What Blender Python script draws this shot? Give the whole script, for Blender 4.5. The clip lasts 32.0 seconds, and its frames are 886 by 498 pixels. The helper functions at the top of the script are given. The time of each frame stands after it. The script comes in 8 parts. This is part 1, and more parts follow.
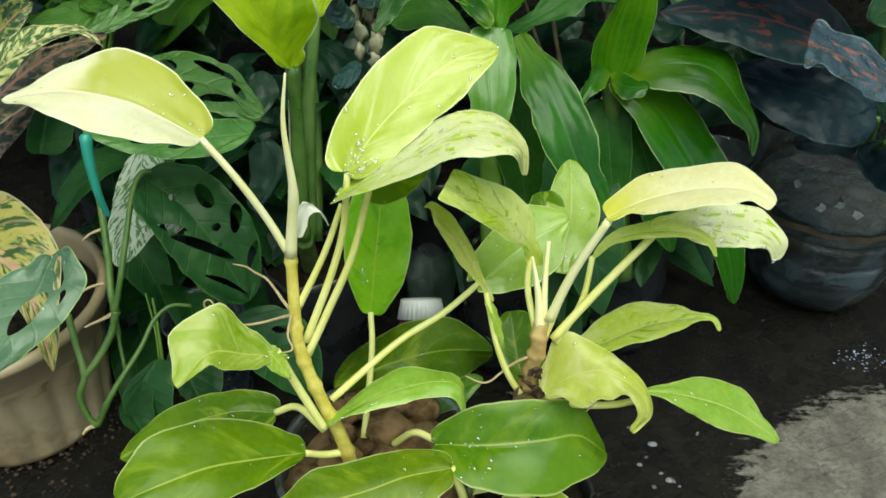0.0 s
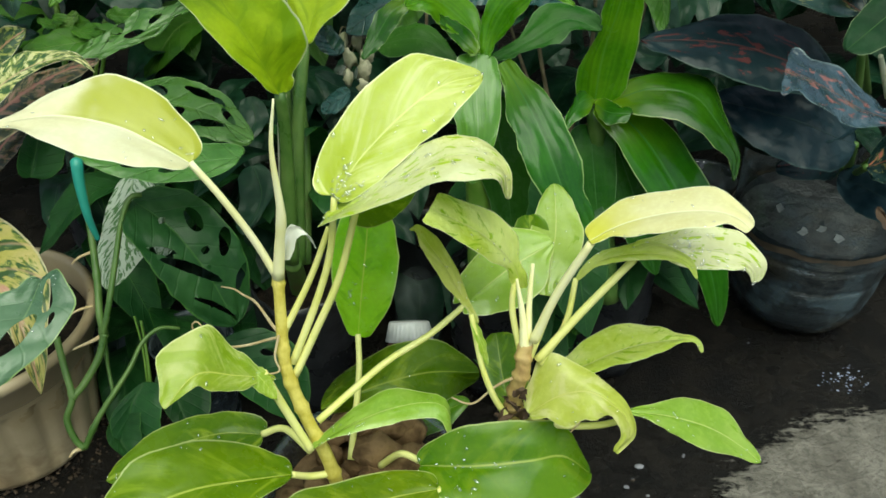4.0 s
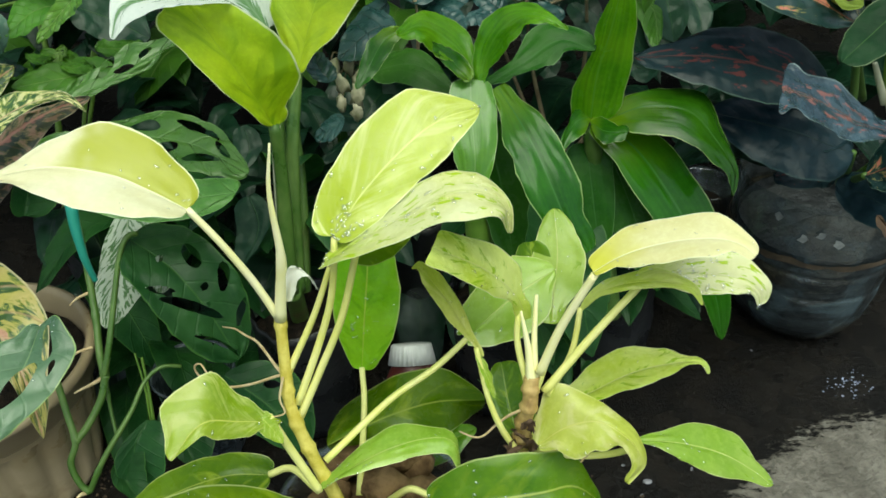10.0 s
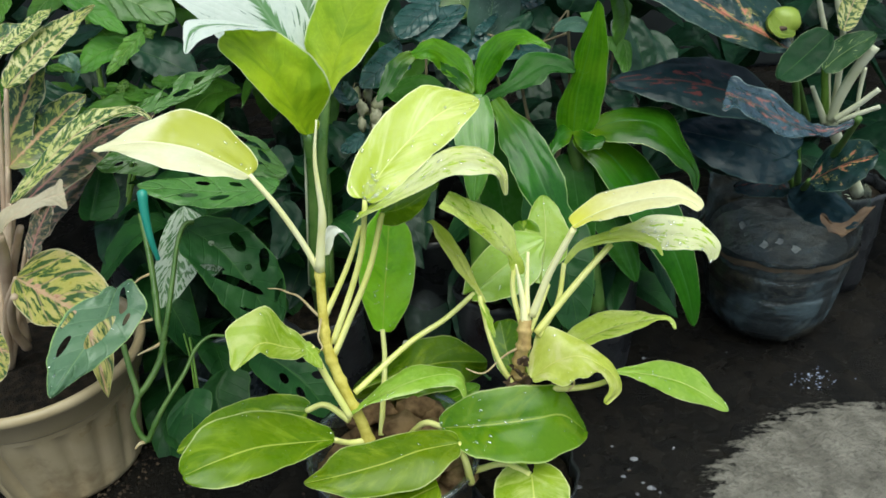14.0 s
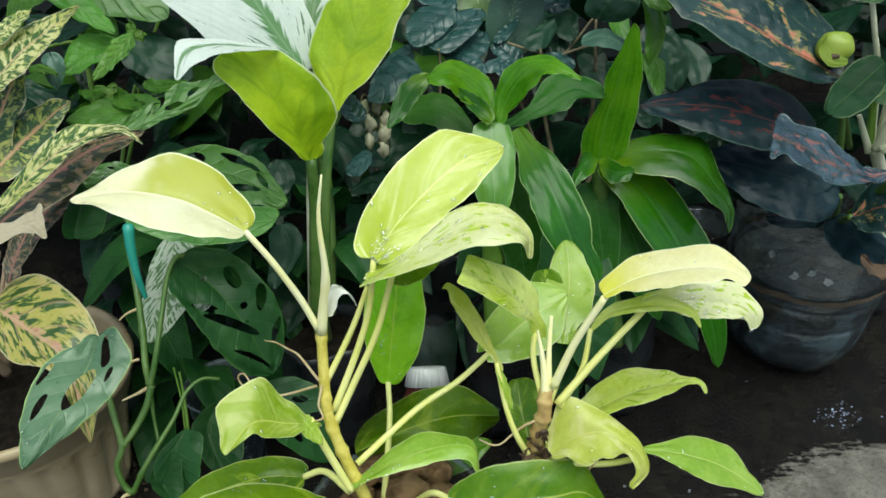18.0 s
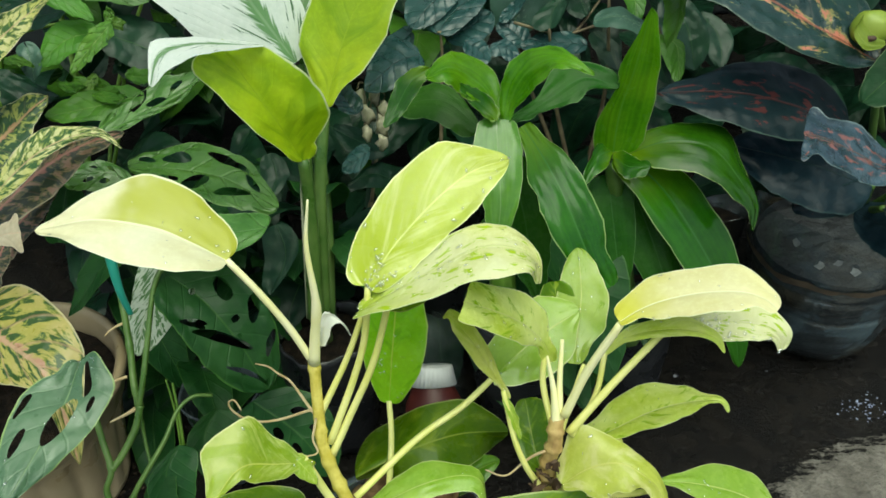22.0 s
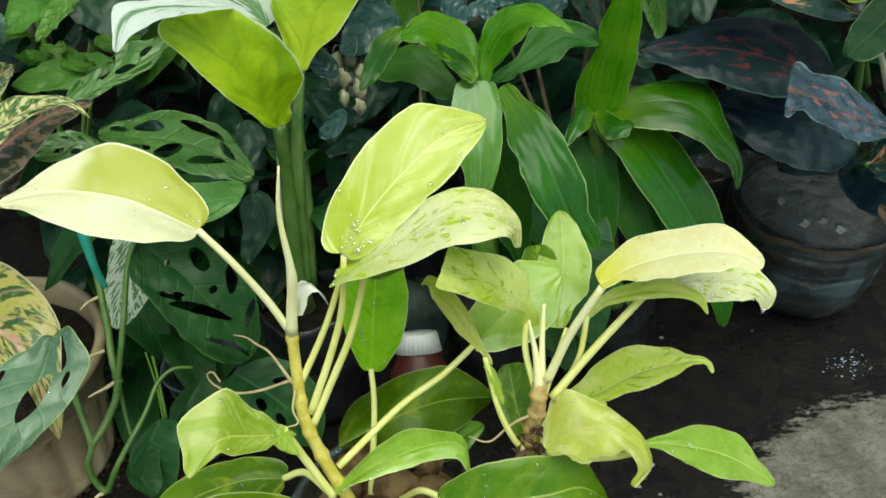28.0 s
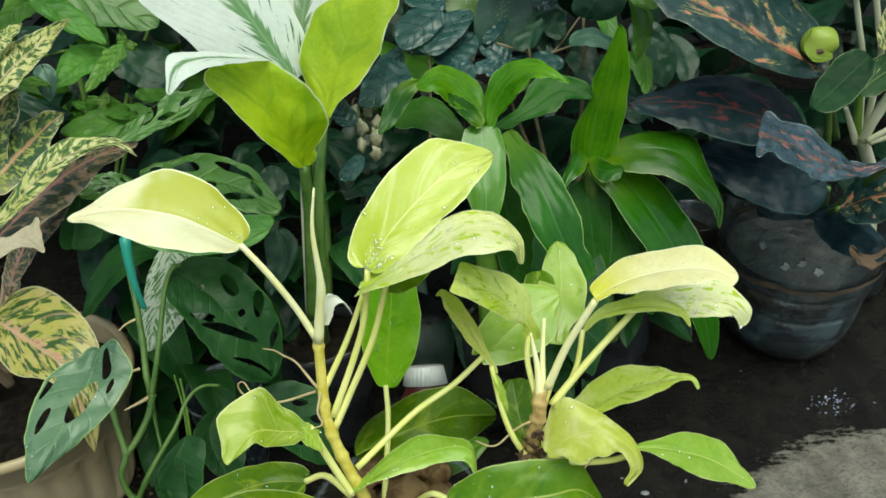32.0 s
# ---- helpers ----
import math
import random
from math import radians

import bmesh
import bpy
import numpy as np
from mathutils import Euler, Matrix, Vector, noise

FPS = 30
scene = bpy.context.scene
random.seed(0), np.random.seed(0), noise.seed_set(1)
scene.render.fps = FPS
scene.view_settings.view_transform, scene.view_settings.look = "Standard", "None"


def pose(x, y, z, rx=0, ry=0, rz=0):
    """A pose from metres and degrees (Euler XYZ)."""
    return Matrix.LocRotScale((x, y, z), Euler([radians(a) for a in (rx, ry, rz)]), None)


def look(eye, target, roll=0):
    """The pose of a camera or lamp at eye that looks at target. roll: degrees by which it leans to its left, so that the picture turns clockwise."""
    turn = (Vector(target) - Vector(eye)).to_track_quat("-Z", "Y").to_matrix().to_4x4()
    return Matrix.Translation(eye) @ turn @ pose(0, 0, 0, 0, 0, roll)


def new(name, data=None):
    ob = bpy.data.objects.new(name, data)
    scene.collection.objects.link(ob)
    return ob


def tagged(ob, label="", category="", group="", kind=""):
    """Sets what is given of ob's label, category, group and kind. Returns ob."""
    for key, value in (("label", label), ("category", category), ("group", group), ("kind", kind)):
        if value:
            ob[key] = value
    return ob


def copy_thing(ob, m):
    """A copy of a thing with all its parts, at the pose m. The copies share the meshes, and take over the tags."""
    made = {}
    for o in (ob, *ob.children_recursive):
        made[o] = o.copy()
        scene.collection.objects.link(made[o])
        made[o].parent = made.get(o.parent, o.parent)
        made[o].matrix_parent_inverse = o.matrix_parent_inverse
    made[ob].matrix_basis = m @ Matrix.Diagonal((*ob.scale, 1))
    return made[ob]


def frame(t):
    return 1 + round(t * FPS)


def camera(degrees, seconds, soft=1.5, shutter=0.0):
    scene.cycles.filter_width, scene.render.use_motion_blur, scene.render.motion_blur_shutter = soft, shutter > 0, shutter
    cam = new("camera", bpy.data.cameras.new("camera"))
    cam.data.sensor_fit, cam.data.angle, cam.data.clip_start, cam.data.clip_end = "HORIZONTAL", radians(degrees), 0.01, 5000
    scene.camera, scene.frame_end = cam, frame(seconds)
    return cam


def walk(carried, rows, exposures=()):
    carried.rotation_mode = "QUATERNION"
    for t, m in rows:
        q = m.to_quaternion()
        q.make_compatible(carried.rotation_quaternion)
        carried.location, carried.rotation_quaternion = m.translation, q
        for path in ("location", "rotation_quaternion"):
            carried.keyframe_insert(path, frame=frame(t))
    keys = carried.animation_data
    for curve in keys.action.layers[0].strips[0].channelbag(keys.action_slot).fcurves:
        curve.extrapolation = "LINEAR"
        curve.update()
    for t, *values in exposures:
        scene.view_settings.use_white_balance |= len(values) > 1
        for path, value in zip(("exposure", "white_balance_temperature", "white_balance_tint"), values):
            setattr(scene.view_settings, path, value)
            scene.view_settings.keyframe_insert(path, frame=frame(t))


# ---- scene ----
cam = camera(57.3, 32.0, soft=1.6)
METRES, EYE, TILT, LEAN, TURN = 0.75, 0.638, -38.75, 1.5, 0.0
ROWS = [
    (0.0, 0.0, 0.0, 0.0, 0.0, 0.0, -0.0),
    (0.5, -0.0022, 0.0011, 0.001, 0.05, -0.17, 0.07),
    (1.0, 0.0012, 0.0019, 0.0012, -0.05, -0.21, 0.09),
    (1.5, 0.0074, -0.0084, -0.003, -0.6, 1.95, -0.31),
    (2.0, 0.0026, -0.0142, -0.002, -0.67, 2.37, -0.25),
    (2.5, 0.0052, -0.0119, -0.0026, -0.49, 2.2, -0.15),
    (3.0, 0.0029, -0.0121, -0.0014, -0.58, 2.1, -0.09),
    (3.5, 0.0028, -0.0119, -0.0012, -0.65, 2.0, -0.13),
    (4.0, 0.0045, -0.0101, -0.0019, -0.62, 1.74, 0.02),
    (4.5, 0.0073, -0.0079, -0.0022, -0.56, 1.06, 0.66),
    (6.5, 0.0081, -0.009, 0.0285, -0.75, -1.62, 3.29),
    (7.0, 0.0052, -0.0055, 0.0356, -0.82, -1.61, 3.02),
    (7.5, 0.0015, -0.0061, 0.0384, -0.79, -0.34, 2.72),
    (8.0, -0.0001, -0.0089, 0.0391, -0.87, 0.14, 2.75),
    (8.5, -0.0005, -0.009, 0.0321, -0.84, 1.16, 2.55),
    (9.0, 0.0004, -0.008, 0.0331, -0.89, 1.43, 2.6),
    (9.5, -0.0011, -0.0066, 0.0297, -0.89, 1.5, 2.37),
    (10.0, -0.0003, -0.0049, 0.0268, -0.9, 1.69, 2.12),
    (10.5, -0.002, -0.0022, 0.017, -1.09, 2.44, 1.15),
    (11.0, -0.0188, -0.018, 0.003, -1.54, 3.16, 0.49),
    (11.5, -0.0232, -0.0465, -0.0175, -1.37, 3.6, 1.0),
    (12.0, -0.0317, -0.091, -0.0426, -1.41, 5.26, 0.98),
    (12.5, -0.0285, -0.1215, -0.0786, -1.09, 6.47, 1.59),
    (13.0, -0.0247, -0.1332, -0.0917, -0.7, 6.99, 2.15),
    (13.5, -0.0203, -0.1457, -0.0955, -0.62, 7.51, 2.59),
    (14.0, -0.0161, -0.1454, -0.095, -0.87, 7.68, 2.54),
    (14.5, -0.0174, -0.1461, -0.0898, -0.82, 7.99, 2.19),
    (16.5, -0.0212, -0.1287, -0.0379, -0.92, 6.2, 1.91),
    (17.0, -0.0195, -0.1172, -0.0254, -0.89, 6.31, 0.83),
    (17.5, -0.0205, -0.0984, -0.0133, -1.07, 5.71, 0.62),
    (18.0, -0.0267, -0.0792, 0.011, -1.1, 4.46, 0.95),
    (18.5, -0.0273, -0.0729, 0.0348, -1.01, 3.14, 1.66),
    (19.0, -0.0199, -0.0573, 0.0515, -0.62, 2.27, 2.03),
    (19.5, -0.0173, -0.0341, 0.0681, -0.35, 0.33, 1.96),
    (20.0, -0.0134, 0.0113, 0.0786, -0.16, -1.44, 2.01),
    (20.5, -0.0133, 0.03, 0.0844, -0.07, -2.23, 2.08),
    (21.0, -0.0106, 0.0214, 0.0882, -0.04, -1.85, 2.13),
    (21.5, -0.0112, -0.0017, 0.0838, -0.24, -0.48, 2.13),
    (22.0, -0.0156, -0.0243, 0.0744, -0.27, 0.89, 1.69),
    (22.5, -0.0159, -0.0461, 0.0588, -0.39, 1.53, 1.61),
    (23.0, -0.0144, -0.0716, 0.0473, -0.36, 2.66, 1.82),
    (23.5, -0.0144, -0.1013, 0.0336, -0.38, 4.14, 1.9),
    (24.0, -0.0185, -0.1229, 0.0254, -0.51, 5.25, 1.77),
    (24.5, -0.018, -0.1306, 0.0211, -0.63, 5.52, 1.97),
    (25.0, -0.0155, -0.1288, 0.0205, -1.01, 5.42, 1.77),
    (25.5, -0.0171, -0.1219, 0.0264, -0.85, 3.83, 1.73),
    (27.5, -0.0108, -0.0203, 0.0683, -1.02, -1.23, 2.57),
    (28.0, -0.0065, -0.0107, 0.0732, -1.03, -1.52, 2.83),
    (28.5, -0.0062, -0.0158, 0.0703, -0.95, -1.49, 2.98),
    (29.0, -0.0077, -0.0311, 0.0664, -0.95, -0.87, 3.02),
    (29.5, -0.0091, -0.0446, 0.0625, -1.04, -0.13, 2.98),
    (30.0, -0.0115, -0.0471, 0.0507, -1.13, 0.71, 2.73),
    (30.5, -0.0136, -0.0542, 0.0485, -1.24, 0.91, 3.01),
    (31.0, -0.0139, -0.0646, 0.0453, -1.14, 1.99, 2.82),
    (31.5, -0.0131, -0.0756, 0.0335, -1.13, 3.04, 2.62),
    (32.0, -0.0221, -0.0922, 0.0268, -1.17, 3.61, 2.4),
]
walk(cam, [(t, pose(0, 0, EYE, TILT, LEAN, TURN) @ pose(METRES * x, METRES * y, METRES * z, 90 + pitch, roll, yaw)) for t, x, y, z, yaw, pitch, roll in ROWS],
     exposures=[(0.0, -0.17, 6580, -1), (10.5, -0.17, 6580, -1), (12.5, -0.13, 6240, 4), (18.0, -0.17, 6240, 4), (20.0, -0.22, 6650, -1), (22.5, -0.21, 6550, -1), (24.5, -0.23, 6220, 4), (25.5, -0.22, 6240, 4), (28.0, -0.19, 6580, -1), (32.0, -0.17, 6580, -1)])

# ---------------------------------------------------------------- light
world = bpy.data.worlds.new("sky")
scene.world = world
world.use_nodes = True
SUN_EL, SUN_ROT = 71.0, 157.0
wn = world.node_tree.nodes
sky = wn.new("ShaderNodeTexSky")
sky.sky_type = 'NISHITA'
sky.sun_disc = False
sky.sun_elevation, sky.sun_rotation = radians(SUN_EL), radians(SUN_ROT)
sky.air_density, sky.dust_density = 1.0, 3.0
wn["Background"].inputs[1].default_value = 0.19
veil = wn.new("ShaderNodeHueSaturation")
veil.inputs["Saturation"].default_value = 0.62
world.node_tree.links.new(sky.outputs[0], veil.inputs["Color"])
world.node_tree.links.new(veil.outputs[0], wn["Background"].inputs[0])
sun = new("sun", bpy.data.lights.new("sun", 'SUN'))
sun.data.energy, sun.data.angle, sun.data.color = 2.45, radians(56), (0.92, 0.98, 0.82)
sun.matrix_world = look((0.40, -0.55, 3.0), (0.0, 0.4, 0.0))


# ---------------------------------------------------------------- material helpers
def graph(name):
    m = bpy.data.materials.new(name)
    m.use_nodes = True
    t = m.node_tree
    for n in list(t.nodes):
        if n.type == 'BSDF_PRINCIPLED':
            bsdf = n
        else:
            out = n
    return m, t, bsdf, out


class G:
    """A small wrapper to write node graphs in short lines."""

    def __init__(self, name):
        self.m, self.t, self.b, self.o = graph(name)

    def n(self, kind):
        return self.t.nodes.new(kind)

    def put(self, sock, val):
        if hasattr(val, "is_output"):
            self.t.links.new(val, sock)
        else:
            sock.default_value = val

    def math(self, op, a, b=0.0, c=0.0, clamp=False):
        x = self.n("ShaderNodeMath")
        x.operation, x.use_clamp = op, clamp
        for s, q in zip(x.inputs, (a, b, c)):
            self.put(s, q)
        return x.outputs[0]

    def ramp(self, val, lo, hi, a=0.0, b=1.0):
        x = self.n("ShaderNodeMapRange")
        x.interpolation_type = 'SMOOTHSTEP'
        for s, q in zip(x.inputs, (val, lo, hi, a, b)):
            self.put(s, q)
        return x.outputs[0]

    def mix(self, fac, a, b, mode='MIX'):
        x = self.n("ShaderNodeMix")
        x.data_type, x.blend_type = 'RGBA', mode
        self.put(x.inputs[0], fac)
        self.put(x.inputs[6], a if hasattr(a, "is_output") else (*a, 1))
        self.put(x.inputs[7], b if hasattr(b, "is_output") else (*b, 1))
        return x.outputs[2]

    def noise(self, vec, scale, detail=4.0, rough=0.55, distort=0.0):
        x = self.n("ShaderNodeTexNoise")
        if vec is not None:
            self.put(x.inputs["Vector"], vec)
        for k, q in (("Scale", scale), ("Detail", detail), ("Roughness", rough), ("Distortion", distort)):
            x.inputs[k].default_value = q
        return x.outputs[0]

    def stretch(self, vec, sx, sy, sz):
        x = self.n("ShaderNodeMapping")
        self.put(x.inputs[0], vec)
        x.inputs[3].default_value = (sx, sy, sz)
        return x.outputs[0]

    def bump(self, height, strength, dist=0.001, normal=None):
        x = self.n("ShaderNodeBump")
        x.inputs["Strength"].default_value, x.inputs["Distance"].default_value = strength, dist
        self.put(x.inputs["Height"], height)
        if normal is not None:
            self.put(x.inputs["Normal"], normal)
        return x.outputs[0]

    def obj(self):
        return self.n("ShaderNodeTexCoord").outputs["Object"]


def leaf_material(name, dark, light, vein=None, rim=None, spots=None, spot_at=0.6, spot_scale=(10, 5), streak=2.0, rough=0.38,
                  through_light=0.3, veins=9.0, relief=0.4, wet=0.0, quilt=0.0, ribs=0.02, vein_w=0.035, heart=None, heart_w=0.3, rim_w=0.97, base_tint=None, tint_to=0.55, pleats=0.0, spec=0.5, pucker=0.0, centred=0.0, halo=None, slope=0.22, lopsided=False, spot_soft=0.04):
    """A leaf blade: UV x runs across it (0.5 is the midrib), UV y from stalk to tip."""
    g = G(name)
    uv = g.n("ShaderNodeTexCoord").outputs["UV"]
    sep = g.n("ShaderNodeSeparateXYZ")
    g.put(sep.inputs[0], uv)
    u = g.math('MULTIPLY', g.math('ABSOLUTE', g.math('SUBTRACT', sep.outputs[0], 0.5)), 2.0)
    s = sep.outputs[1]
    info = g.n("ShaderNodeObjectInfo")
    rnd = info.outputs["Random"]
    o = g.obj()
    # vein-wise coordinates: along each side vein, and across it
    along = g.math('SUBTRACT', s, g.math('MULTIPLY', u, slope))
    comb = g.n("ShaderNodeCombineXYZ")
    g.put(comb.inputs[0], g.math('ADD', g.math('MULTIPLY', sep.outputs[0], spot_scale[1]), g.math('MULTIPLY', rnd, 37.0)))
    g.put(comb.inputs[1], g.math('MULTIPLY', along, spot_scale[0] * streak))
    vc = comb.outputs[0]
    big = g.noise(o, 22.0, 3.0)
    fine = g.noise(o, 260.0, 4.0, 0.65)
    col = g.mix(g.ramp(big, 0.35, 0.65), dark, light)
    col = g.mix(g.math('MULTIPLY', g.ramp(fine, 0.4, 0.75), 0.25), col, tuple(min(1, q * 1.35) for q in light))
    if base_tint:
        ragged = g.math('ADD', s, g.math('MULTIPLY', g.math('SUBTRACT', big, 0.5), 0.5))
        tint = g.ramp(ragged, tint_to, tint_to - (0.2 if lopsided else 0.4), 0.0, 0.95 if lopsided else 0.85)
        if lopsided:  # one half keeps the pale glare in its colour, split at the midrib
            tint = g.math('MULTIPLY', tint, g.ramp(sep.outputs[0], 0.47, 0.53, 0.06, 1.0))
        col = g.mix(tint, col, base_tint)
    if pleats:
        cs = g.n("ShaderNodeCombineXYZ")
        g.put(cs.inputs[0], g.math('ADD', g.math('MULTIPLY', sep.outputs[0], 16.0), g.math('MULTIPLY', rnd, 50.0)))
        g.put(cs.inputs[1], g.math('MULTIPLY', s, 0.9))
        pleat = g.noise(cs.outputs[0], 1.0, 3.0)
        col = g.mix(g.ramp(pleat, 0.4, 0.68, 0.0, pleats), col, tuple(q * 2.0 for q in light))
        col = g.mix(g.ramp(pleat, 0.5, 0.3, 0.0, pleats), col, tuple(q * 0.45 for q in dark))
    if heart:
        hw = g.math('ADD', u, g.math('MULTIPLY', g.math('SUBTRACT', g.noise(vc, 1.5, 3.0), 0.5), 0.5))
        col = g.mix(g.ramp(hw, heart_w + 0.08, heart_w - 0.02), col, heart)
    # variegation; the broad soft spots of the golden leaves are painted sheen
    if spots:
        sp = g.noise(vc, 1.0, 5.0, 0.6, 0.6)
        if centred:
            sp = g.math('SUBTRACT', sp, g.math('MULTIPLY', g.math('SUBTRACT', u, 0.45), centred))
            sp = g.math('SUBTRACT', sp, g.math('MULTIPLY', g.ramp(fine, 0.56, 0.66), 0.12))
        if halo:
            col = g.mix(g.ramp(sp, spot_at - 0.035, spot_at - 0.005), col, halo)
        col = g.mix(g.ramp(sp, spot_at, spot_at + spot_soft), col, spots)
    wave = g.math('PINGPONG', g.math('MULTIPLY', along, veins), 0.5)
    side_vein = g.ramp(wave, 0.09, 0.0)
    mid_vein = g.ramp(u, vein_w, vein_w * 0.35)
    if vein:
        col = g.mix(g.math('MULTIPLY', side_vein, ribs), col, vein)
        col = g.mix(g.math('MULTIPLY', mid_vein, 0.85), col, vein)
    if rim:
        col = g.mix(g.ramp(u, rim_w - 0.02, rim_w + 0.01, 0.0, 0.8), col, rim)
    # each leaf a little lighter or darker, yellower or greener
    hsv = g.n("ShaderNodeHueSaturation")
    g.put(hsv.inputs["Hue"], g.math('ADD', 0.492, g.math('MULTIPLY', rnd, 0.016)))
    g.put(hsv.inputs["Value"], g.math('ADD', 0.88, g.math('MULTIPLY', rnd, 0.24)))
    g.put(hsv.inputs["Color"], col)
    col = hsv.outputs[0]
    h = g.math('ADD', g.math('MULTIPLY', mid_vein, -0.25), g.math('MULTIPLY', side_vein, -ribs * 2.0 - quilt))
    h = g.math('ADD', h, g.math('MULTIPLY', big, 0.9))
    h = g.math('ADD', h, g.math('MULTIPLY', wave, ribs * 2.5 + 4.0 * quilt))
    if pleats:
        h = g.math('ADD', h, g.math('MULTIPLY', pleat, 0.8))
    nrm = g.bump(h, relief, 0.0016)
    if pucker:
        cell = g.n("ShaderNodeTexVoronoi")  # soft swellings between the veins
        cell.feature = 'SMOOTH_F1'
        g.put(cell.inputs["Vector"], o)
        cell.inputs["Scale"].default_value = 75.0
        cell.inputs["Smoothness"].default_value = 0.6
        nrm = g.bump(g.math('ADD', g.math('MULTIPLY', cell.outputs["Distance"], -1.0), g.noise(o, 34.0, 3.0)), pucker, 0.005, nrm)
    nrm = g.bump(fine, 0.06, 0.0008, nrm)
    g.put(g.b.inputs["Base Color"], col)
    rv = g.ramp(g.noise(o, 55.0, 5.0, 0.6), 0.35, 0.7, rough - 0.07 - wet * 0.10, rough + 0.08)
    g.put(g.b.inputs["Roughness"], rv)
    g.b.inputs["Specular IOR Level"].default_value = spec
    if wet:
        film = g.ramp(g.noise(o, 70.0, 5.0, 0.62), 0.40, 0.62, wet * 0.8, wet * 0.1)
        g.put(g.b.inputs["Coat Weight"], film)
        g.b.inputs["Coat Roughness"].default_value = 0.11
    g.put(g.b.inputs["Normal"], nrm)
    tr = g.n("ShaderNodeBsdfTranslucent")
    g.put(tr.inputs[0], g.mix(0.75, col, (0.86, 1.0, 0.30), 'MULTIPLY'))
    mx = g.n("ShaderNodeMixShader")
    mx.inputs[0].default_value = through_light
    g.t.links.new(g.b.outputs[0], mx.inputs[1])
    g.t.links.new(tr.outputs[0], mx.inputs[2])
    g.t.links.new(mx.outputs[0], g.o.inputs[0])
    return g.m


def plain_material(name, dark, light, scale=30.0, rough=0.5, relief=0.3, dist=0.001, metal=0.0, stain=None, stain_at=0.62, spec=0.5):
    g = G(name)
    o = g.obj()
    a = g.noise(o, scale, 5.0)
    col = g.mix(g.ramp(a, 0.32, 0.68), dark, light)
    if stain:
        col = g.mix(g.ramp(g.noise(o, scale * 0.35, 6.0, 0.65), stain_at, stain_at + 0.12), col, stain)
    g.put(g.b.inputs["Base Color"], col)
    g.put(g.b.inputs["Roughness"], g.ramp(a, 0.3, 0.7, rough - 0.1, rough + 0.1))
    g.b.inputs["Metallic"].default_value = metal
    g.b.inputs["Specular IOR Level"].default_value = spec
    g.put(g.b.inputs["Normal"], g.bump(g.noise(o, scale * 4, 5.0), relief, dist))
    return g.m


# golden philodendron
# broad, soft, paler spots on these leaves paint sheen into the colour
GOLD = leaf_material("gold_leaf", (0.22, 0.36, 0.012), (0.33, 0.45, 0.03), (0.66, 0.70, 0.16), (0.74, 0.77, 0.35), rough=0.32, wet=0.45, through_light=0.25, ribs=0.0, pucker=0.05, relief=0.5, spots=(0.5, 0.58, 0.14), spot_at=0.46, spot_scale=(3.5, 2), spec=0.35, spot_soft=0.2)
PALE = leaf_material("pale_gold_leaf", (0.75, 0.69, 0.42), (0.79, 0.75, 0.54), (0.86, 0.85, 0.58), (0.86, 0.86, 0.6), rough=0.38, through_light=0.15, wet=0.3, base_tint=(0.38, 0.39, 0.004), tint_to=0.66, lopsided=True, ribs=0.0, pucker=0.05, relief=0.5, spec=0.45)
PALE_FRONT = leaf_material("cream_gold_leaf", (0.75, 0.68, 0.33), (0.81, 0.75, 0.46), (0.86, 0.85, 0.58), (0.86, 0.86, 0.6), rough=0.38, through_light=0.15, wet=0.3, base_tint=(0.58, 0.55, 0.015), tint_to=0.42, ribs=0.0, pucker=0.05, relief=0.5, spec=0.45)
WET = leaf_material("wet_gold_leaf", (0.74, 0.76, 0.3), (0.82, 0.83, 0.48), (0.74, 0.79, 0.34), (0.82, 0.85, 0.5), spots=(0.44, 0.62, 0.02), spot_at=0.555, spot_scale=(8, 8), streak=1.3, rough=0.26, wet=0.9, base_tint=(0.46, 0.60, 0.03), tint_to=0.42, through_light=0.18, ribs=0.0, pucker=0.05, relief=0.5, spec=0.35, spot_soft=0.07)
LIME = leaf_material("lime_leaf", (0.095, 0.235, 0.004), (0.165, 0.32, 0.008), (0.46, 0.60, 0.09), (0.57, 0.68, 0.22), rough=0.30, wet=0.4, through_light=0.42, ribs=0.0, pucker=0.05, relief=0.5, spots=(0.34, 0.5, 0.03), spot_at=0.5, spot_scale=(3.5, 2), spec=0.35, spot_soft=0.2)
DEEP = leaf_material("deep_lime_leaf", (0.10, 0.27, 0.010), (0.17, 0.36, 0.018), (0.38, 0.50, 0.08), (0.45, 0.57, 0.2), rough=0.26, wet=0.5, ribs=0.0, pucker=0.05, relief=0.5, spec=0.35)
WHITE_SHEATH = plain_material("white_sheath", (0.7, 0.72, 0.6), (0.82, 0.82, 0.74), 60, 0.5)
STALK = plain_material("gold_stalk", (0.76, 0.76, 0.20), (0.85, 0.83, 0.32), 45, 0.40, 0.2)
STALK_PALE = plain_material("pale_stalk", (0.88, 0.84, 0.40), (0.90, 0.87, 0.54), 45, 0.42, 0.2)
STEM = plain_material("gold_stem", (0.56, 0.46, 0.06), (0.74, 0.64, 0.15), 170, 0.5, 0.5, stain=(0.30, 0.15, 0.04), stain_at=0.58)
STEM_OLD = plain_material("old_stem", (0.42, 0.27, 0.09), (0.62, 0.46, 0.17), 70, 0.6, 0.7, 0.0015, stain=(0.14, 0.06, 0.02), stain_at=0.52)
DRY_LEAF = plain_material("dry_leaf", (0.06, 0.034, 0.018), (0.12, 0.072, 0.038), 60, 0.7, 0.6, 0.002)
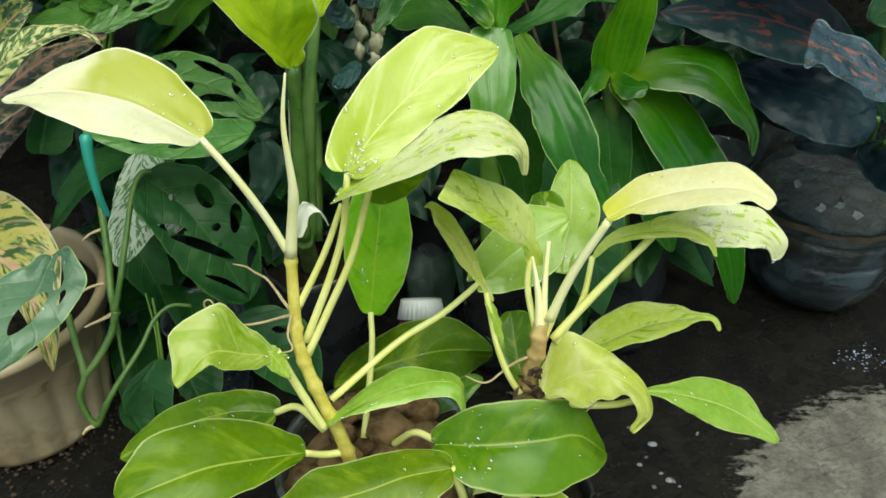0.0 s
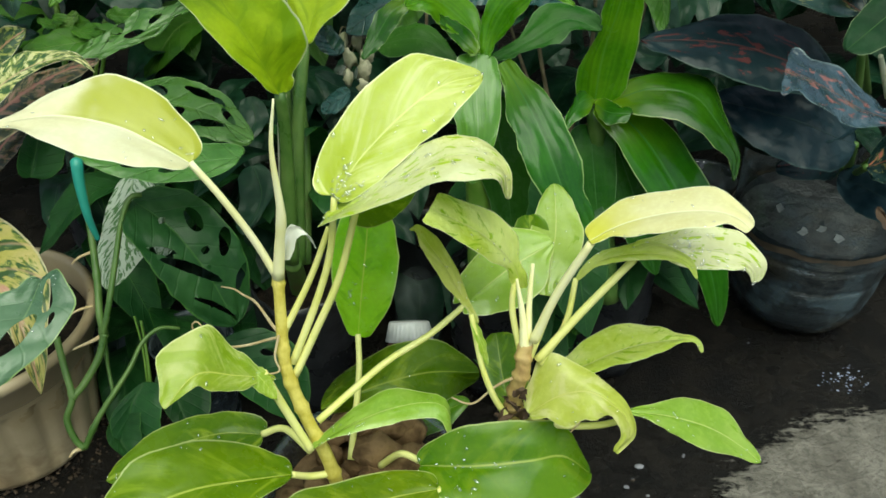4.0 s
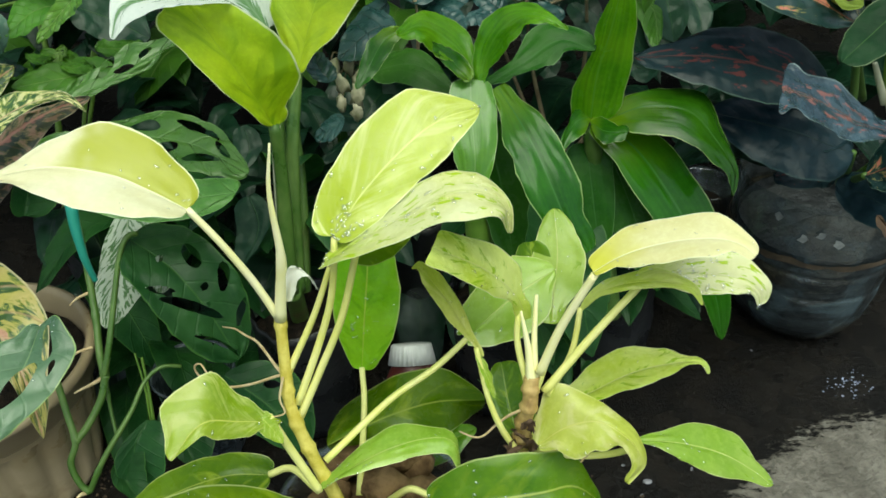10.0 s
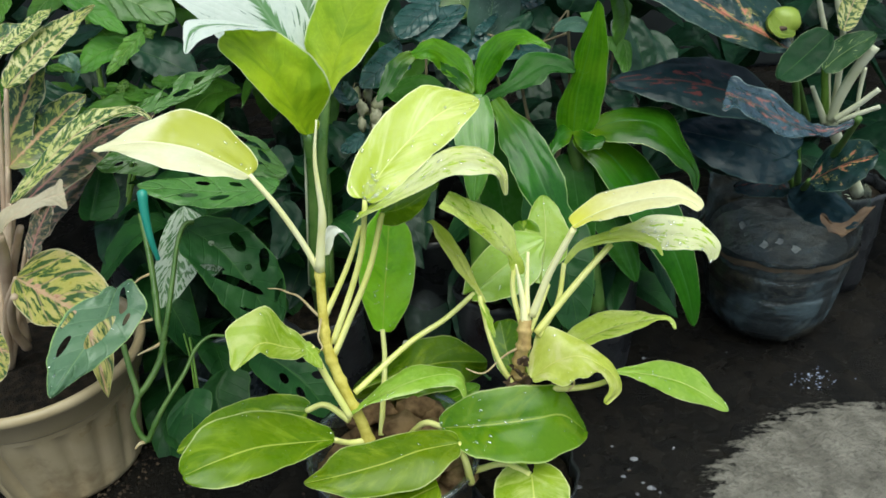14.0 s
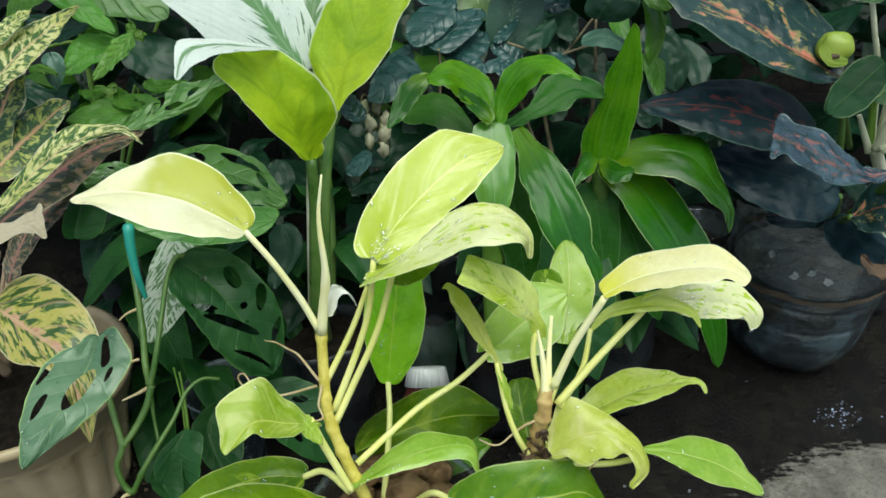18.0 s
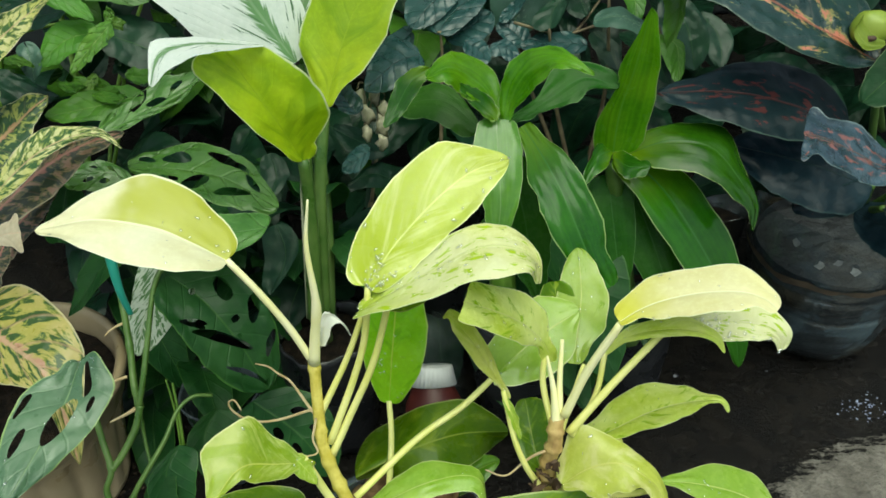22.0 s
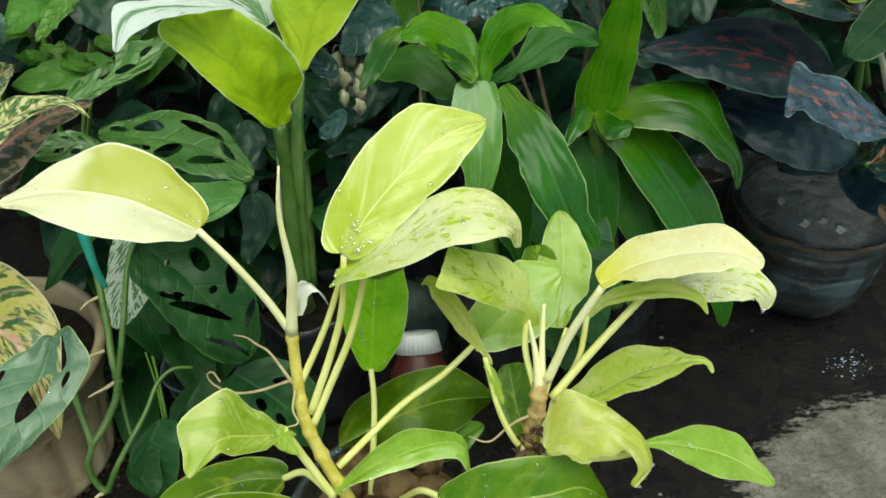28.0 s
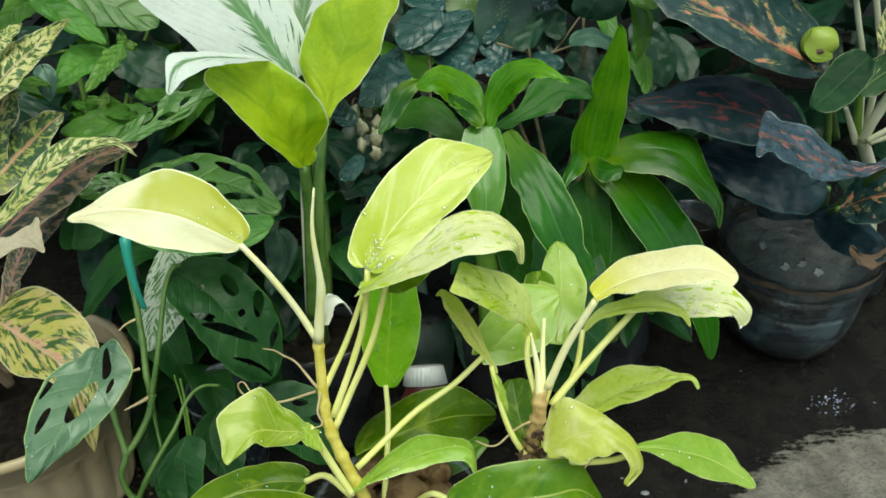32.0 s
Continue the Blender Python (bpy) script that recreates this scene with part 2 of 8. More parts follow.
ROOT = plain_material("air_root", (0.50, 0.36, 0.17), (0.64, 0.52, 0.30), 120, 0.7)
PALE2 = leaf_material("yellow_gold_leaf", (0.46, 0.53, 0.03), (0.57, 0.62, 0.12), (0.82, 0.84, 0.28), (0.87, 0.89, 0.45), rough=0.34, through_light=0.22, wet=0.7, relief=0.5, base_tint=(0.44, 0.52, 0.01), tint_to=0.75, ribs=0.0, pucker=0.05, spec=0.45, spots=(0.76, 0.77, 0.3), spot_at=0.44, spot_scale=(3.2, 1.6), spot_soft=0.26, slope=0.4)
WET2 = leaf_material("flecked_gold_leaf", (0.6, 0.71, 0.08), (0.78, 0.84, 0.28), (0.72, 0.75, 0.3), (0.78, 0.81, 0.45), spots=(0.36, 0.54, 0.02), spot_at=0.56, spot_scale=(9, 4), streak=1.3, rough=0.30, wet=0.7, through_light=0.35, ribs=0.0, pucker=0.05, relief=0.5, spec=0.35, spot_soft=0.07)
GREEN1 = leaf_material("front_lime_leaf", (0.1, 0.21, 0.003), (0.16, 0.27, 0.005), (0.52, 0.62, 0.1), (0.6, 0.68, 0.25), rough=0.30, wet=0.35, ribs=0.0, pucker=0.05, relief=0.5, spots=(0.26, 0.38, 0.02), spot_at=0.48, spot_scale=(3.5, 2), spec=0.25, spot_soft=0.22)
GREEN2 = leaf_material("old_lime_leaf", (0.065, 0.2, 0.003), (0.13, 0.29, 0.006), (0.44, 0.56, 0.1), (0.5, 0.62, 0.2), rough=0.24, wet=0.35, ribs=0.0, pucker=0.05, relief=0.5, spots=(0.19, 0.34, 0.012), spot_at=0.5, spot_scale=(3.5, 2), spec=0.25, spot_soft=0.2)
LIME2 = leaf_material("flecked_lime_leaf", (0.25, 0.43, 0.035), (0.37, 0.53, 0.09), (0.58, 0.67, 0.2), (0.66, 0.72, 0.3), spots=(0.22, 0.4, 0.01), spot_at=0.6, spot_scale=(5, 6), streak=1.4, rough=0.28, wet=0.7, through_light=0.22, ribs=0.0, pucker=0.05, relief=0.5, spec=0.35, spot_soft=0.07)
GOLD2 = leaf_material("yellow_leaf", (0.50, 0.60, 0.07), (0.64, 0.69, 0.17), (0.72, 0.75, 0.2), (0.76, 0.79, 0.34), rough=0.36, through_light=0.25, wet=0.3, ribs=0.0, pucker=0.05, relief=0.5, spec=0.35, spots=(0.74, 0.76, 0.3), spot_at=0.48, spot_scale=(3, 2), spot_soft=0.2)
LEMON = leaf_material("back_lime_leaf", (0.22, 0.54, 0.010), (0.31, 0.62, 0.016), (0.5, 0.66, 0.08), (0.57, 0.68, 0.22), rough=0.30, wet=0.4, through_light=0.25, ribs=0.0, pucker=0.05, relief=0.5, spec=0.35, spots=(0.16, 0.42, 0.006), spot_at=0.52, spot_scale=(3.5, 2), spot_soft=0.2)
# paler copy of the dracaena green, with the front leaf's sheen in its colour
DRAC_L = leaf_material("dracaena_sheen_leaf", (0.07, 0.21, 0.018), (0.115, 0.265, 0.03), (0.20, 0.34, 0.1), (0.4, 0.5, 0.22), rough=0.2, through_light=0.25, veins=0.0, relief=0.25, spec=0.5, rim_w=0.98, pleats=0.1, wet=0.3)
# lighter blue-grey base colour carries the sky sheen on this leaf
RED_BLUE = leaf_material("sheen_painted_red_leaf", (0.016, 0.038, 0.052), (0.042, 0.08, 0.102), (0.16, 0.09, 0.075), (0.16, 0.22, 0.22), spots=(0.24, 0.1, 0.09), spot_at=0.56, spot_scale=(7, 7), streak=1.0, rough=0.3, through_light=0.05, wet=0.7, relief=1.0, pucker=0.9, centred=0.12, spec=0.45)
# dark blue copy: shade and a faint bluish sheen put into the leaf colour
BLUE_DARK = leaf_material("shade_painted_dark_leaf", (0.006, 0.018, 0.025), (0.014, 0.034, 0.045), (0.012, 0.03, 0.03), (0.03, 0.06, 0.06), rough=0.46, through_light=0.03, wet=0.2, relief=1.0, pucker=0.7, spec=0.14)
CREAM_LEAF = leaf_material("cream_leaf", (0.50, 0.42, 0.27), (0.64, 0.56, 0.40), (0.7, 0.5, 0.35), (0.7, 0.6, 0.45), rough=0.45, ribs=0.3, veins=7, pucker=0.3)
MON_MID = leaf_material("green_swiss_cheese_leaf", (0.05, 0.14, 0.022), (0.09, 0.21, 0.038), (0.14, 0.27, 0.08), (0.16, 0.28, 0.09), rough=0.32, through_light=0.15, veins=5, wet=0.4, relief=0.9, ribs=0.25, spec=0.4, pucker=0.35)
POD_LEAF = leaf_material("bud_leaf", (0.18, 0.28, 0.02), (0.27, 0.36, 0.04), (0.4, 0.48, 0.1), (0.4, 0.45, 0.1), rough=0.35)
# neighbours
DIEF = leaf_material("dumb_cane_upper", (0.70, 0.77, 0.70), (0.80, 0.85, 0.79), (0.25, 0.40, 0.2), None, spots=(0.09, 0.2, 0.07), spot_at=0.6,
                     spot_scale=(20, 5), streak=0.8, rough=0.36, heart=(0.16, 0.32, 0.12), heart_w=0.12, through_light=0.3, veins=14, slope=0.6, pucker=0.2, ribs=0.06)
DIEF_UNDER = leaf_material("dumb_cane_under", (0.34, 0.54, 0.008), (0.5, 0.68, 0.014), (0.40, 0.60, 0.02), (0.8, 0.85, 0.6), rough=0.5, through_light=0.35, veins=12, vein_w=0.02, ribs=0.03, pucker=0.12, relief=0.8, spots=(0.26, 0.46, 0.006), spot_at=0.5, spot_scale=(3, 1.6), spot_soft=0.2)
DRAC = leaf_material("dracaena_leaf", (0.015, 0.084, 0.003), (0.033, 0.134, 0.005), (0.05, 0.16, 0.025), (0.38, 0.50, 0.18), rough=0.17, through_light=0.22, veins=0.0,
                     vein_w=0.05, base_tint=(0.13, 0.25, 0.006), tint_to=0.36, relief=0.2, pleats=0.1, spec=0.36, rim_w=0.98, wet=0.08)
# brighter dracaena copy: light on the upper leaves put into the colour
DRAC_UP = leaf_material("dracaena_lit_leaf", (0.09, 0.3, 0.006), (0.18, 0.41, 0.012), (0.16, 0.40, 0.04), (0.46, 0.58, 0.24), rough=0.26, through_light=0.55, veins=0.0, vein_w=0.05, relief=0.3, pleats=0.16, rim_w=0.98, spec=0.45, wet=0.35)
# darker dracaena copy: shade on low and rear leaves put into the colour
DRAC_DARK = leaf_material("dracaena_shaded_leaf", (0.016, 0.072, 0.005), (0.032, 0.105, 0.010), (0.05, 0.13, 0.03), (0.15, 0.26, 0.1), rough=0.28, through_light=0.15, veins=0.0, relief=0.3, pleats=0.05, spec=0.14, rim_w=0.98)
RED_DARK = leaf_material("dark_red_leaf", (0.008, 0.028, 0.026), (0.016, 0.045, 0.040), (0.24, 0.08, 0.05), (0.10, 0.14, 0.10), spots=(0.5, 0.16, 0.11), spot_at=0.6, spot_scale=(6, 6), streak=1.0, rough=0.36, through_light=0.06, wet=0.3, pucker=0.6, centred=0.13, spec=0.35, halo=(0.2, 0.19, 0.07), ribs=0.03, relief=1.0, spot_soft=0.05)
# dimmer copy of the red leaf, its shade put into the colour
RED_DIM = leaf_material("shade_painted_red_leaf", (0.005, 0.016, 0.020), (0.010, 0.027, 0.032), (0.09, 0.035, 0.03), (0.06, 0.10, 0.08), spots=(0.11, 0.035, 0.03), spot_at=0.585, spot_scale=(8, 9), streak=1.0, rough=0.46, through_light=0.04, wet=0.2, relief=0.8, pucker=0.4, centred=0.12, spec=0.2)
AGLA = leaf_material("variegated_red_leaf", (0.022, 0.062, 0.024), (0.045, 0.100, 0.040), (0.55, 0.33, 0.19), (0.62, 0.55, 0.36), spots=(0.4, 0.41, 0.11), spot_at=0.535, spot_scale=(17, 5), streak=1.0, rough=0.36, through_light=0.2, vein_w=0.09, veins=8, ribs=0.1, rim_w=0.955, pucker=0.4, heart=(0.50, 0.27, 0.15), heart_w=0.06, base_tint=(0.52, 0.42, 0.18), tint_to=0.36, slope=0.1, halo=(0.2, 0.26, 0.07), spot_soft=0.06)
AGLA_RED = leaf_material("rosy_variegated_leaf", (0.030, 0.048, 0.030), (0.070, 0.075, 0.052), (0.44, 0.20, 0.17), (0.42, 0.36, 0.24), spots=(0.34, 0.2, 0.15), spot_at=0.52, spot_scale=(15, 4), streak=1.0, rough=0.38, through_light=0.15, vein_w=0.08, veins=9, ribs=0.12, rim_w=0.965, pucker=0.4, heart=(0.34, 0.14, 0.12), heart_w=0.08, slope=0.1, halo=(0.16, 0.15, 0.07), spot_soft=0.08)
AGLA_BR = leaf_material("bright_variegated_leaf", (0.46, 0.44, 0.09), (0.58, 0.50, 0.18), (0.62, 0.42, 0.24), (0.66, 0.60, 0.34), spots=(0.045, 0.11, 0.024), spot_at=0.515, spot_scale=(10, 8), streak=1.5, rough=0.34, through_light=0.2, vein_w=0.06, veins=6, ribs=0.5, pucker=0.5, heart=(0.60, 0.35, 0.22), heart_w=0.09, slope=0.3, halo=(0.28, 0.33, 0.06))
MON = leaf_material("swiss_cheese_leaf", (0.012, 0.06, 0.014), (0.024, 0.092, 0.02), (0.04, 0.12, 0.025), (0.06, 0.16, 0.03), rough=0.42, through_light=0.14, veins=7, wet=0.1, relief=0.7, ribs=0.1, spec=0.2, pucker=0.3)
AGLA_TOP = leaf_material("cream_variegated_leaf", (0.56, 0.55, 0.15), (0.72, 0.68, 0.36), (0.64, 0.45, 0.27), (0.72, 0.62, 0.48), spots=(0.055, 0.13, 0.036), spot_at=0.5, spot_scale=(20, 5), streak=1.0, rough=0.36, through_light=0.2, vein_w=0.06, pucker=0.35, slope=0.1, ribs=0.08, halo=(0.3, 0.36, 0.08), spot_soft=0.06)
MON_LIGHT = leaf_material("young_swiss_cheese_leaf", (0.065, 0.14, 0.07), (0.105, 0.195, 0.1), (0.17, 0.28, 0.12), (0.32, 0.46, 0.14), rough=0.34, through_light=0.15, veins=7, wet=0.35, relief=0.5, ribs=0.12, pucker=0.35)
MARBLE = leaf_material("marbled_leaf", (0.08, 0.18, 0.05), (0.12, 0.24, 0.08), (0.4, 0.5, 0.3), None, spots=(0.55, 0.62, 0.48), spot_at=0.46, spot_scale=(9, 6), rough=0.35, through_light=0.15)
SYN = leaf_material("arrow_leaf", (0.045, 0.15, 0.012), (0.09, 0.24, 0.022), (0.16, 0.28, 0.06), None, rough=0.38, through_light=0.25, veins=7, relief=0.6, spec=0.35, ribs=0.15, pucker=0.3)
# base colour blued to carry the bluish sheen over the back plants
QUILT = leaf_material("quilted_leaf", (0.014, 0.052, 0.046), (0.028, 0.082, 0.074), (0.012, 0.035, 0.025), None, rough=0.30, through_light=0.08, veins=4.5, quilt=0.10, relief=0.8, pucker=0.4, ribs=0.12, wet=0.2)
# leaf green lowered and blued to stand for shade and haze at the back
DARK = leaf_material("shade_painted_leaf", (0.007, 0.033, 0.017), (0.015, 0.055, 0.027), (0.03, 0.085, 0.026), None, rough=0.36, through_light=0.10, veins=6, relief=0.6, spec=0.3, pucker=0.45)
GREEN_AG = leaf_material("green_aglaonema_leaf", (0.008, 0.034, 0.012), (0.016, 0.055, 0.02), (0.06, 0.13, 0.04), (0.2, 0.26, 0.14), rough=0.5, through_light=0.1, pucker=0.5, spec=0.12, relief=0.8)
GREEN_FLECK = leaf_material("flecked_aglaonema_leaf", (0.016, 0.055, 0.018), (0.032, 0.085, 0.030), (0.22, 0.30, 0.12), (0.3, 0.34, 0.2), spots=(0.34, 0.42, 0.16), spot_at=0.62, spot_scale=(18, 5), streak=1.4, rough=0.5, through_light=0.12, pucker=0.4, slope=0.5, spec=0.15)
VINE = plain_material("vine", (0.06, 0.14, 0.022), (0.12, 0.21, 0.045), 40, 0.36, 0.3, stain=(0.12, 0.10, 0.04), stain_at=0.58)
GREEN_STALK = plain_material("green_stalk", (0.10, 0.22, 0.02), (0.2, 0.34, 0.05), 30, 0.42, 0.2)
CREAM_STALK = plain_material("cream_stalk", (0.55, 0.56, 0.36), (0.68, 0.68, 0.5), 35, 0.45, 0.2)
PINK_STALK = plain_material("pink_stalk", (0.40, 0.28, 0.19), (0.54, 0.42, 0.29), 35, 0.5, 0.2, stain=(0.4, 0.2, 0.12))
TEAL = plain_material("teal_plastic", (0.02, 0.26, 0.19), (0.04, 0.34, 0.26), 20, 0.35, 0.1)
BRACT = plain_material("cream_bract", (0.32, 0.31, 0.19), (0.56, 0.52, 0.36), 160, 0.6, 0.4, stain=(0.4, 0.3, 0.15))
POD = plain_material("bud", (0.20, 0.29, 0.025), (0.30, 0.38, 0.05), 40, 0.4, 0.2, stain=(0.35, 0.16, 0.04))
SOIL = plain_material("soil", (0.010, 0.008, 0.006), (0.035, 0.026, 0.018), 120, 0.9, 1.0, 0.004, spec=0.15)
HUSK = plain_material("coconut_husk", (0.10, 0.058, 0.028), (0.30, 0.19, 0.10), 70, 0.9, 0.8, 0.002, spec=0.1)
BLACK_BAG = plain_material("dark_plastic", (0.012, 0.013, 0.015), (0.03, 0.032, 0.035), 25, 0.3, 0.5, 0.002)


# extra blue in this green stands for haze over the background
DUSTY = leaf_material("dusty_leaf", (0.034, 0.095, 0.06), (0.06, 0.135, 0.09), (0.10, 0.2, 0.09), None, spots=(0.25, 0.36, 0.26), spot_at=0.64, spot_scale=(20, 18), rough=0.45, through_light=0.12, veins=6, centred=0.2, pucker=0.2)
FLECK = leaf_material("flecked_leaf", (0.04, 0.13, 0.012), (0.08, 0.18, 0.02), (0.16, 0.26, 0.08), None, spots=(0.5, 0.6, 0.36), spot_at=0.68, spot_scale=(10, 12), streak=1.0, rough=0.38, through_light=0.15, pucker=0.2)
LIGHT_SYN = leaf_material("light_arrow_leaf", (0.10, 0.24, 0.025), (0.17, 0.33, 0.045), (0.30, 0.42, 0.12), None, rough=0.36, through_light=0.3, veins=6, ribs=0.3, relief=0.8, pucker=0.4, spots=(0.03, 0.11, 0.012), spot_at=0.58, spot_scale=(5, 3))
PALE_SYN = leaf_material("broad_arrow_leaf", (0.085, 0.185, 0.045), (0.13, 0.25, 0.065), (0.22, 0.34, 0.12), None, rough=0.36, through_light=0.25, veins=5, ribs=0.4, relief=1.0, pucker=0.3, slope=0.3)
TWIG = plain_material("twig", (0.12, 0.09, 0.05), (0.22, 0.18, 0.10), 80, 0.7)


def water_material():
    g = G("water")
    clear, gloss, facing, mx = g.n("ShaderNodeBsdfTransparent"), g.n("ShaderNodeBsdfGlossy"), g.n("ShaderNodeLayerWeight"), g.n("ShaderNodeMixShader")
    gloss.inputs["Roughness"].default_value = 0.05
    facing.inputs[0].default_value = 0.3
    g.put(mx.inputs[0], g.ramp(facing.outputs["Facing"], 0.0, 1.0, 0.24, 0.45))
    g.t.links.new(clear.outputs[0], mx.inputs[1])
    g.t.links.new(gloss.outputs[0], mx.inputs[2])
    g.t.links.new(mx.outputs[0], g.o.inputs[0])
    return g.m


DROP = water_material()


# ---------------------------------------------------------------- shape helpers
def curve_at(pts, s):
    """A smooth curve through pts, s from 0 to 1 by length."""
    d = [0.0]
    for a, b in zip(pts, pts[1:]):
        d.append(d[-1] + (b - a).length)
    x, i = s * d[-1], 0
    while i < len(pts) - 2 and x > d[i + 1]:
        i += 1
    t = (x - d[i]) / max(d[i + 1] - d[i], 1e-9)
    p1, p2 = pts[i], pts[i + 1]
    p0 = pts[i - 1] if i > 0 else 2 * p1 - p2
    p3 = pts[i + 2] if i + 2 < len(pts) else 2 * p2 - p1
    return 0.5 * (2 * p1 + (p2 - p0) * t + (2 * p0 - 5 * p1 + 4 * p2 - p3) * t * t + (3 * p1 - p0 - 3 * p2 + p3) * t ** 3)


def swell(s, a, b):
    """A blade's width along it: 0 at both ends, 1 where it is widest."""
    s, k = min(max(s, 1e-4), 1 - 1e-4), a / (a + b)
    return (s ** a * (1 - s) ** b) / (k ** a * (1 - k) ** b)


def blend(keys, s):
    """Vectors (s, x, y, z) blended along s."""
    if s <= keys[0][0]:
        return Vector(keys[0][1:])
    for p, q in zip(keys, keys[1:]):
        if s <= q[0]:
            t = (s - p[0]) / (q[0] - p[0])
            t = t * t * (3 - 2 * t)
            return Vector(p[1:]).lerp(Vector(q[1:]), t)
    return Vector(keys[-1][1:])


def link(name, verts, faces, material, parent=None, uvs=None, smooth=True, label=""):
    me = bpy.data.meshes.new(name)
    me.from_pydata(verts, [], faces)
    me.update()
    if smooth:
        me.polygons.foreach_set("use_smooth", [True] * len(me.polygons))
    if uvs is not None:
        layer = me.uv_layers.new(name="UVMap")
        idx = np.empty(len(me.loops), dtype=np.int32)
        me.loops.foreach_get("vertex_index", idx)
        layer.data.foreach_set("uv", np.array(uvs, dtype=np.float32)[idx].ravel())
    me.materials.append(material)
    ob = new(name, me)
    if parent is not None:
        ob.parent = parent
    if label:
        tagged(ob, label)
    return ob


def part(name, bm, material, parent, label="", smooth=True):
    me = bpy.data.meshes.new(name)
    bm.to_mesh(me)
    bm.free()
    if smooth:
        me.polygons.foreach_set("use_smooth", [True] * len(me.polygons))
    me.materials.append(material)
    ob = new(name, me)
    if parent is not None:
        ob.parent = parent
    if label:
        tagged(ob, label)
    return ob


def thing(name, at, label, category, group=""):
    e = new(name)
    e.empty_display_size = 0.02
    e.location = at
    return tagged(e, label, category, group)


LEAVES = [0]
WETTED = (PALE, PALE_FRONT, LEMON, GOLD2, PALE2, WET, WET2, GOLD, LIME, LIME2, GREEN1, GREEN2, MON_LIGHT)


def droplets(ob, verts, faces, uvs, rng, count, gather):
    """Beads of water lying on a leaf blade, gathered in patches towards its base."""
    bm = bmesh.new()
    patches = [(rng.random(), rng.uniform(0.05, gather)) for _ in range(5)]
    made = 0
    while made < count:
        f = faces[rng.randrange(len(faces))]
        u, s = sum(uvs[k][0] for k in f) / 4, sum(uvs[k][1] for k in f) / 4
        near = min(math.hypot((u - a) * 1.2, s - b) for a, b in patches)
        made += 1
        if rng.random() > math.exp(-(near / 0.075) ** 2) + 0.04:
            continue
        a, b = rng.random(), rng.random()
        p = (verts[f[0]] * (1 - a) + verts[f[1]] * a) * (1 - b) + (verts[f[3]] * (1 - a) + verts[f[2]] * a) * b
        nrm = (verts[f[1]] - verts[f[0]]).cross(verts[f[3]] - verts[f[0]])
        if nrm.length < 1e-9:
            continue
        nrm.normalize()
        if nrm.z < 0:
            nrm = -nrm
        r = rng.choice((0.0004, 0.0004, 0.0005, 0.0006, 0.0007, 0.0009, 0.0010, 0.0014 if count > 200 else 0.0006))
        turn = Matrix.Rotation(rng.uniform(0, 3.14), 4, "Z")
        m = Matrix.Translation(p + nrm * r * 0.2) @ nrm.to_track_quat("Z", "Y").to_matrix().to_4x4() @ turn @ Matrix.Diagonal((r * rng.uniform(0.9, 2.0), r, r * 0.6, 1))
        bmesh.ops.create_icosphere(bm, subdivisions=2, radius=1.0, matrix=m)
    return tagged(part("water_film", bm, DROP, ob, "clear beads of water"), kind="stuff")


RNG = random.Random(77)


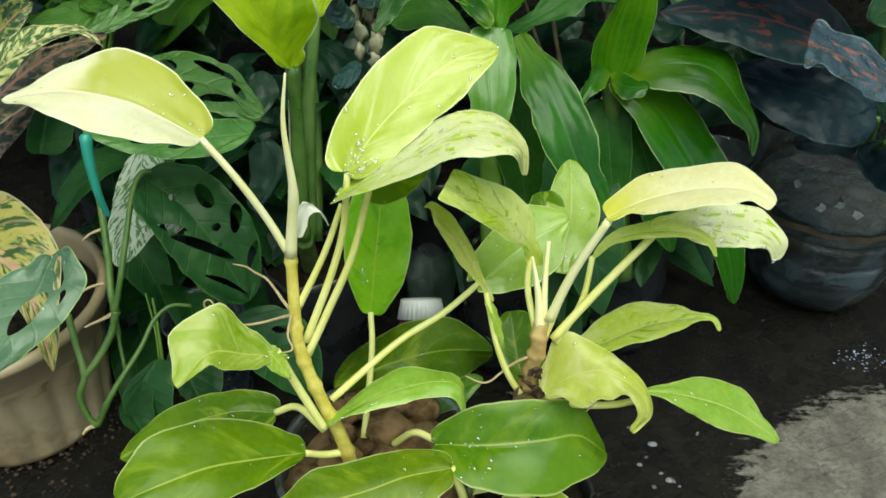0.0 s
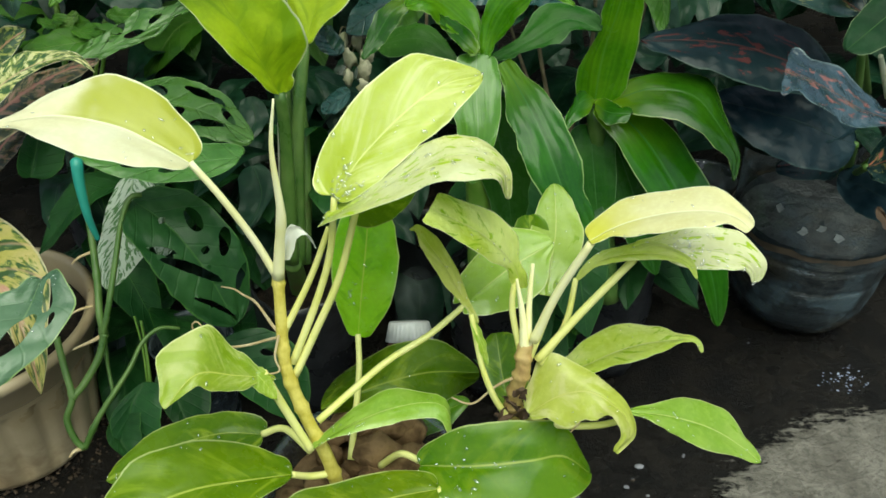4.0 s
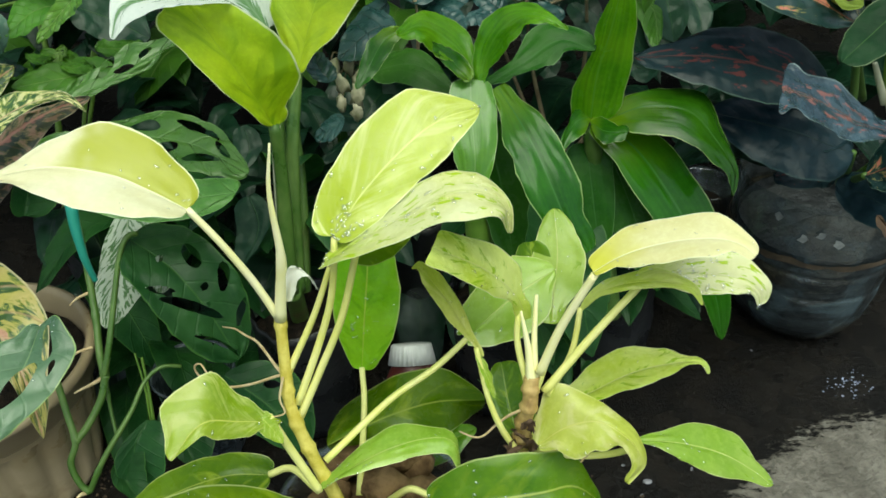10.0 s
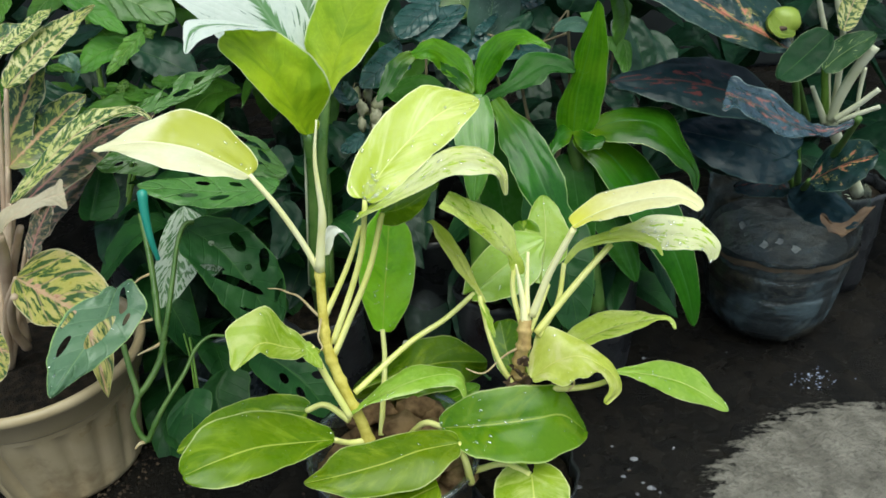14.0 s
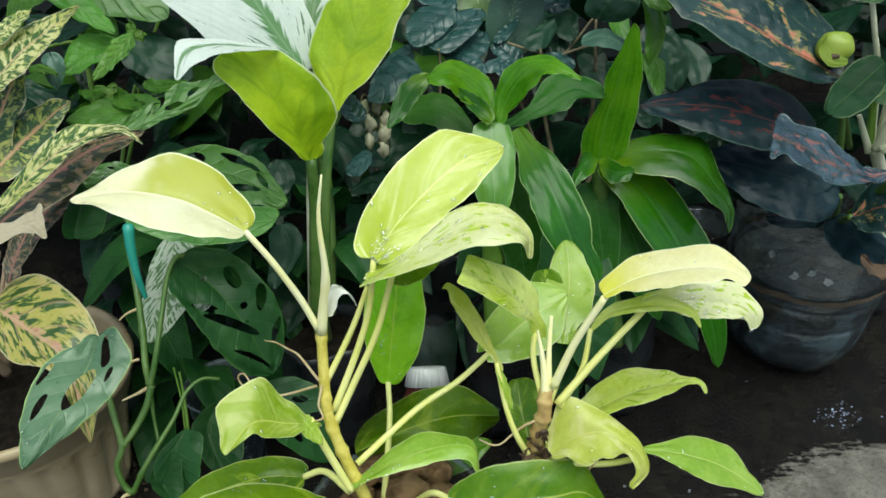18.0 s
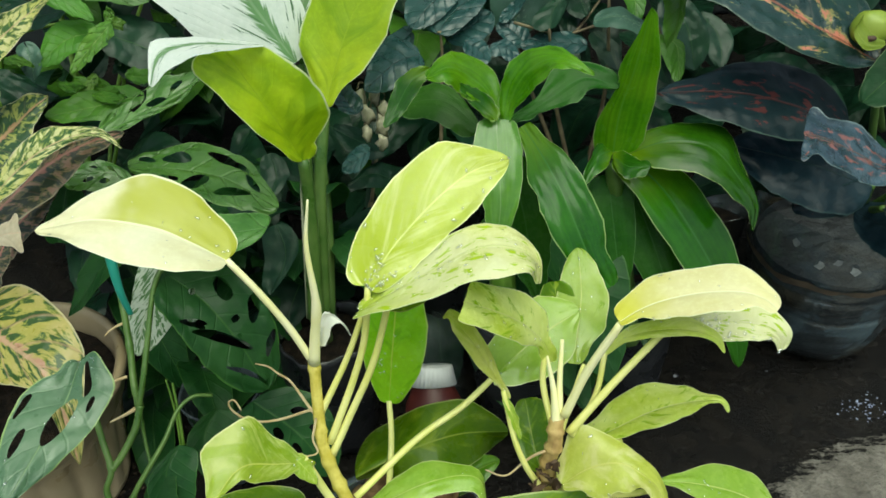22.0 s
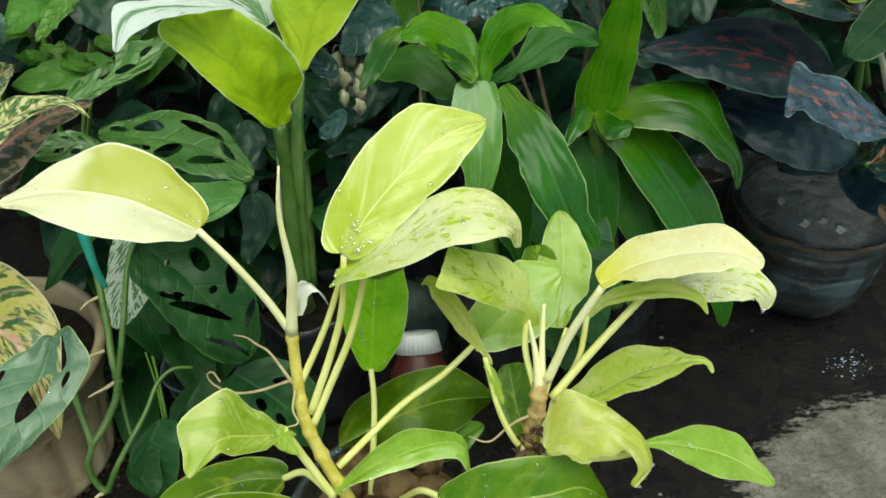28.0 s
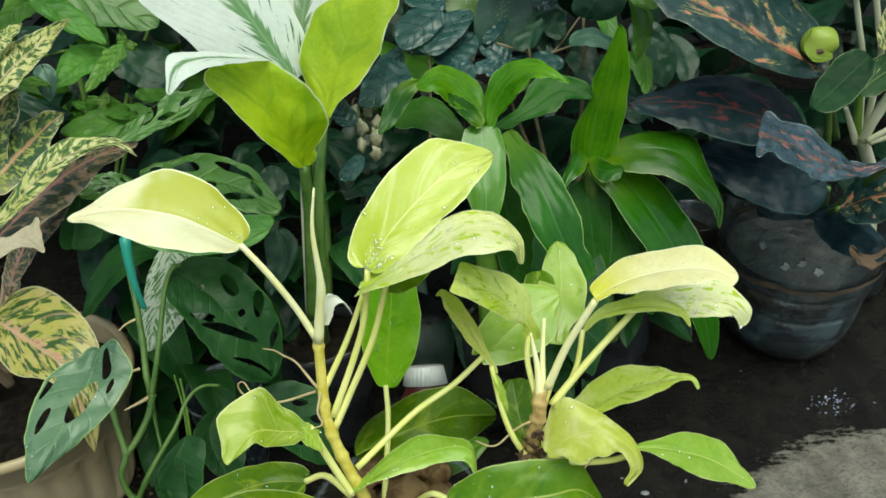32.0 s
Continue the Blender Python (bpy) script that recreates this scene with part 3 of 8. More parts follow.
def blade(mids, left, right, a, b, lobe=0.0, arch=0.06, wave=0.0015, n=20, m=6, holes=(), cup=0.0):
    """Vertices, faces and UVs of a leaf blade along mids, reaching left and right of it by the given vectors."""
    LEAVES[0] += 1
    off = Vector((LEAVES[0] * 1.7, LEAVES[0] * 0.9, 0))
    pts = [Vector(p) for p in mids]
    span = sum((q - p).length for p, q in zip(pts, pts[1:]))
    first = (curve_at(pts, 0.06) - pts[0]).normalized()
    rows = {}

    def row(s):
        if s not in rows:
            tang = (curve_at(pts, min(1, s + 0.03)) - curve_at(pts, max(0, s - 0.03))).normalized()
            lv, rv = blend(left, s), blend(right, s)
            up = tang.cross(rv - lv)
            up = up.normalized() if up.length > 1e-9 else Vector((0, 0, 1))
            rows[s] = curve_at(pts, s), tang, lv, rv, swell(s, a, b), (up if up.z >= 0 else -up)
        return rows[s]

    def place(s, u):
        c, tang, lv, rv, w, up = row(s)
        side, au = (rv if u > 0 else lv), abs(u)
        p = c + side * (au * w) + up * (arch * side.length * w * (au - au * au) * 1.6 - 0.0004 * math.exp(-(au / 0.07) ** 2))
        p -= first * (lobe * span * au * au * (1 - s) ** 3)
        if wave:
            q = Vector((s * 5.0, u * 2.2, 0)) + off
            p += up * (noise.noise(q) * wave * (0.25 + au) + noise.noise(q * 3.1) * wave * 0.4 * au)
            p += side.normalized() * (noise.noise(q * 2.3 + Vector((9, 0, 0))) * wave * 0.8 * au)
        return p

    cols = 2 * m + 1
    grid = []
    for i in range(n + 1):
        s = i / n
        s = 0.5 - 0.5 * math.cos(math.pi * s) if n > 12 else s
        grid += [(s, j / m) for j in range(-m, m + 1)]
    quads = [(i * cols + j, i * cols + j + 1, (i + 1) * cols + j + 1, (i + 1) * cols + j) for i in range(n) for j in range(cols - 1)]
    if holes:
        owner, cut = {}, set()
        for f, q in enumerate(quads):
            cs, cu = sum(grid[x][0] for x in q) / 4, sum(grid[x][1] for x in q) / 4
            for h in holes:
                if math.hypot((cu - h[1]) / h[3], (cs - h[0] - (cu - h[1]) * h[4]) / h[2]) < 1:
                    cut.add(f)
                    owner.update((x, h) for x in q)
        quads = [q for f, q in enumerate(quads) if f not in cut]
        for k in {x for q in quads for x in q if x in owner}:
            hs, hu, rs, ru, tilt = owner[k]
            du = grid[k][1] - hu
            ds = grid[k][0] - hs - du * tilt
            d = max(math.hypot(du / ru, ds / rs), 0.3)
            grid[k] = (hs + ds / d + du / d * tilt, hu + du / d)
    verts = [place(s, u) for s, u in grid]
    faces = quads
    return verts, faces, [(0.5 + u * 0.5, s) for s, u in grid]


def leaf(parent, material, mids, left, right, a, b, under=None, name="leaf", label="", **kw):
    o = parent.location
    verts, faces, uvs = blade(mids, left, right, a, b, **kw)
    ob = link(name, [p - o for p in verts], faces, material, parent, uvs, True, label)
    if material in WETTED and name == "leaf" and kw.get("n", 20) >= 24:
        droplets(ob, [p - o for p in verts], faces, uvs, RNG, (900 if material in (PALE2, WET) else 420 if material is GREEN2 else 160), 0.5)
    if under is not None:
        me = ob.data
        nrm = [Vector(q.normal) for q in me.vertices]
        flip = 1.0 if sum(0.4 * q.z - q.y for q in nrm) > 0 else -1.0
        link("underside", [p - o + q * (flip * 0.0009) for p, q in zip(verts, nrm)], faces, under, ob, uvs, True, "yellow-green leaf underside")
    return ob


def tube(parent, material, pts, r0, r1, name="petiole", sides=9, seg=18, rings=(), flat=1.0, label="", wobble=0.0, groove=0.0):
    """A round stalk along pts, from radius r0 to r1; rings: places along it where it thickens into a node."""
    o = parent.location if parent is not None else Vector((0, 0, 0))
    pts = [Vector(p) for p in pts]
    verts, faces = [], []
    side = None
    for i in range(seg + 1):
        s = i / seg
        c = curve_at(pts, s)
        t = (curve_at(pts, min(1, s + 0.02)) - curve_at(pts, max(0, s - 0.02))).normalized()
        if side is None:
            side = t.cross(Vector((0.3, 1, 0.2))).normalized()
        side = (side - t * side.dot(t)).normalized()
        up = t.cross(side)
        r = r0 + (r1 - r0) * s
        for q in rings:
            r *= 1 + 0.28 * math.exp(-((s - q) / (0.9 / seg)) ** 2)
        if wobble:
            c = c + Vector((noise.noise(c * 60), noise.noise(c * 60 + Vector((5, 5, 5))), noise.noise(c * 60 + Vector((9, 2, 1))))) * wobble
        for k in range(sides):
            an = 2 * math.pi * k / sides
            rr = r * (1 - groove * max(0.0, math.sin(an)) ** 4)
            verts.append(c + side * (rr * math.cos(an)) + up * (rr * flat * math.sin(an)) - o)
    for i in range(seg):
        for k in range(sides):
            a, b = i * sides + k, i * sides + (k + 1) % sides
            faces.append((a, b, b + sides, a + sides))
    faces.append(tuple(range(sides - 1, -1, -1)))
    faces.append(tuple(range(seg * sides, (seg + 1) * sides)))
    return link(name, verts, faces, material, parent, None, True, label)


def lathe(name, profile, material, parent, sides=48, flute=None, label=""):
    """A turned shape from (radius, height) pairs; flute(angle, height) scales the radius."""
    verts, faces = [], []
    for r, z in profile:
        for k in range(sides):
            an = 2 * math.pi * k / sides
            q = r * (flute(an, z) if flute else 1.0)
            verts.append((q * math.cos(an), q * math.sin(an), z))
    for i in range(len(profile) - 1):
        for k in range(sides):
            a, b = i * sides + k, i * sides + (k + 1) % sides
            faces.append((a, b, b + sides, a + sides))
    return link(name, verts, faces, material, parent, None, True, label)


def lump(name, at, size, material, parent, seed, squash=(1, 1, 1), sub=2, rough=0.3, label=""):
    bm = bmesh.new()
    bmesh.ops.create_icosphere(bm, subdivisions=sub, radius=1.0)
    o = parent.location if parent is not None else Vector((0, 0, 0))
    for q in bm.verts:
        k = 1 + rough * noise.noise(q.co * 1.7 + Vector((seed, seed * 0.3, 0)))
        q.co = Vector((q.co.x * squash[0], q.co.y * squash[1], q.co.z * squash[2])) * (size * k) + Vector(at) - o
    return part(name, bm, material, parent, label)


# ---------------------------------------------------------------- golden philodendrons

phil = thing('philodendron', (-0.0719, 0.3251, 0.1959), 'golden philodendron with wet yellow-green leaves in a clear container', 'potted plant')
tube(phil, STEM, [(-0.0704, 0.3237, 0.1936), (-0.0757, 0.3273, 0.2246), (-0.0871, 0.3366, 0.2533), (-0.0970, 0.3487, 0.2829), (-0.0985, 0.3596, 0.3046), (-0.0984, 0.3738, 0.3376)], 0.0046, 0.0034, 'stem', rings=(0.12, 0.3, 0.45, 0.56, 0.7, 0.97), sides=14, seg=60)
leaf(phil, PALE, [(-0.1382, 0.3827, 0.4118), (-0.1585, 0.3871, 0.4228), (-0.1769, 0.3900, 0.4313), (-0.2089, 0.3917, 0.4379), (-0.2413, 0.3879, 0.4351)], [(0.10, 0.0046, -0.0288, 0.0023), (0.30, 0.0032, -0.0309, -0.0019), (0.50, 0.0035, -0.0319, -0.0038), (0.72, 0.0068, -0.0314, -0.0025), (0.92, 0.0095, -0.0270, 0.0051)], [(0.10, 0.0185, 0.0197, 0.0014), (0.30, 0.0122, 0.0252, 0.0097), (0.50, 0.0062, 0.0285, 0.0149), (0.72, 0.0008, 0.0243, 0.0084), (0.92, -0.0028, 0.0196, 0.0010)], 0.45, 0.60, n=36, m=10)
tube(phil, STALK_PALE, [(-0.1382, 0.3827, 0.4118), (-0.1235, 0.3788, 0.3901), (-0.1094, 0.3767, 0.3617), (-0.0993, 0.3734, 0.3370)], 0.0020, 0.0025, 'petiole')
tube(phil, STALK_PALE, [(-0.0980, 0.3720, 0.3367), (-0.0943, 0.3749, 0.3607), (-0.0909, 0.3761, 0.3819), (-0.0914, 0.3805, 0.4201), (-0.0871, 0.3857, 0.4479)], 0.0037, 0.0006, 'new_shoot', sides=12, rings=(0.36,))
leaf(phil, WHITE_SHEATH, [(-0.0948, 0.3775, 0.3457), (-0.0910, 0.3838, 0.3600), (-0.0845, 0.3826, 0.3658), (-0.0778, 0.3768, 0.3639), (-0.0732, 0.3715, 0.3591)], [(0.40, -0.0020, 0.0015, 0.0019)], [(0.40, 0.0064, -0.0085, 0.0008)], 0.50, 0.80, name='sheath', label='white dried sheath', n=12, m=3)
leaf(phil, PALE2, [(-0.0600, 0.3805, 0.3895), (-0.0427, 0.3960, 0.4073), (-0.0165, 0.4142, 0.4259), (0.0041, 0.4282, 0.4337), (0.0269, 0.4399, 0.4338)], [(0.10, -0.0280, 0.0018, -0.0051), (0.30, -0.0237, 0.0083, 0.0051), (0.50, -0.0213, 0.0134, 0.0116), (0.72, -0.0153, 0.0185, 0.0191), (0.92, -0.0057, 0.0147, 0.0139)], [(0.10, 0.0067, -0.0142, -0.0120), (0.30, 0.0083, -0.0144, -0.0129), (0.50, 0.0076, -0.0141, -0.0142), (0.72, 0.0099, -0.0152, -0.0169), (0.92, 0.0092, -0.0131, -0.0124)], 0.45, 0.60, n=36, m=10)
tube(phil, STALK, [(-0.0601, 0.3808, 0.3880), (-0.0653, 0.3743, 0.3541), (-0.0750, 0.3673, 0.3252), (-0.0931, 0.3516, 0.2857)], 0.0020, 0.0025, 'petiole')
leaf(phil, WET, [(-0.0653, 0.3700, 0.3797), (-0.0437, 0.3733, 0.3911), (-0.0192, 0.3755, 0.4045), (0.0049, 0.3760, 0.4170), (0.0233, 0.3748, 0.4171), (0.0360, 0.3792, 0.4052), (0.0391, 0.3806, 0.3844)], [(0.10, -0.0174, -0.0164, -0.0038), (0.30, -0.0110, -0.0277, 0.0009), (0.50, -0.0122, -0.0350, 0.0009), (0.72, -0.0176, -0.0364, 0.0030), (0.92, -0.0092, -0.0398, 0.0205)], [(0.10, -0.0087, 0.0212, -0.0096), (0.30, -0.0050, 0.0221, -0.0052), (0.50, -0.0041, 0.0230, -0.0007), (0.72, -0.0011, 0.0257, -0.0022), (0.92, 0.0074, 0.0024, 0.0011)], 0.45, 0.60, n=36, m=10)
leaf(phil, LIME, [(-0.0507, 0.3922, 0.3702), (-0.0334, 0.4012, 0.3697), (-0.0070, 0.4184, 0.3789)], [(0.10, -0.0114, -0.0100, -0.0056), (0.30, -0.0048, -0.0126, -0.0082), (0.50, -0.0007, -0.0128, -0.0078), (0.72, 0.0012, -0.0108, -0.0057), (0.92, 0.0007, -0.0082, -0.0026)], [(0.10, -0.0038, 0.0129, -0.0005), (0.30, -0.0057, 0.0145, 0.0037), (0.50, -0.0043, 0.0135, 0.0028), (0.72, -0.0028, 0.0130, 0.0007), (0.92, -0.0016, 0.0118, -0.0023)], 0.45, 0.60, n=20, m=6)
tube(phil, STALK, [(-0.0490, 0.3789, 0.3773), (-0.0615, 0.3699, 0.3372), (-0.0797, 0.3594, 0.3006), (-0.0927, 0.3488, 0.2772)], 0.0021, 0.0026, 'petiole')
tube(phil, STALK, [(-0.0656, 0.3817, 0.3663), (-0.0787, 0.3739, 0.3360), (-0.0971, 0.3614, 0.3037)], 0.0018, 0.0023, 'petiole')
leaf(phil, LEMON, [(-0.0619, 0.4220, 0.2419), (-0.0571, 0.4338, 0.2767), (-0.0520, 0.4451, 0.3108), (-0.0478, 0.4572, 0.3462)], [(0.10, -0.0163, 0.0003, -0.0074), (0.30, -0.0211, 0.0029, -0.0030), (0.50, -0.0239, 0.0050, 0.0003), (0.72, -0.0243, 0.0072, 0.0038), (0.92, -0.0174, 0.0078, 0.0048)], [(0.10, 0.0161, -0.0040, -0.0103), (0.30, 0.0220, -0.0019, -0.0069), (0.50, 0.0238, 0.0000, -0.0038), (0.72, 0.0235, 0.0023, -0.0002), (0.92, 0.0174, 0.0035, 0.0019)], 0.45, 0.60, n=26, m=8)
tube(phil, STALK, [(-0.0618, 0.4225, 0.2427), (-0.0612, 0.4001, 0.2231), (-0.0663, 0.3549, 0.1873)], 0.0021, 0.0025, 'petiole')
leaf(phil, GOLD, [(-0.0984, 0.3270, 0.2976), (-0.1184, 0.3180, 0.3101), (-0.1344, 0.3060, 0.3235), (-0.1488, 0.2880, 0.3164)], [(0.08, 0.0001, -0.0030, -0.0023), (0.30, 0.0006, -0.0075, -0.0052), (0.55, 0.0016, -0.0089, -0.0058), (0.78, 0.0047, -0.0031, -0.0022), (0.95, 0.0020, -0.0011, -0.0008)], [(0.08, -0.0001, 0.0035, 0.0026), (0.30, -0.0009, 0.0120, 0.0087), (0.55, -0.0039, 0.0228, 0.0157), (0.78, -0.0200, 0.0132, 0.0097), (0.95, -0.0100, 0.0057, 0.0041)], 0.34, 0.36, n=32, m=10, wave=0.001)
tube(phil, STALK, [(-0.1050, 0.3277, 0.3021), (-0.0978, 0.3271, 0.2762), (-0.0833, 0.3199, 0.2413)], 0.0026, 0.0026, 'petiole')
leaf(phil, GOLD, [(-0.1106, 0.3255, 0.3063), (-0.1043, 0.3224, 0.3012), (-0.0970, 0.3177, 0.2896)], [(0.50, -0.0055, -0.0036, -0.0015)], [(0.50, 0.0022, 0.0053, 0.0013)], 0.50, 0.80, n=10, m=3, name='sheath')
leaf(phil, GREEN1, [(-0.0967, 0.3154, 0.2242), (-0.1214, 0.3026, 0.2356), (-0.1459, 0.2886, 0.2472), (-0.1699, 0.2738, 0.2515), (-0.1904, 0.2622, 0.2516)], [(0.10, 0.0029, -0.0177, 0.0031), (0.30, 0.0013, -0.0209, -0.0008), (0.50, 0.0005, -0.0248, -0.0053), (0.72, -0.0004, -0.0267, -0.0085), (0.92, -0.0042, -0.0249, -0.0084)], [(0.10, 0.0012, 0.0219, 0.0028), (0.30, -0.0076, 0.0249, 0.0093), (0.50, -0.0161, 0.0250, 0.0110), (0.72, -0.0256, 0.0251, 0.0112), (0.92, -0.0300, 0.0216, 0.0026)], 0.45, 0.60, n=34, m=9)
tube(phil, STALK, [(-0.0967, 0.3152, 0.2238), (-0.0872, 0.3211, 0.2143), (-0.0754, 0.3237, 0.2130)], 0.0022, 0.0025, 'petiole')
leaf(phil, LIME, [(-0.1206, 0.3468, 0.2256), (-0.1482, 0.3433, 0.2312), (-0.1830, 0.3308, 0.2298), (-0.2130, 0.3132, 0.2237)], [(0.10, 0.0081, -0.0190, -0.0028), (0.30, 0.0077, -0.0209, -0.0075), (0.50, 0.0074, -0.0215, -0.0077), (0.72, 0.0077, -0.0221, -0.0083), (0.92, 0.0064, -0.0171, 0.0004)], [(0.10, 0.0131, 0.0174, 0.0013), (0.30, 0.0039, 0.0186, 0.0017), (0.50, -0.0023, 0.0183, 0.0020), (0.72, -0.0071, 0.0179, 0.0016), (0.92, -0.0106, 0.0162, -0.0008)], 0.45, 0.60, n=26, m=7)
tube(phil, STALK, [(-0.1206, 0.3468, 0.2256), (-0.1050, 0.3464, 0.2309), (-0.0858, 0.3284, 0.2302)], 0.0023, 0.0026, 'petiole')
leaf(phil, GREEN1, [(-0.0059, 0.2983, 0.2293), (-0.0320, 0.2909, 0.2323), (-0.0560, 0.2807, 0.2327), (-0.0834, 0.2733, 0.2320), (-0.1134, 0.2688, 0.2302)], [(0.10, 0.0113, -0.0188, -0.0040), (0.30, 0.0105, -0.0222, -0.0102), (0.50, 0.0062, -0.0211, -0.0091), (0.72, 0.0033, -0.0209, -0.0088), (0.92, 0.0017, -0.0173, -0.0023)], [(0.10, 0.0063, 0.0215, 0.0006), (0.30, -0.0002, 0.0217, 0.0004), (0.50, -0.0047, 0.0227, 0.0013), (0.72, -0.0083, 0.0243, 0.0039), (0.92, -0.0069, 0.0194, -0.0035)], 0.45, 0.60, n=34, m=9)
tube(phil, STALK, [(-0.0058, 0.2998, 0.2278), (-0.0009, 0.2964, 0.2127), (0.0027, 0.3008, 0.1853)], 0.0025, 0.0030, 'petiole')
leaf(phil, LIME2, [(-0.0834, 0.3211, 0.2413), (-0.0594, 0.3320, 0.2499), (-0.0358, 0.3405, 0.2543), (-0.0122, 0.3454, 0.2548), (0.0012, 0.3439, 0.2505), (0.0043, 0.3349, 0.2356)], [(0.10, -0.0014, -0.0076, 0.0052), (0.30, -0.0023, -0.0095, 0.0006), (0.50, -0.0040, -0.0117, -0.0035), (0.72, -0.0087, -0.0136, -0.0041), (0.92, -0.0080, -0.0113, 0.0009)], [(0.10, -0.0036, 0.0121, -0.0048), (0.30, -0.0029, 0.0147, -0.0019), (0.50, -0.0024, 0.0165, 0.0006), (0.72, 0.0001, 0.0127, -0.0032), (0.92, 0.0006, 0.0097, -0.0068)], 0.45, 0.60, n=28, m=7)
leaf(phil, LIME, [(-0.0865, 0.3773, 0.2144), (-0.0497, 0.3998, 0.2132), (-0.0112, 0.4175, 0.2078), (0.0254, 0.4253, 0.1978)], [(0.10, -0.0044, 0.0162, -0.0344), (0.30, 0.0014, -0.0111, -0.0182), (0.50, 0.0037, -0.0212, -0.0136), (0.72, 0.0070, -0.0192, -0.0201), (0.92, 0.0153, 0.0243, -0.0520)], [(0.10, -0.0179, 0.0880, -0.0596), (0.30, -0.0086, 0.0513, -0.0205), (0.50, -0.0037, 0.0324, 0.0043), (0.72, 0.0031, 0.0327, 0.0087), (0.92, 0.0078, 0.0343, -0.0024)], 0.45, 0.60, n=28, m=7)
leaf(phil, DEEP, [(-0.0607, 0.3947, 0.1662), (-0.0210, 0.3999, 0.1749), (0.0177, 0.4076, 0.1878)], [(0.10, 0.0014, -0.0113, 0.0007), (0.30, 0.0029, -0.0124, -0.0012), (0.50, 0.0047, -0.0136, -0.0031), (0.72, 0.0074, -0.0142, -0.0040), (0.92, 0.0056, -0.0124, -0.0010)], [(0.10, -0.0045, 0.0115, -0.0003), (0.30, -0.0047, 0.0136, 0.0031), (0.50, -0.0042, 0.0152, 0.0057), (0.72, -0.0023, 0.0159, 0.0069), (0.92, -0.0007, 0.0139, 0.0037)], 0.45, 0.60, n=18, m=5)
leaf(phil, GREEN2, [(-0.0162, 0.3200, 0.2245), (0.0186, 0.3154, 0.2286), (0.0525, 0.3180, 0.2293), (0.0748, 0.3247, 0.2251), (0.0935, 0.3265, 0.2050)], [(0.10, -0.0118, -0.0249, 0.0014), (0.30, -0.0110, -0.0287, -0.0058), (0.50, -0.0114, -0.0313, -0.0116), (0.72, -0.0095, -0.0358, -0.0203), (0.92, 0.0003, -0.0332, -0.0147)], [(0.10, -0.0126, 0.0144, 0.0123), (0.30, -0.0076, 0.0184, 0.0179), (0.50, -0.0035, 0.0191, 0.0175), (0.72, 0.0042, 0.0193, 0.0166), (0.92, 0.0063, 0.0124, 0.0066)], 0.45, 0.60, n=34, m=9)
tube(phil, STALK, [(-0.0162, 0.3306, 0.2150), (-0.0300, 0.3387, 0.2128), (-0.0446, 0.3460, 0.1921)], 0.0023, 0.0026, 'petiole')
leaf(phil, GOLD, [(0.0475, 0.2956, 0.1962), (0.0467, 0.2747, 0.1908), (0.0452, 0.2412, 0.1836)], [(0.40, -0.0290, -0.0004, -0.0018)], [(0.40, 0.0266, -0.0014, -0.0031)], 0.30, 0.60, lobe=0.2, n=20, m=6)
tube(phil, STALK, [(0.0462, 0.2952, 0.1956), (0.0278, 0.3072, 0.1960), (0.0045, 0.3123, 0.1850)], 0.0023, 0.0026, 'petiole')
leaf(phil, GREEN1, [(-0.0216, 0.2761, 0.2119), (-0.0575, 0.2581, 0.2110), (-0.0957, 0.2383, 0.2070)], [(0.50, 0.0087, -0.0263, -0.0055)], [(0.50, -0.0033, 0.0232, -0.0016)], 0.40, 0.50, n=20, m=6)
tube(phil, STALK, [(-0.0798, 0.3357, 0.2500), (-0.0388, 0.3643, 0.2703), (-0.0094, 0.3812, 0.2791), (0.0152, 0.3991, 0.2894)], 0.0024, 0.0021, 'petiole')
leaf(phil, LIME2, [(0.0171, 0.4004, 0.2916), (0.0385, 0.4152, 0.3006), (0.0554, 0.4238, 0.3073), (0.0747, 0.4316, 0.3145)], [(0.10, -0.0125, -0.0173, -0.0101), (0.30, -0.0009, -0.0194, -0.0144), (0.50, 0.0074, -0.0209, -0.0155), (0.72, 0.0136, -0.0199, -0.0137), (0.92, 0.0086, -0.0152, -0.0057)], [(0.10, -0.0232, 0.0064, -0.0174), (0.30, -0.0229, 0.0139, -0.0058), (0.50, -0.0175, 0.0183, 0.0027), (0.72, -0.0116, 0.0243, 0.0128), (0.92, -0.0020, 0.0230, 0.0108)], 0.45, 0.60, n=28, m=8)
tube(phil, ROOT, [(-0.1010, 0.3594, 0.3044), (-0.1183, 0.3856, 0.3050), (-0.1365, 0.4044, 0.3011), (-0.1480, 0.4113, 0.2990)], 0.0012, 0.0005, 'aerial_root', sides=6, wobble=0.0012)
tube(phil, ROOT, [(-0.1129, 0.4018, 0.2608), (-0.1368, 0.3942, 0.2602), (-0.1542, 0.3912, 0.2647), (-0.1637, 0.3913, 0.2728), (-0.1662, 0.3924, 0.2819), (-0.1616, 0.3917, 0.2856), (-0.1567, 0.3858, 0.2817)], 0.0011, 0.0006, 'aerial_root', sides=6, seg=30, wobble=0.0008)
tube(phil, ROOT, [(-0.0995, 0.3536, 0.3064), (-0.1019, 0.3473, 0.2959), (-0.1000, 0.3429, 0.2888), (-0.1064, 0.3403, 0.2882)], 0.0009, 0.0005, 'aerial_root', sides=6, wobble=0.001)

phil2 = thing('philodendron', (0.0440, 0.3446, 0.1903), 'bushy golden philodendron with folded yellow-green leaves beside the taller one', 'potted plant')
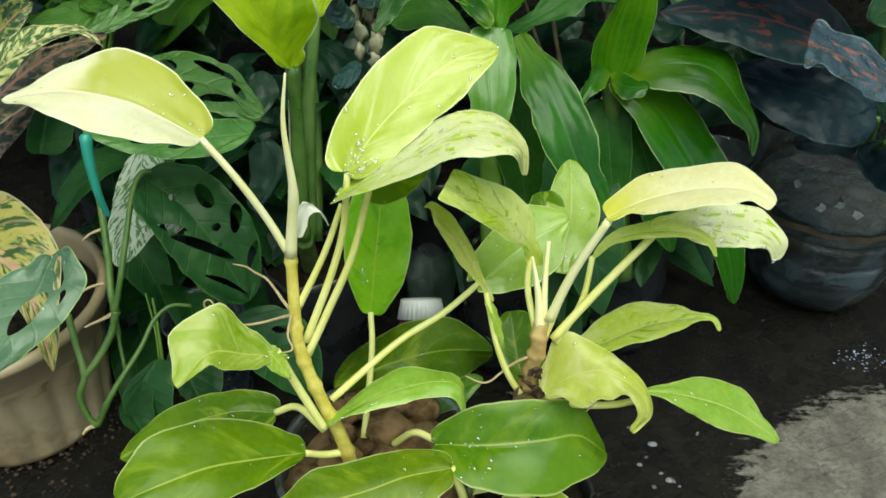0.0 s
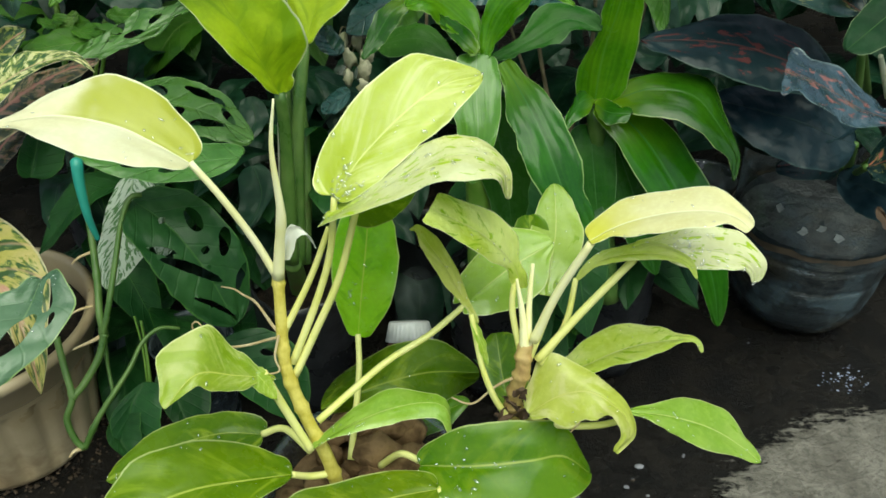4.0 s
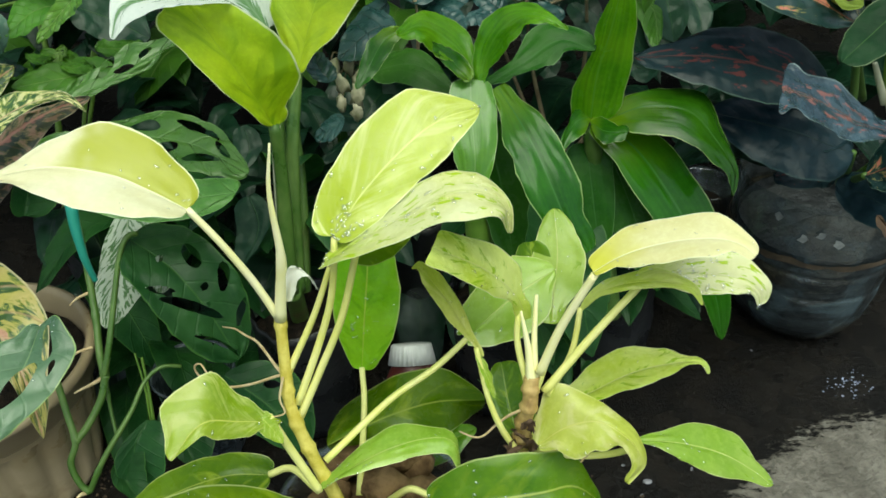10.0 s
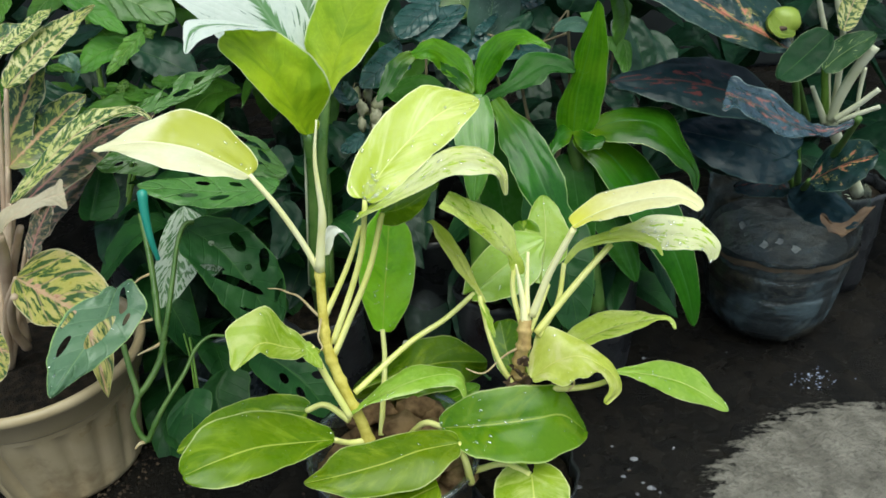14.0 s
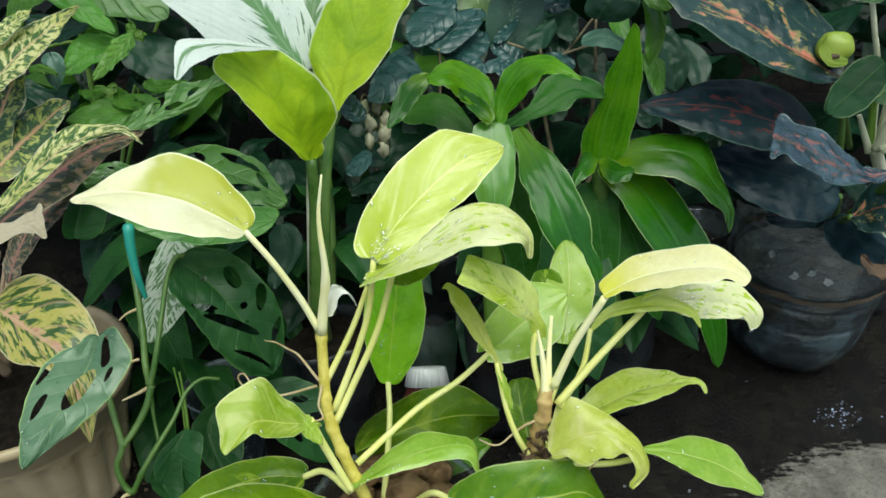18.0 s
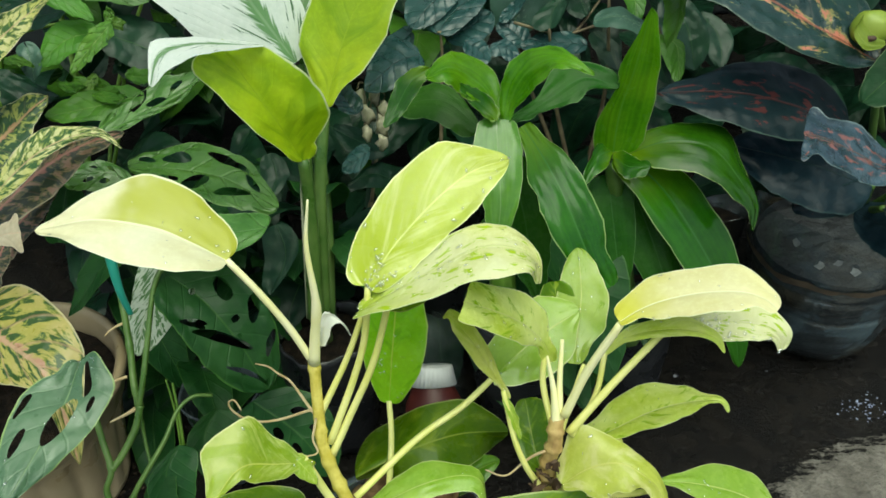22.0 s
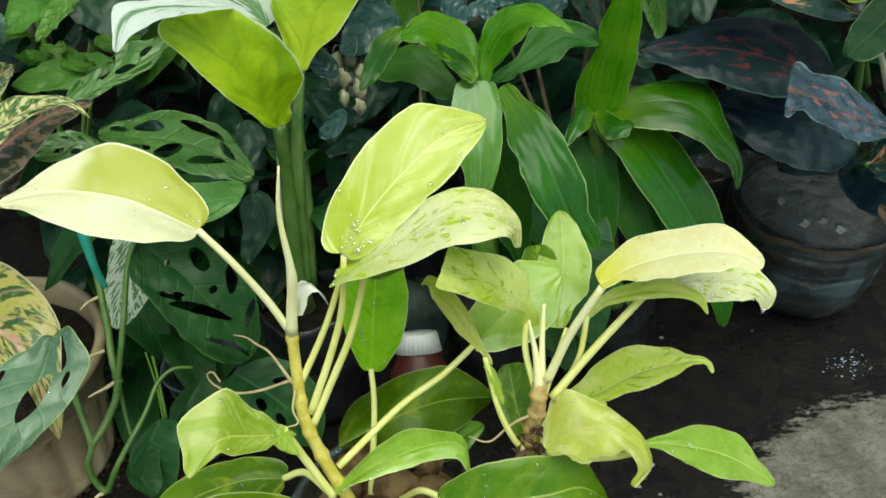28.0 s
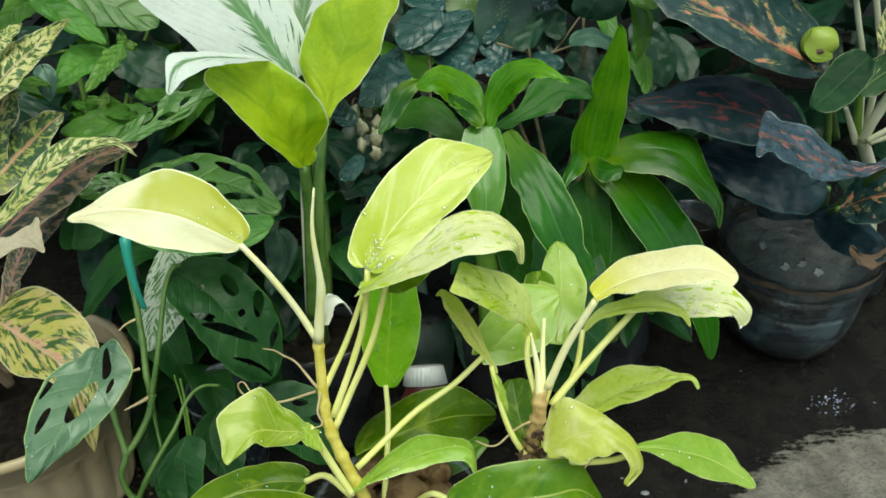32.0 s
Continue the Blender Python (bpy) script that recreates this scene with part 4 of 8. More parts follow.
tube(phil2, STEM_OLD, [(0.0445, 0.3483, 0.1867), (0.0438, 0.3495, 0.2273), (0.0448, 0.3500, 0.2549), (0.0484, 0.3516, 0.2750), (0.0513, 0.3578, 0.2911)], 0.0056, 0.0048, 'stem', rings=(0.2, 0.4, 0.55, 0.68, 0.8, 0.92), sides=14, seg=60, wobble=0.002)
leaf(phil2, WET2, [(0.0498, 0.3850, 0.3138), (0.0443, 0.3820, 0.3343), (0.0325, 0.3750, 0.3559), (0.0173, 0.3660, 0.3755), (-0.0050, 0.3520, 0.3990)], [(0.08, -0.0077, -0.0038, 0.0015), (0.20, -0.0058, -0.0059, 0.0018), (0.38, -0.0089, -0.0171, 0.0049), (0.60, -0.0073, -0.0229, 0.0066), (0.90, -0.0044, -0.0243, 0.0072)], [(0.08, 0.0064, 0.0031, -0.0011), (0.20, 0.0046, 0.0046, -0.0013), (0.38, 0.0121, 0.0218, -0.0050), (0.60, 0.0098, 0.0284, -0.0060), (0.90, 0.0050, 0.0254, -0.0057)], 0.12, 0.05, n=34, m=9, wave=0.001)
tube(phil2, STALK, [(0.0479, 0.3911, 0.3304), (0.0433, 0.3752, 0.3080), (0.0482, 0.3571, 0.2840)], 0.0018, 0.0023, 'petiole')
leaf(phil2, GOLD2, [(0.0216, 0.3660, 0.3025), (0.0120, 0.3720, 0.3207), (0.0038, 0.3760, 0.3373), (-0.0046, 0.3780, 0.3513), (-0.0130, 0.3740, 0.3690), (-0.0173, 0.3650, 0.3757)], [(0.10, -0.0025, -0.0030, 0.0014), (0.40, -0.0065, -0.0083, 0.0036), (0.70, -0.0051, -0.0090, 0.0034), (0.88, -0.0011, -0.0081, 0.0028)], [(0.10, 0.0025, 0.0030, -0.0014), (0.40, 0.0049, 0.0060, -0.0025), (0.70, 0.0064, 0.0109, -0.0039), (0.88, 0.0016, 0.0122, -0.0039)], 0.35, 0.45, n=28, m=7, wave=0.001)
leaf(phil2, GOLD, [(0.0174, 0.3658, 0.3078), (0.0231, 0.3581, 0.2952), (0.0272, 0.3509, 0.2815)], [(0.50, -0.0024, -0.0028, -0.0007)], [(0.50, 0.0027, 0.0026, -0.0014)], 0.50, 0.60, n=12, m=3, name='sheath')
tube(phil2, STALK, [(0.0175, 0.3666, 0.3092), (0.0231, 0.3523, 0.2818), (0.0306, 0.3458, 0.2595), (0.0410, 0.3442, 0.2378)], 0.0016, 0.0023, 'petiole')
leaf(phil2, LIME2, [(0.0696, 0.4040, 0.2911), (0.0735, 0.4240, 0.3029), (0.0796, 0.4520, 0.3125), (0.0814, 0.4840, 0.3280)], [(0.10, -0.0125, 0.0004, 0.0016), (0.35, -0.0170, 0.0011, 0.0030), (0.60, -0.0191, 0.0001, 0.0015), (0.80, -0.0186, -0.0008, -0.0000)], [(0.10, 0.0088, -0.0003, -0.0011), (0.35, 0.0193, -0.0012, -0.0034), (0.60, 0.0214, -0.0001, -0.0017), (0.80, 0.0194, 0.0009, 0.0001)], 0.25, 0.50, n=28, m=8, wave=0.001)
leaf(phil2, LIME, [(0.0680, 0.4302, 0.2832), (0.0627, 0.4443, 0.3025), (0.0612, 0.4579, 0.3192)], [(0.50, -0.0125, 0.0038, 0.0002)], [(0.50, 0.0138, 0.0010, 0.0053)], 0.40, 0.40, n=16, m=5)
tube(phil2, STALK, [(0.0751, 0.4047, 0.2895), (0.0648, 0.3830, 0.2825), (0.0532, 0.3563, 0.2789)], 0.0016, 0.0022, 'petiole')
leaf(phil2, PALE_FRONT, [(0.0853, 0.3670, 0.3636), (0.0978, 0.3720, 0.3678), (0.1132, 0.3740, 0.3729), (0.1334, 0.3720, 0.3790), (0.1526, 0.3670, 0.3828), (0.1647, 0.3620, 0.3815), (0.1730, 0.3580, 0.3760)], [(0.10, -0.0032, 0.0147, 0.0009), (0.30, 0.0003, 0.0224, 0.0015), (0.50, 0.0034, 0.0214, 0.0012), (0.72, 0.0083, 0.0243, 0.0008), (0.92, 0.0085, 0.0104, -0.0004)], [(0.10, 0.0012, -0.0062, -0.0002), (0.30, -0.0005, -0.0159, -0.0001), (0.50, -0.0033, -0.0187, 0.0002), (0.72, -0.0066, -0.0189, 0.0006), (0.92, -0.0072, -0.0090, 0.0007)], 0.15, 0.20, n=36, m=10, wave=0.001)
tube(phil2, STALK_PALE, [(0.0864, 0.3668, 0.3619), (0.0688, 0.3634, 0.3273), (0.0554, 0.3574, 0.2942)], 0.0024, 0.0030, 'petiole')
leaf(phil2, WET, [(0.1161, 0.3840, 0.3455), (0.1371, 0.3870, 0.3425), (0.1613, 0.3880, 0.3388), (0.1824, 0.3880, 0.3335), (0.1938, 0.3860, 0.3247), (0.1962, 0.3840, 0.3154)], [(0.10, 0.0002, 0.0055, 0.0048), (0.40, 0.0022, 0.0115, 0.0102), (0.70, 0.0053, 0.0117, 0.0103), (0.90, 0.0117, 0.0040, 0.0028)], [(0.10, -0.0002, -0.0035, -0.0030), (0.40, -0.0018, -0.0095, -0.0083), (0.70, -0.0036, -0.0078, -0.0067), (0.90, -0.0058, -0.0020, -0.0014)], 0.30, 0.30, n=34, m=9, wave=0.001)
tube(phil2, STALK, [(0.1178, 0.3839, 0.3363), (0.0888, 0.3704, 0.3101), (0.0582, 0.3555, 0.2796)], 0.0024, 0.0028, 'petiole')
leaf(phil2, GOLD2, [(0.0828, 0.3810, 0.3228), (0.0930, 0.3800, 0.3373), (0.1102, 0.3790, 0.3439), (0.1303, 0.3760, 0.3462), (0.1451, 0.3700, 0.3442), (0.1518, 0.3660, 0.3344)], [(0.10, -0.0019, 0.0036, 0.0003), (0.35, 0.0004, 0.0079, 0.0004), (0.60, 0.0034, 0.0126, 0.0005), (0.85, 0.0047, 0.0059, -0.0002)], [(0.10, 0.0015, -0.0029, -0.0002), (0.35, -0.0004, -0.0066, -0.0002), (0.60, -0.0020, -0.0072, -0.0001), (0.85, -0.0032, -0.0041, 0.0002)], 0.30, 0.40, n=28, m=7, wave=0.0008)
tube(phil2, STALK, [(0.0828, 0.3820, 0.3233), (0.0764, 0.3701, 0.2959), (0.0600, 0.3558, 0.2761)], 0.0018, 0.0023, 'petiole')
tube(phil2, STALK_PALE, [(0.0501, 0.3553, 0.2868), (0.0492, 0.3650, 0.3067), (0.0456, 0.3761, 0.3289)], 0.0036, 0.0008, 'new_shoot', sides=10)
tube(phil2, STALK_PALE, [(0.0525, 0.3577, 0.2890), (0.0535, 0.3717, 0.3120), (0.0561, 0.3856, 0.3331)], 0.0026, 0.0012, 'new_shoot', sides=10)
leaf(phil2, WET2, [(0.0731, 0.3780, 0.2408), (0.0960, 0.3860, 0.2437), (0.1158, 0.3930, 0.2482), (0.1359, 0.3990, 0.2499), (0.1594, 0.4020, 0.2509), (0.1731, 0.4000, 0.2515), (0.1783, 0.3960, 0.2436)], [(0.10, -0.0015, 0.0199, -0.0047), (0.30, -0.0034, 0.0276, -0.0053), (0.50, 0.0005, 0.0305, -0.0052), (0.70, 0.0034, 0.0189, -0.0035), (0.85, 0.0018, 0.0054, -0.0012), (0.95, 0.0026, 0.0019, -0.0006)], [(0.10, 0.0005, -0.0077, 0.0022), (0.30, 0.0013, -0.0138, 0.0036), (0.50, -0.0009, -0.0192, 0.0049), (0.70, -0.0030, -0.0154, 0.0037), (0.85, -0.0018, -0.0054, 0.0012), (0.95, -0.0026, -0.0019, 0.0006)], 0.20, 0.20, n=30, m=8, wave=0.001)
tube(phil2, STALK, [(0.0995, 0.3786, 0.2408), (0.0766, 0.3637, 0.2411), (0.0500, 0.3473, 0.2428)], 0.0021, 0.0025, 'petiole')
leaf(phil2, GOLD2, [(0.0528, 0.3366, 0.2522), (0.0677, 0.3386, 0.2633), (0.0842, 0.3379, 0.2700), (0.0960, 0.3340, 0.2694), (0.1091, 0.3240, 0.2627), (0.1118, 0.3154, 0.2543), (0.1022, 0.3074, 0.2488)], [(0.10, -0.0004, -0.0122, -0.0035), (0.30, -0.0023, -0.0181, -0.0123), (0.50, -0.0054, -0.0148, -0.0075), (0.72, -0.0106, -0.0069, 0.0062), (0.92, -0.0113, -0.0051, 0.0084)], [(0.10, -0.0128, 0.0158, 0.0040), (0.30, -0.0131, 0.0221, 0.0153), (0.50, -0.0038, 0.0162, 0.0050), (0.72, 0.0042, 0.0129, 0.0003), (0.92, 0.0108, 0.0099, -0.0054)], 0.45, 0.60, n=36, m=9)
leaf(phil2, LIME2, [(0.1136, 0.3320, 0.2574), (0.1390, 0.3310, 0.2537), (0.1657, 0.3280, 0.2450), (0.1853, 0.3220, 0.2341), (0.1967, 0.3160, 0.2260)], [(0.10, 0.0021, 0.0084, 0.0008), (0.35, 0.0070, 0.0163, 0.0016), (0.60, 0.0103, 0.0161, 0.0014), (0.85, 0.0074, 0.0081, 0.0003)], [(0.10, -0.0015, -0.0059, -0.0004), (0.35, -0.0059, -0.0139, -0.0007), (0.60, -0.0102, -0.0161, -0.0004), (0.85, -0.0092, -0.0101, -0.0001)], 0.50, 0.55, n=32, m=8, wave=0.0012)
tube(phil2, STALK, [(0.1165, 0.3316, 0.2520), (0.0967, 0.3321, 0.2451), (0.0743, 0.3364, 0.2405), (0.0498, 0.3455, 0.2360)], 0.0021, 0.0025, 'petiole')
leaf(phil2, LIME, [(0.0435, 0.3657, 0.2250), (0.0392, 0.3859, 0.2390), (0.0362, 0.4074, 0.2551)], [(0.50, -0.0125, 0.0004, 0.0013)], [(0.50, 0.0177, 0.0004, 0.0073)], 0.40, 0.42, n=16, m=5)
tube(phil2, ROOT, [(0.0429, 0.3484, 0.2715), (0.0309, 0.3484, 0.2639), (0.0176, 0.3445, 0.2535), (0.0042, 0.3466, 0.2568)], 0.0010, 0.0005, 'aerial_root', sides=6, wobble=0.0012)
tube(phil2, ROOT, [(0.0812, 0.3364, 0.2521), (0.0839, 0.3321, 0.2489), (0.0781, 0.3273, 0.2448)], 0.0009, 0.0005, 'aerial_root', sides=6)
leaf(phil2, DRY_LEAF, [(0.0409, 0.3435, 0.2328), (0.0367, 0.3440, 0.2412), (0.0324, 0.3442, 0.2453)], [(0.40, -0.0006, -0.0030, 0.0013)], [(0.40, 0.0060, -0.0059, -0.0035)], 0.40, 0.60, n=10, m=3, name='husk', wave=0.004)
leaf(phil2, DRY_LEAF, [(0.0476, 0.3449, 0.2389), (0.0507, 0.3444, 0.2458), (0.0538, 0.3436, 0.2484)], [(0.40, -0.0053, -0.0024, 0.0025)], [(0.40, 0.0012, -0.0053, -0.0022)], 0.40, 0.60, n=10, m=3, name='husk', wave=0.004)
leaf(phil2, DRY_LEAF, [(0.0431, 0.3436, 0.2521), (0.0399, 0.3431, 0.2590), (0.0366, 0.3424, 0.2618)], [(0.40, -0.0013, -0.0025, 0.0023)], [(0.40, 0.0051, -0.0054, -0.0024)], 0.40, 0.60, n=10, m=3, name='husk', wave=0.004)
leaf(phil2, DRY_LEAF, [(0.0466, 0.3444, 0.2593), (0.0490, 0.3434, 0.2653), (0.0514, 0.3422, 0.2672)], [(0.40, -0.0048, -0.0022, 0.0030)], [(0.40, 0.0016, -0.0051, -0.0017)], 0.40, 0.60, n=10, m=3, name='husk', wave=0.004)
leaf(phil2, DRY_LEAF, [(0.0399, 0.3454, 0.2436), (0.0359, 0.3409, 0.2439), (0.0319, 0.3362, 0.2399)], [(0.40, 0.0002, 0.0012, 0.0066)], [(0.40, 0.0067, -0.0017, 0.0019)], 0.40, 0.60, n=10, m=3, name='husk', wave=0.004)
# ---------------------------------------------------------------- dumb cane

dief = thing('dumb_cane', (-0.1329, 0.5576, 0.2048), 'dumb cane with white-marbled leaves and yellow-green undersides', 'plant')
leaf(dief, DIEF_UNDER, [(-0.1240, 0.5702, 0.3608), (-0.1351, 0.5600, 0.4000), (-0.1498, 0.5580, 0.4334), (-0.1633, 0.5599, 0.4600), (-0.1682, 0.5560, 0.4668)], [(0.10, -0.0076, -0.0212, 0.0099), (0.30, -0.0157, -0.0256, 0.0160), (0.50, -0.0222, -0.0258, 0.0184), (0.72, -0.0322, -0.0223, 0.0195), (0.92, -0.0224, -0.0207, 0.0107)], [(0.10, 0.0188, 0.0076, 0.0003), (0.30, 0.0382, 0.0097, 0.0086), (0.50, 0.0328, 0.0126, 0.0152), (0.72, 0.0233, 0.0133, 0.0169), (0.92, 0.0081, 0.0050, 0.0065)], 0.27, 0.35, n=40, m=11, wave=0.0025)
leaf(dief, DIEF, [(-0.1369, 0.5687, 0.4588), (-0.1602, 0.5515, 0.4691), (-0.1791, 0.5389, 0.4754), (-0.1953, 0.5226, 0.4761), (-0.1988, 0.5007, 0.4646)], [(0.10, 0.0036, -0.0141, 0.0027), (0.30, 0.0053, -0.0170, 0.0014), (0.50, 0.0083, -0.0173, -0.0012), (0.72, 0.0130, -0.0167, -0.0037), (0.92, 0.0110, -0.0145, -0.0033)], [(0.10, -0.0025, 0.0034, 0.0010), (0.30, -0.0050, 0.0029, 0.0025), (0.50, -0.0067, 0.0044, 0.0028), (0.72, -0.0096, 0.0078, 0.0059), (0.92, -0.0052, 0.0045, 0.0007)], 0.40, 0.50, name='curled_tip', label='white curled-over leaf tip', n=26, m=6)
leaf(dief, DIEF_UNDER, [(-0.1090, 0.6241, 0.3793), (-0.0960, 0.6419, 0.4118), (-0.0774, 0.6597, 0.4481), (-0.0492, 0.6726, 0.4769), (-0.0370, 0.6762, 0.4861)], [(0.10, -0.0240, 0.0120, 0.0021), (0.30, -0.0396, 0.0161, 0.0096), (0.50, -0.0322, 0.0192, 0.0173), (0.72, -0.0189, 0.0151, 0.0148), (0.92, -0.0065, 0.0127, 0.0132)], [(0.10, 0.0147, -0.0103, -0.0024), (0.30, 0.0260, -0.0132, -0.0064), (0.50, 0.0306, -0.0139, -0.0072), (0.72, 0.0245, -0.0109, -0.0037), (0.92, 0.0180, -0.0062, -0.0026)], 0.38, 0.20, n=36, m=10, wave=0.003)
leaf(dief, DIEF, [(-0.1340, 0.6630, 0.4021), (-0.1627, 0.6748, 0.4474), (-0.1895, 0.6870, 0.4934), (-0.2087, 0.7007, 0.5417)], [(0.40, -0.0472, -0.0286, -0.0122), (0.70, -0.0794, -0.0278, -0.0038)], [(0.50, 0.0285, 0.0322, 0.0082)], 0.40, 0.50, n=26, m=8)
leaf(dief, DIEF, [(-0.1353, 0.6832, 0.3964), (-0.1281, 0.7105, 0.4381), (-0.1145, 0.7407, 0.4841), (-0.0958, 0.7663, 0.5415)], [(0.50, -0.0548, 0.0066, 0.0114)], [(0.50, 0.0413, 0.0021, 0.0046)], 0.40, 0.50, n=26, m=8)
tube(dief, VINE, [(-0.1239, 0.5707, 0.3616), (-0.1253, 0.5702, 0.3153), (-0.1345, 0.5576, 0.2049)], 0.0045, 0.0080, 'petiole', groove=0.4)
tube(dief, VINE, [(-0.1096, 0.6293, 0.3780), (-0.1211, 0.6014, 0.3081), (-0.1304, 0.5653, 0.1983)], 0.0045, 0.0080, 'petiole', groove=0.4)
tube(dief, VINE, [(-0.1357, 0.6708, 0.3958), (-0.1345, 0.6250, 0.3076), (-0.1376, 0.5733, 0.1922)], 0.0045, 0.0080, 'petiole', groove=0.4)
tube(dief, VINE, [(-0.1349, 0.6894, 0.3876), (-0.1239, 0.6356, 0.2873), (-0.1288, 0.5807, 0.1854)], 0.0045, 0.0080, 'petiole', groove=0.4)
tube(dief, CREAM_STALK, [(-0.1243, 0.5830, 0.3530), (-0.1323, 0.5962, 0.3184), (-0.1400, 0.5656, 0.1987)], 0.0030, 0.0050, 'petiole', groove=0.3)
# ---------------------------------------------------------------- dracaenas

drac = thing('dracaena', (0.0335, 0.5465, 0.1878), 'glossy green dracaena rosette with broad drooping strap leaves', 'plant')
tube(drac, GREEN_STALK, [(0.0268, 0.5699, 0.3877), (0.0302, 0.5713, 0.3169), (0.0335, 0.5465, 0.1878)], 0.0100, 0.0120, 'stem')
leaf(drac, DRAC, [(0.0484, 0.5620, 0.3872), (0.0680, 0.5460, 0.3568), (0.0822, 0.5220, 0.3305), (0.0957, 0.5030, 0.2996), (0.1111, 0.4970, 0.2775)], [(0.05, 0.0077, 0.0043, 0.0024), (0.30, 0.0170, 0.0078, 0.0040), (0.60, 0.0210, 0.0074, 0.0032), (0.85, 0.0174, 0.0097, 0.0047)], [(0.05, -0.0077, -0.0043, -0.0023), (0.30, -0.0176, -0.0082, -0.0041), (0.60, -0.0208, -0.0074, -0.0031), (0.85, -0.0156, -0.0088, -0.0040)], 0.12, 0.28, n=36, m=9, wave=0.003)
leaf(drac, DRAC_L, [(0.0285, 0.5640, 0.3928), (0.0275, 0.5420, 0.3738), (0.0280, 0.5200, 0.3476), (0.0235, 0.5060, 0.3154)], [(0.10, 0.0186, 0.0004, -0.0010), (0.40, 0.0186, 0.0018, -0.0002), (0.80, 0.0152, -0.0017, -0.0019)], [(0.10, -0.0178, -0.0004, 0.0009), (0.40, -0.0193, -0.0019, 0.0003), (0.80, -0.0160, 0.0017, 0.0020)], 0.20, 0.50, n=26, m=7, wave=0.002)
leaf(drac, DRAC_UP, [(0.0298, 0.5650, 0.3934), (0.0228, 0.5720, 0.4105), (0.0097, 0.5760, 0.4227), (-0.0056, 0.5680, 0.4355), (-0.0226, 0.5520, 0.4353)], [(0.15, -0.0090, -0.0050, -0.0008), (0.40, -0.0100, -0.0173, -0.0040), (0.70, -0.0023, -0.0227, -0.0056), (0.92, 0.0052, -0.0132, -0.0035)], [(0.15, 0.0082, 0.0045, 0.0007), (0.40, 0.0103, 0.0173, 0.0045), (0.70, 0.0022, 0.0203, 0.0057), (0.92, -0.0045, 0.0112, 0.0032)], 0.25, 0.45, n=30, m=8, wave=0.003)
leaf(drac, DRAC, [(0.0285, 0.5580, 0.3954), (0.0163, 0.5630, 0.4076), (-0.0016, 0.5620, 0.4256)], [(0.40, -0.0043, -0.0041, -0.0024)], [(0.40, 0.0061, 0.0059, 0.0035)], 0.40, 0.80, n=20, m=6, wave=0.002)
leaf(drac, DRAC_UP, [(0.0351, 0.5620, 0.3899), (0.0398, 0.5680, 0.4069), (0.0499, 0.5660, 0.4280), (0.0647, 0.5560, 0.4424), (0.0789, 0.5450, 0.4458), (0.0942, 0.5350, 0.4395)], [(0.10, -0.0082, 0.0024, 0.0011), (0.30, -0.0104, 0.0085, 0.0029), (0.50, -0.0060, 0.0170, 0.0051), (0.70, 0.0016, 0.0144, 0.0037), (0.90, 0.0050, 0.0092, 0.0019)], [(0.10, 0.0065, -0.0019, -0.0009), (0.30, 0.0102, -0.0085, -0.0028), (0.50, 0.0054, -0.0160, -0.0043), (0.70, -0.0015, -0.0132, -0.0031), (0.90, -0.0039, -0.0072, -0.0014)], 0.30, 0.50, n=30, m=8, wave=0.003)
leaf(drac, DRAC, [(-0.0197, 0.5850, 0.4276), (-0.0349, 0.5800, 0.4191), (-0.0466, 0.5700, 0.4036), (-0.0560, 0.5600, 0.3923)], [(0.50, 0.0076, -0.0032, -0.0032)], [(0.50, -0.0077, 0.0032, 0.0032)], 0.35, 0.60, n=20, m=6, wave=0.002)
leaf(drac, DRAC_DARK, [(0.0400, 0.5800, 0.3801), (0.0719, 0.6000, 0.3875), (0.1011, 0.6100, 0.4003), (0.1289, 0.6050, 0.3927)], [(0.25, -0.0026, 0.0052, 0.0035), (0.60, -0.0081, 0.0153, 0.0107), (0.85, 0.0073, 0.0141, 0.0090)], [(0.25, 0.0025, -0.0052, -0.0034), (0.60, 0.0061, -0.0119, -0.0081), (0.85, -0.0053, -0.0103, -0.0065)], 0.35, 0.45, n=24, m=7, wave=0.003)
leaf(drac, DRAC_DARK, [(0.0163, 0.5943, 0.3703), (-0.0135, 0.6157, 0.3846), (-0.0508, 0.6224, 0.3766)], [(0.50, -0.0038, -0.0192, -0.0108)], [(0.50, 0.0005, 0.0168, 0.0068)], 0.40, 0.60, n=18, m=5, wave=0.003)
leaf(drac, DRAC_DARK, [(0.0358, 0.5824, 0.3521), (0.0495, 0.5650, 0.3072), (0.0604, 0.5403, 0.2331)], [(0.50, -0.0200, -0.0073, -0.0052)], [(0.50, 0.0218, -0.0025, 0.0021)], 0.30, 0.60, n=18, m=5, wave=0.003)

drac2 = thing('dracaena', (0.1559, 0.5823, 0.1329), 'glossy green dracaena with one upright leaf', 'plant')
tube(drac2, VINE, [(0.1302, 0.6103, 0.3216), (0.1408, 0.6036, 0.2567), (0.1559, 0.5823, 0.1329)], 0.0070, 0.0110, 'stem')
leaf(drac2, DRAC_UP, [(0.1296, 0.6089, 0.3286), (0.1322, 0.6070, 0.3713), (0.1396, 0.6003, 0.4158), (0.1446, 0.5941, 0.4611)], [(0.30, -0.0178, 0.0066, -0.0145), (0.50, -0.0100, 0.0083, -0.0090), (0.75, -0.0206, 0.0033, -0.0191)], [(0.30, 0.0243, -0.0022, -0.0096), (0.60, 0.0249, 0.0002, 0.0007)], 0.30, 0.75, n=26, m=7, wave=0.003)
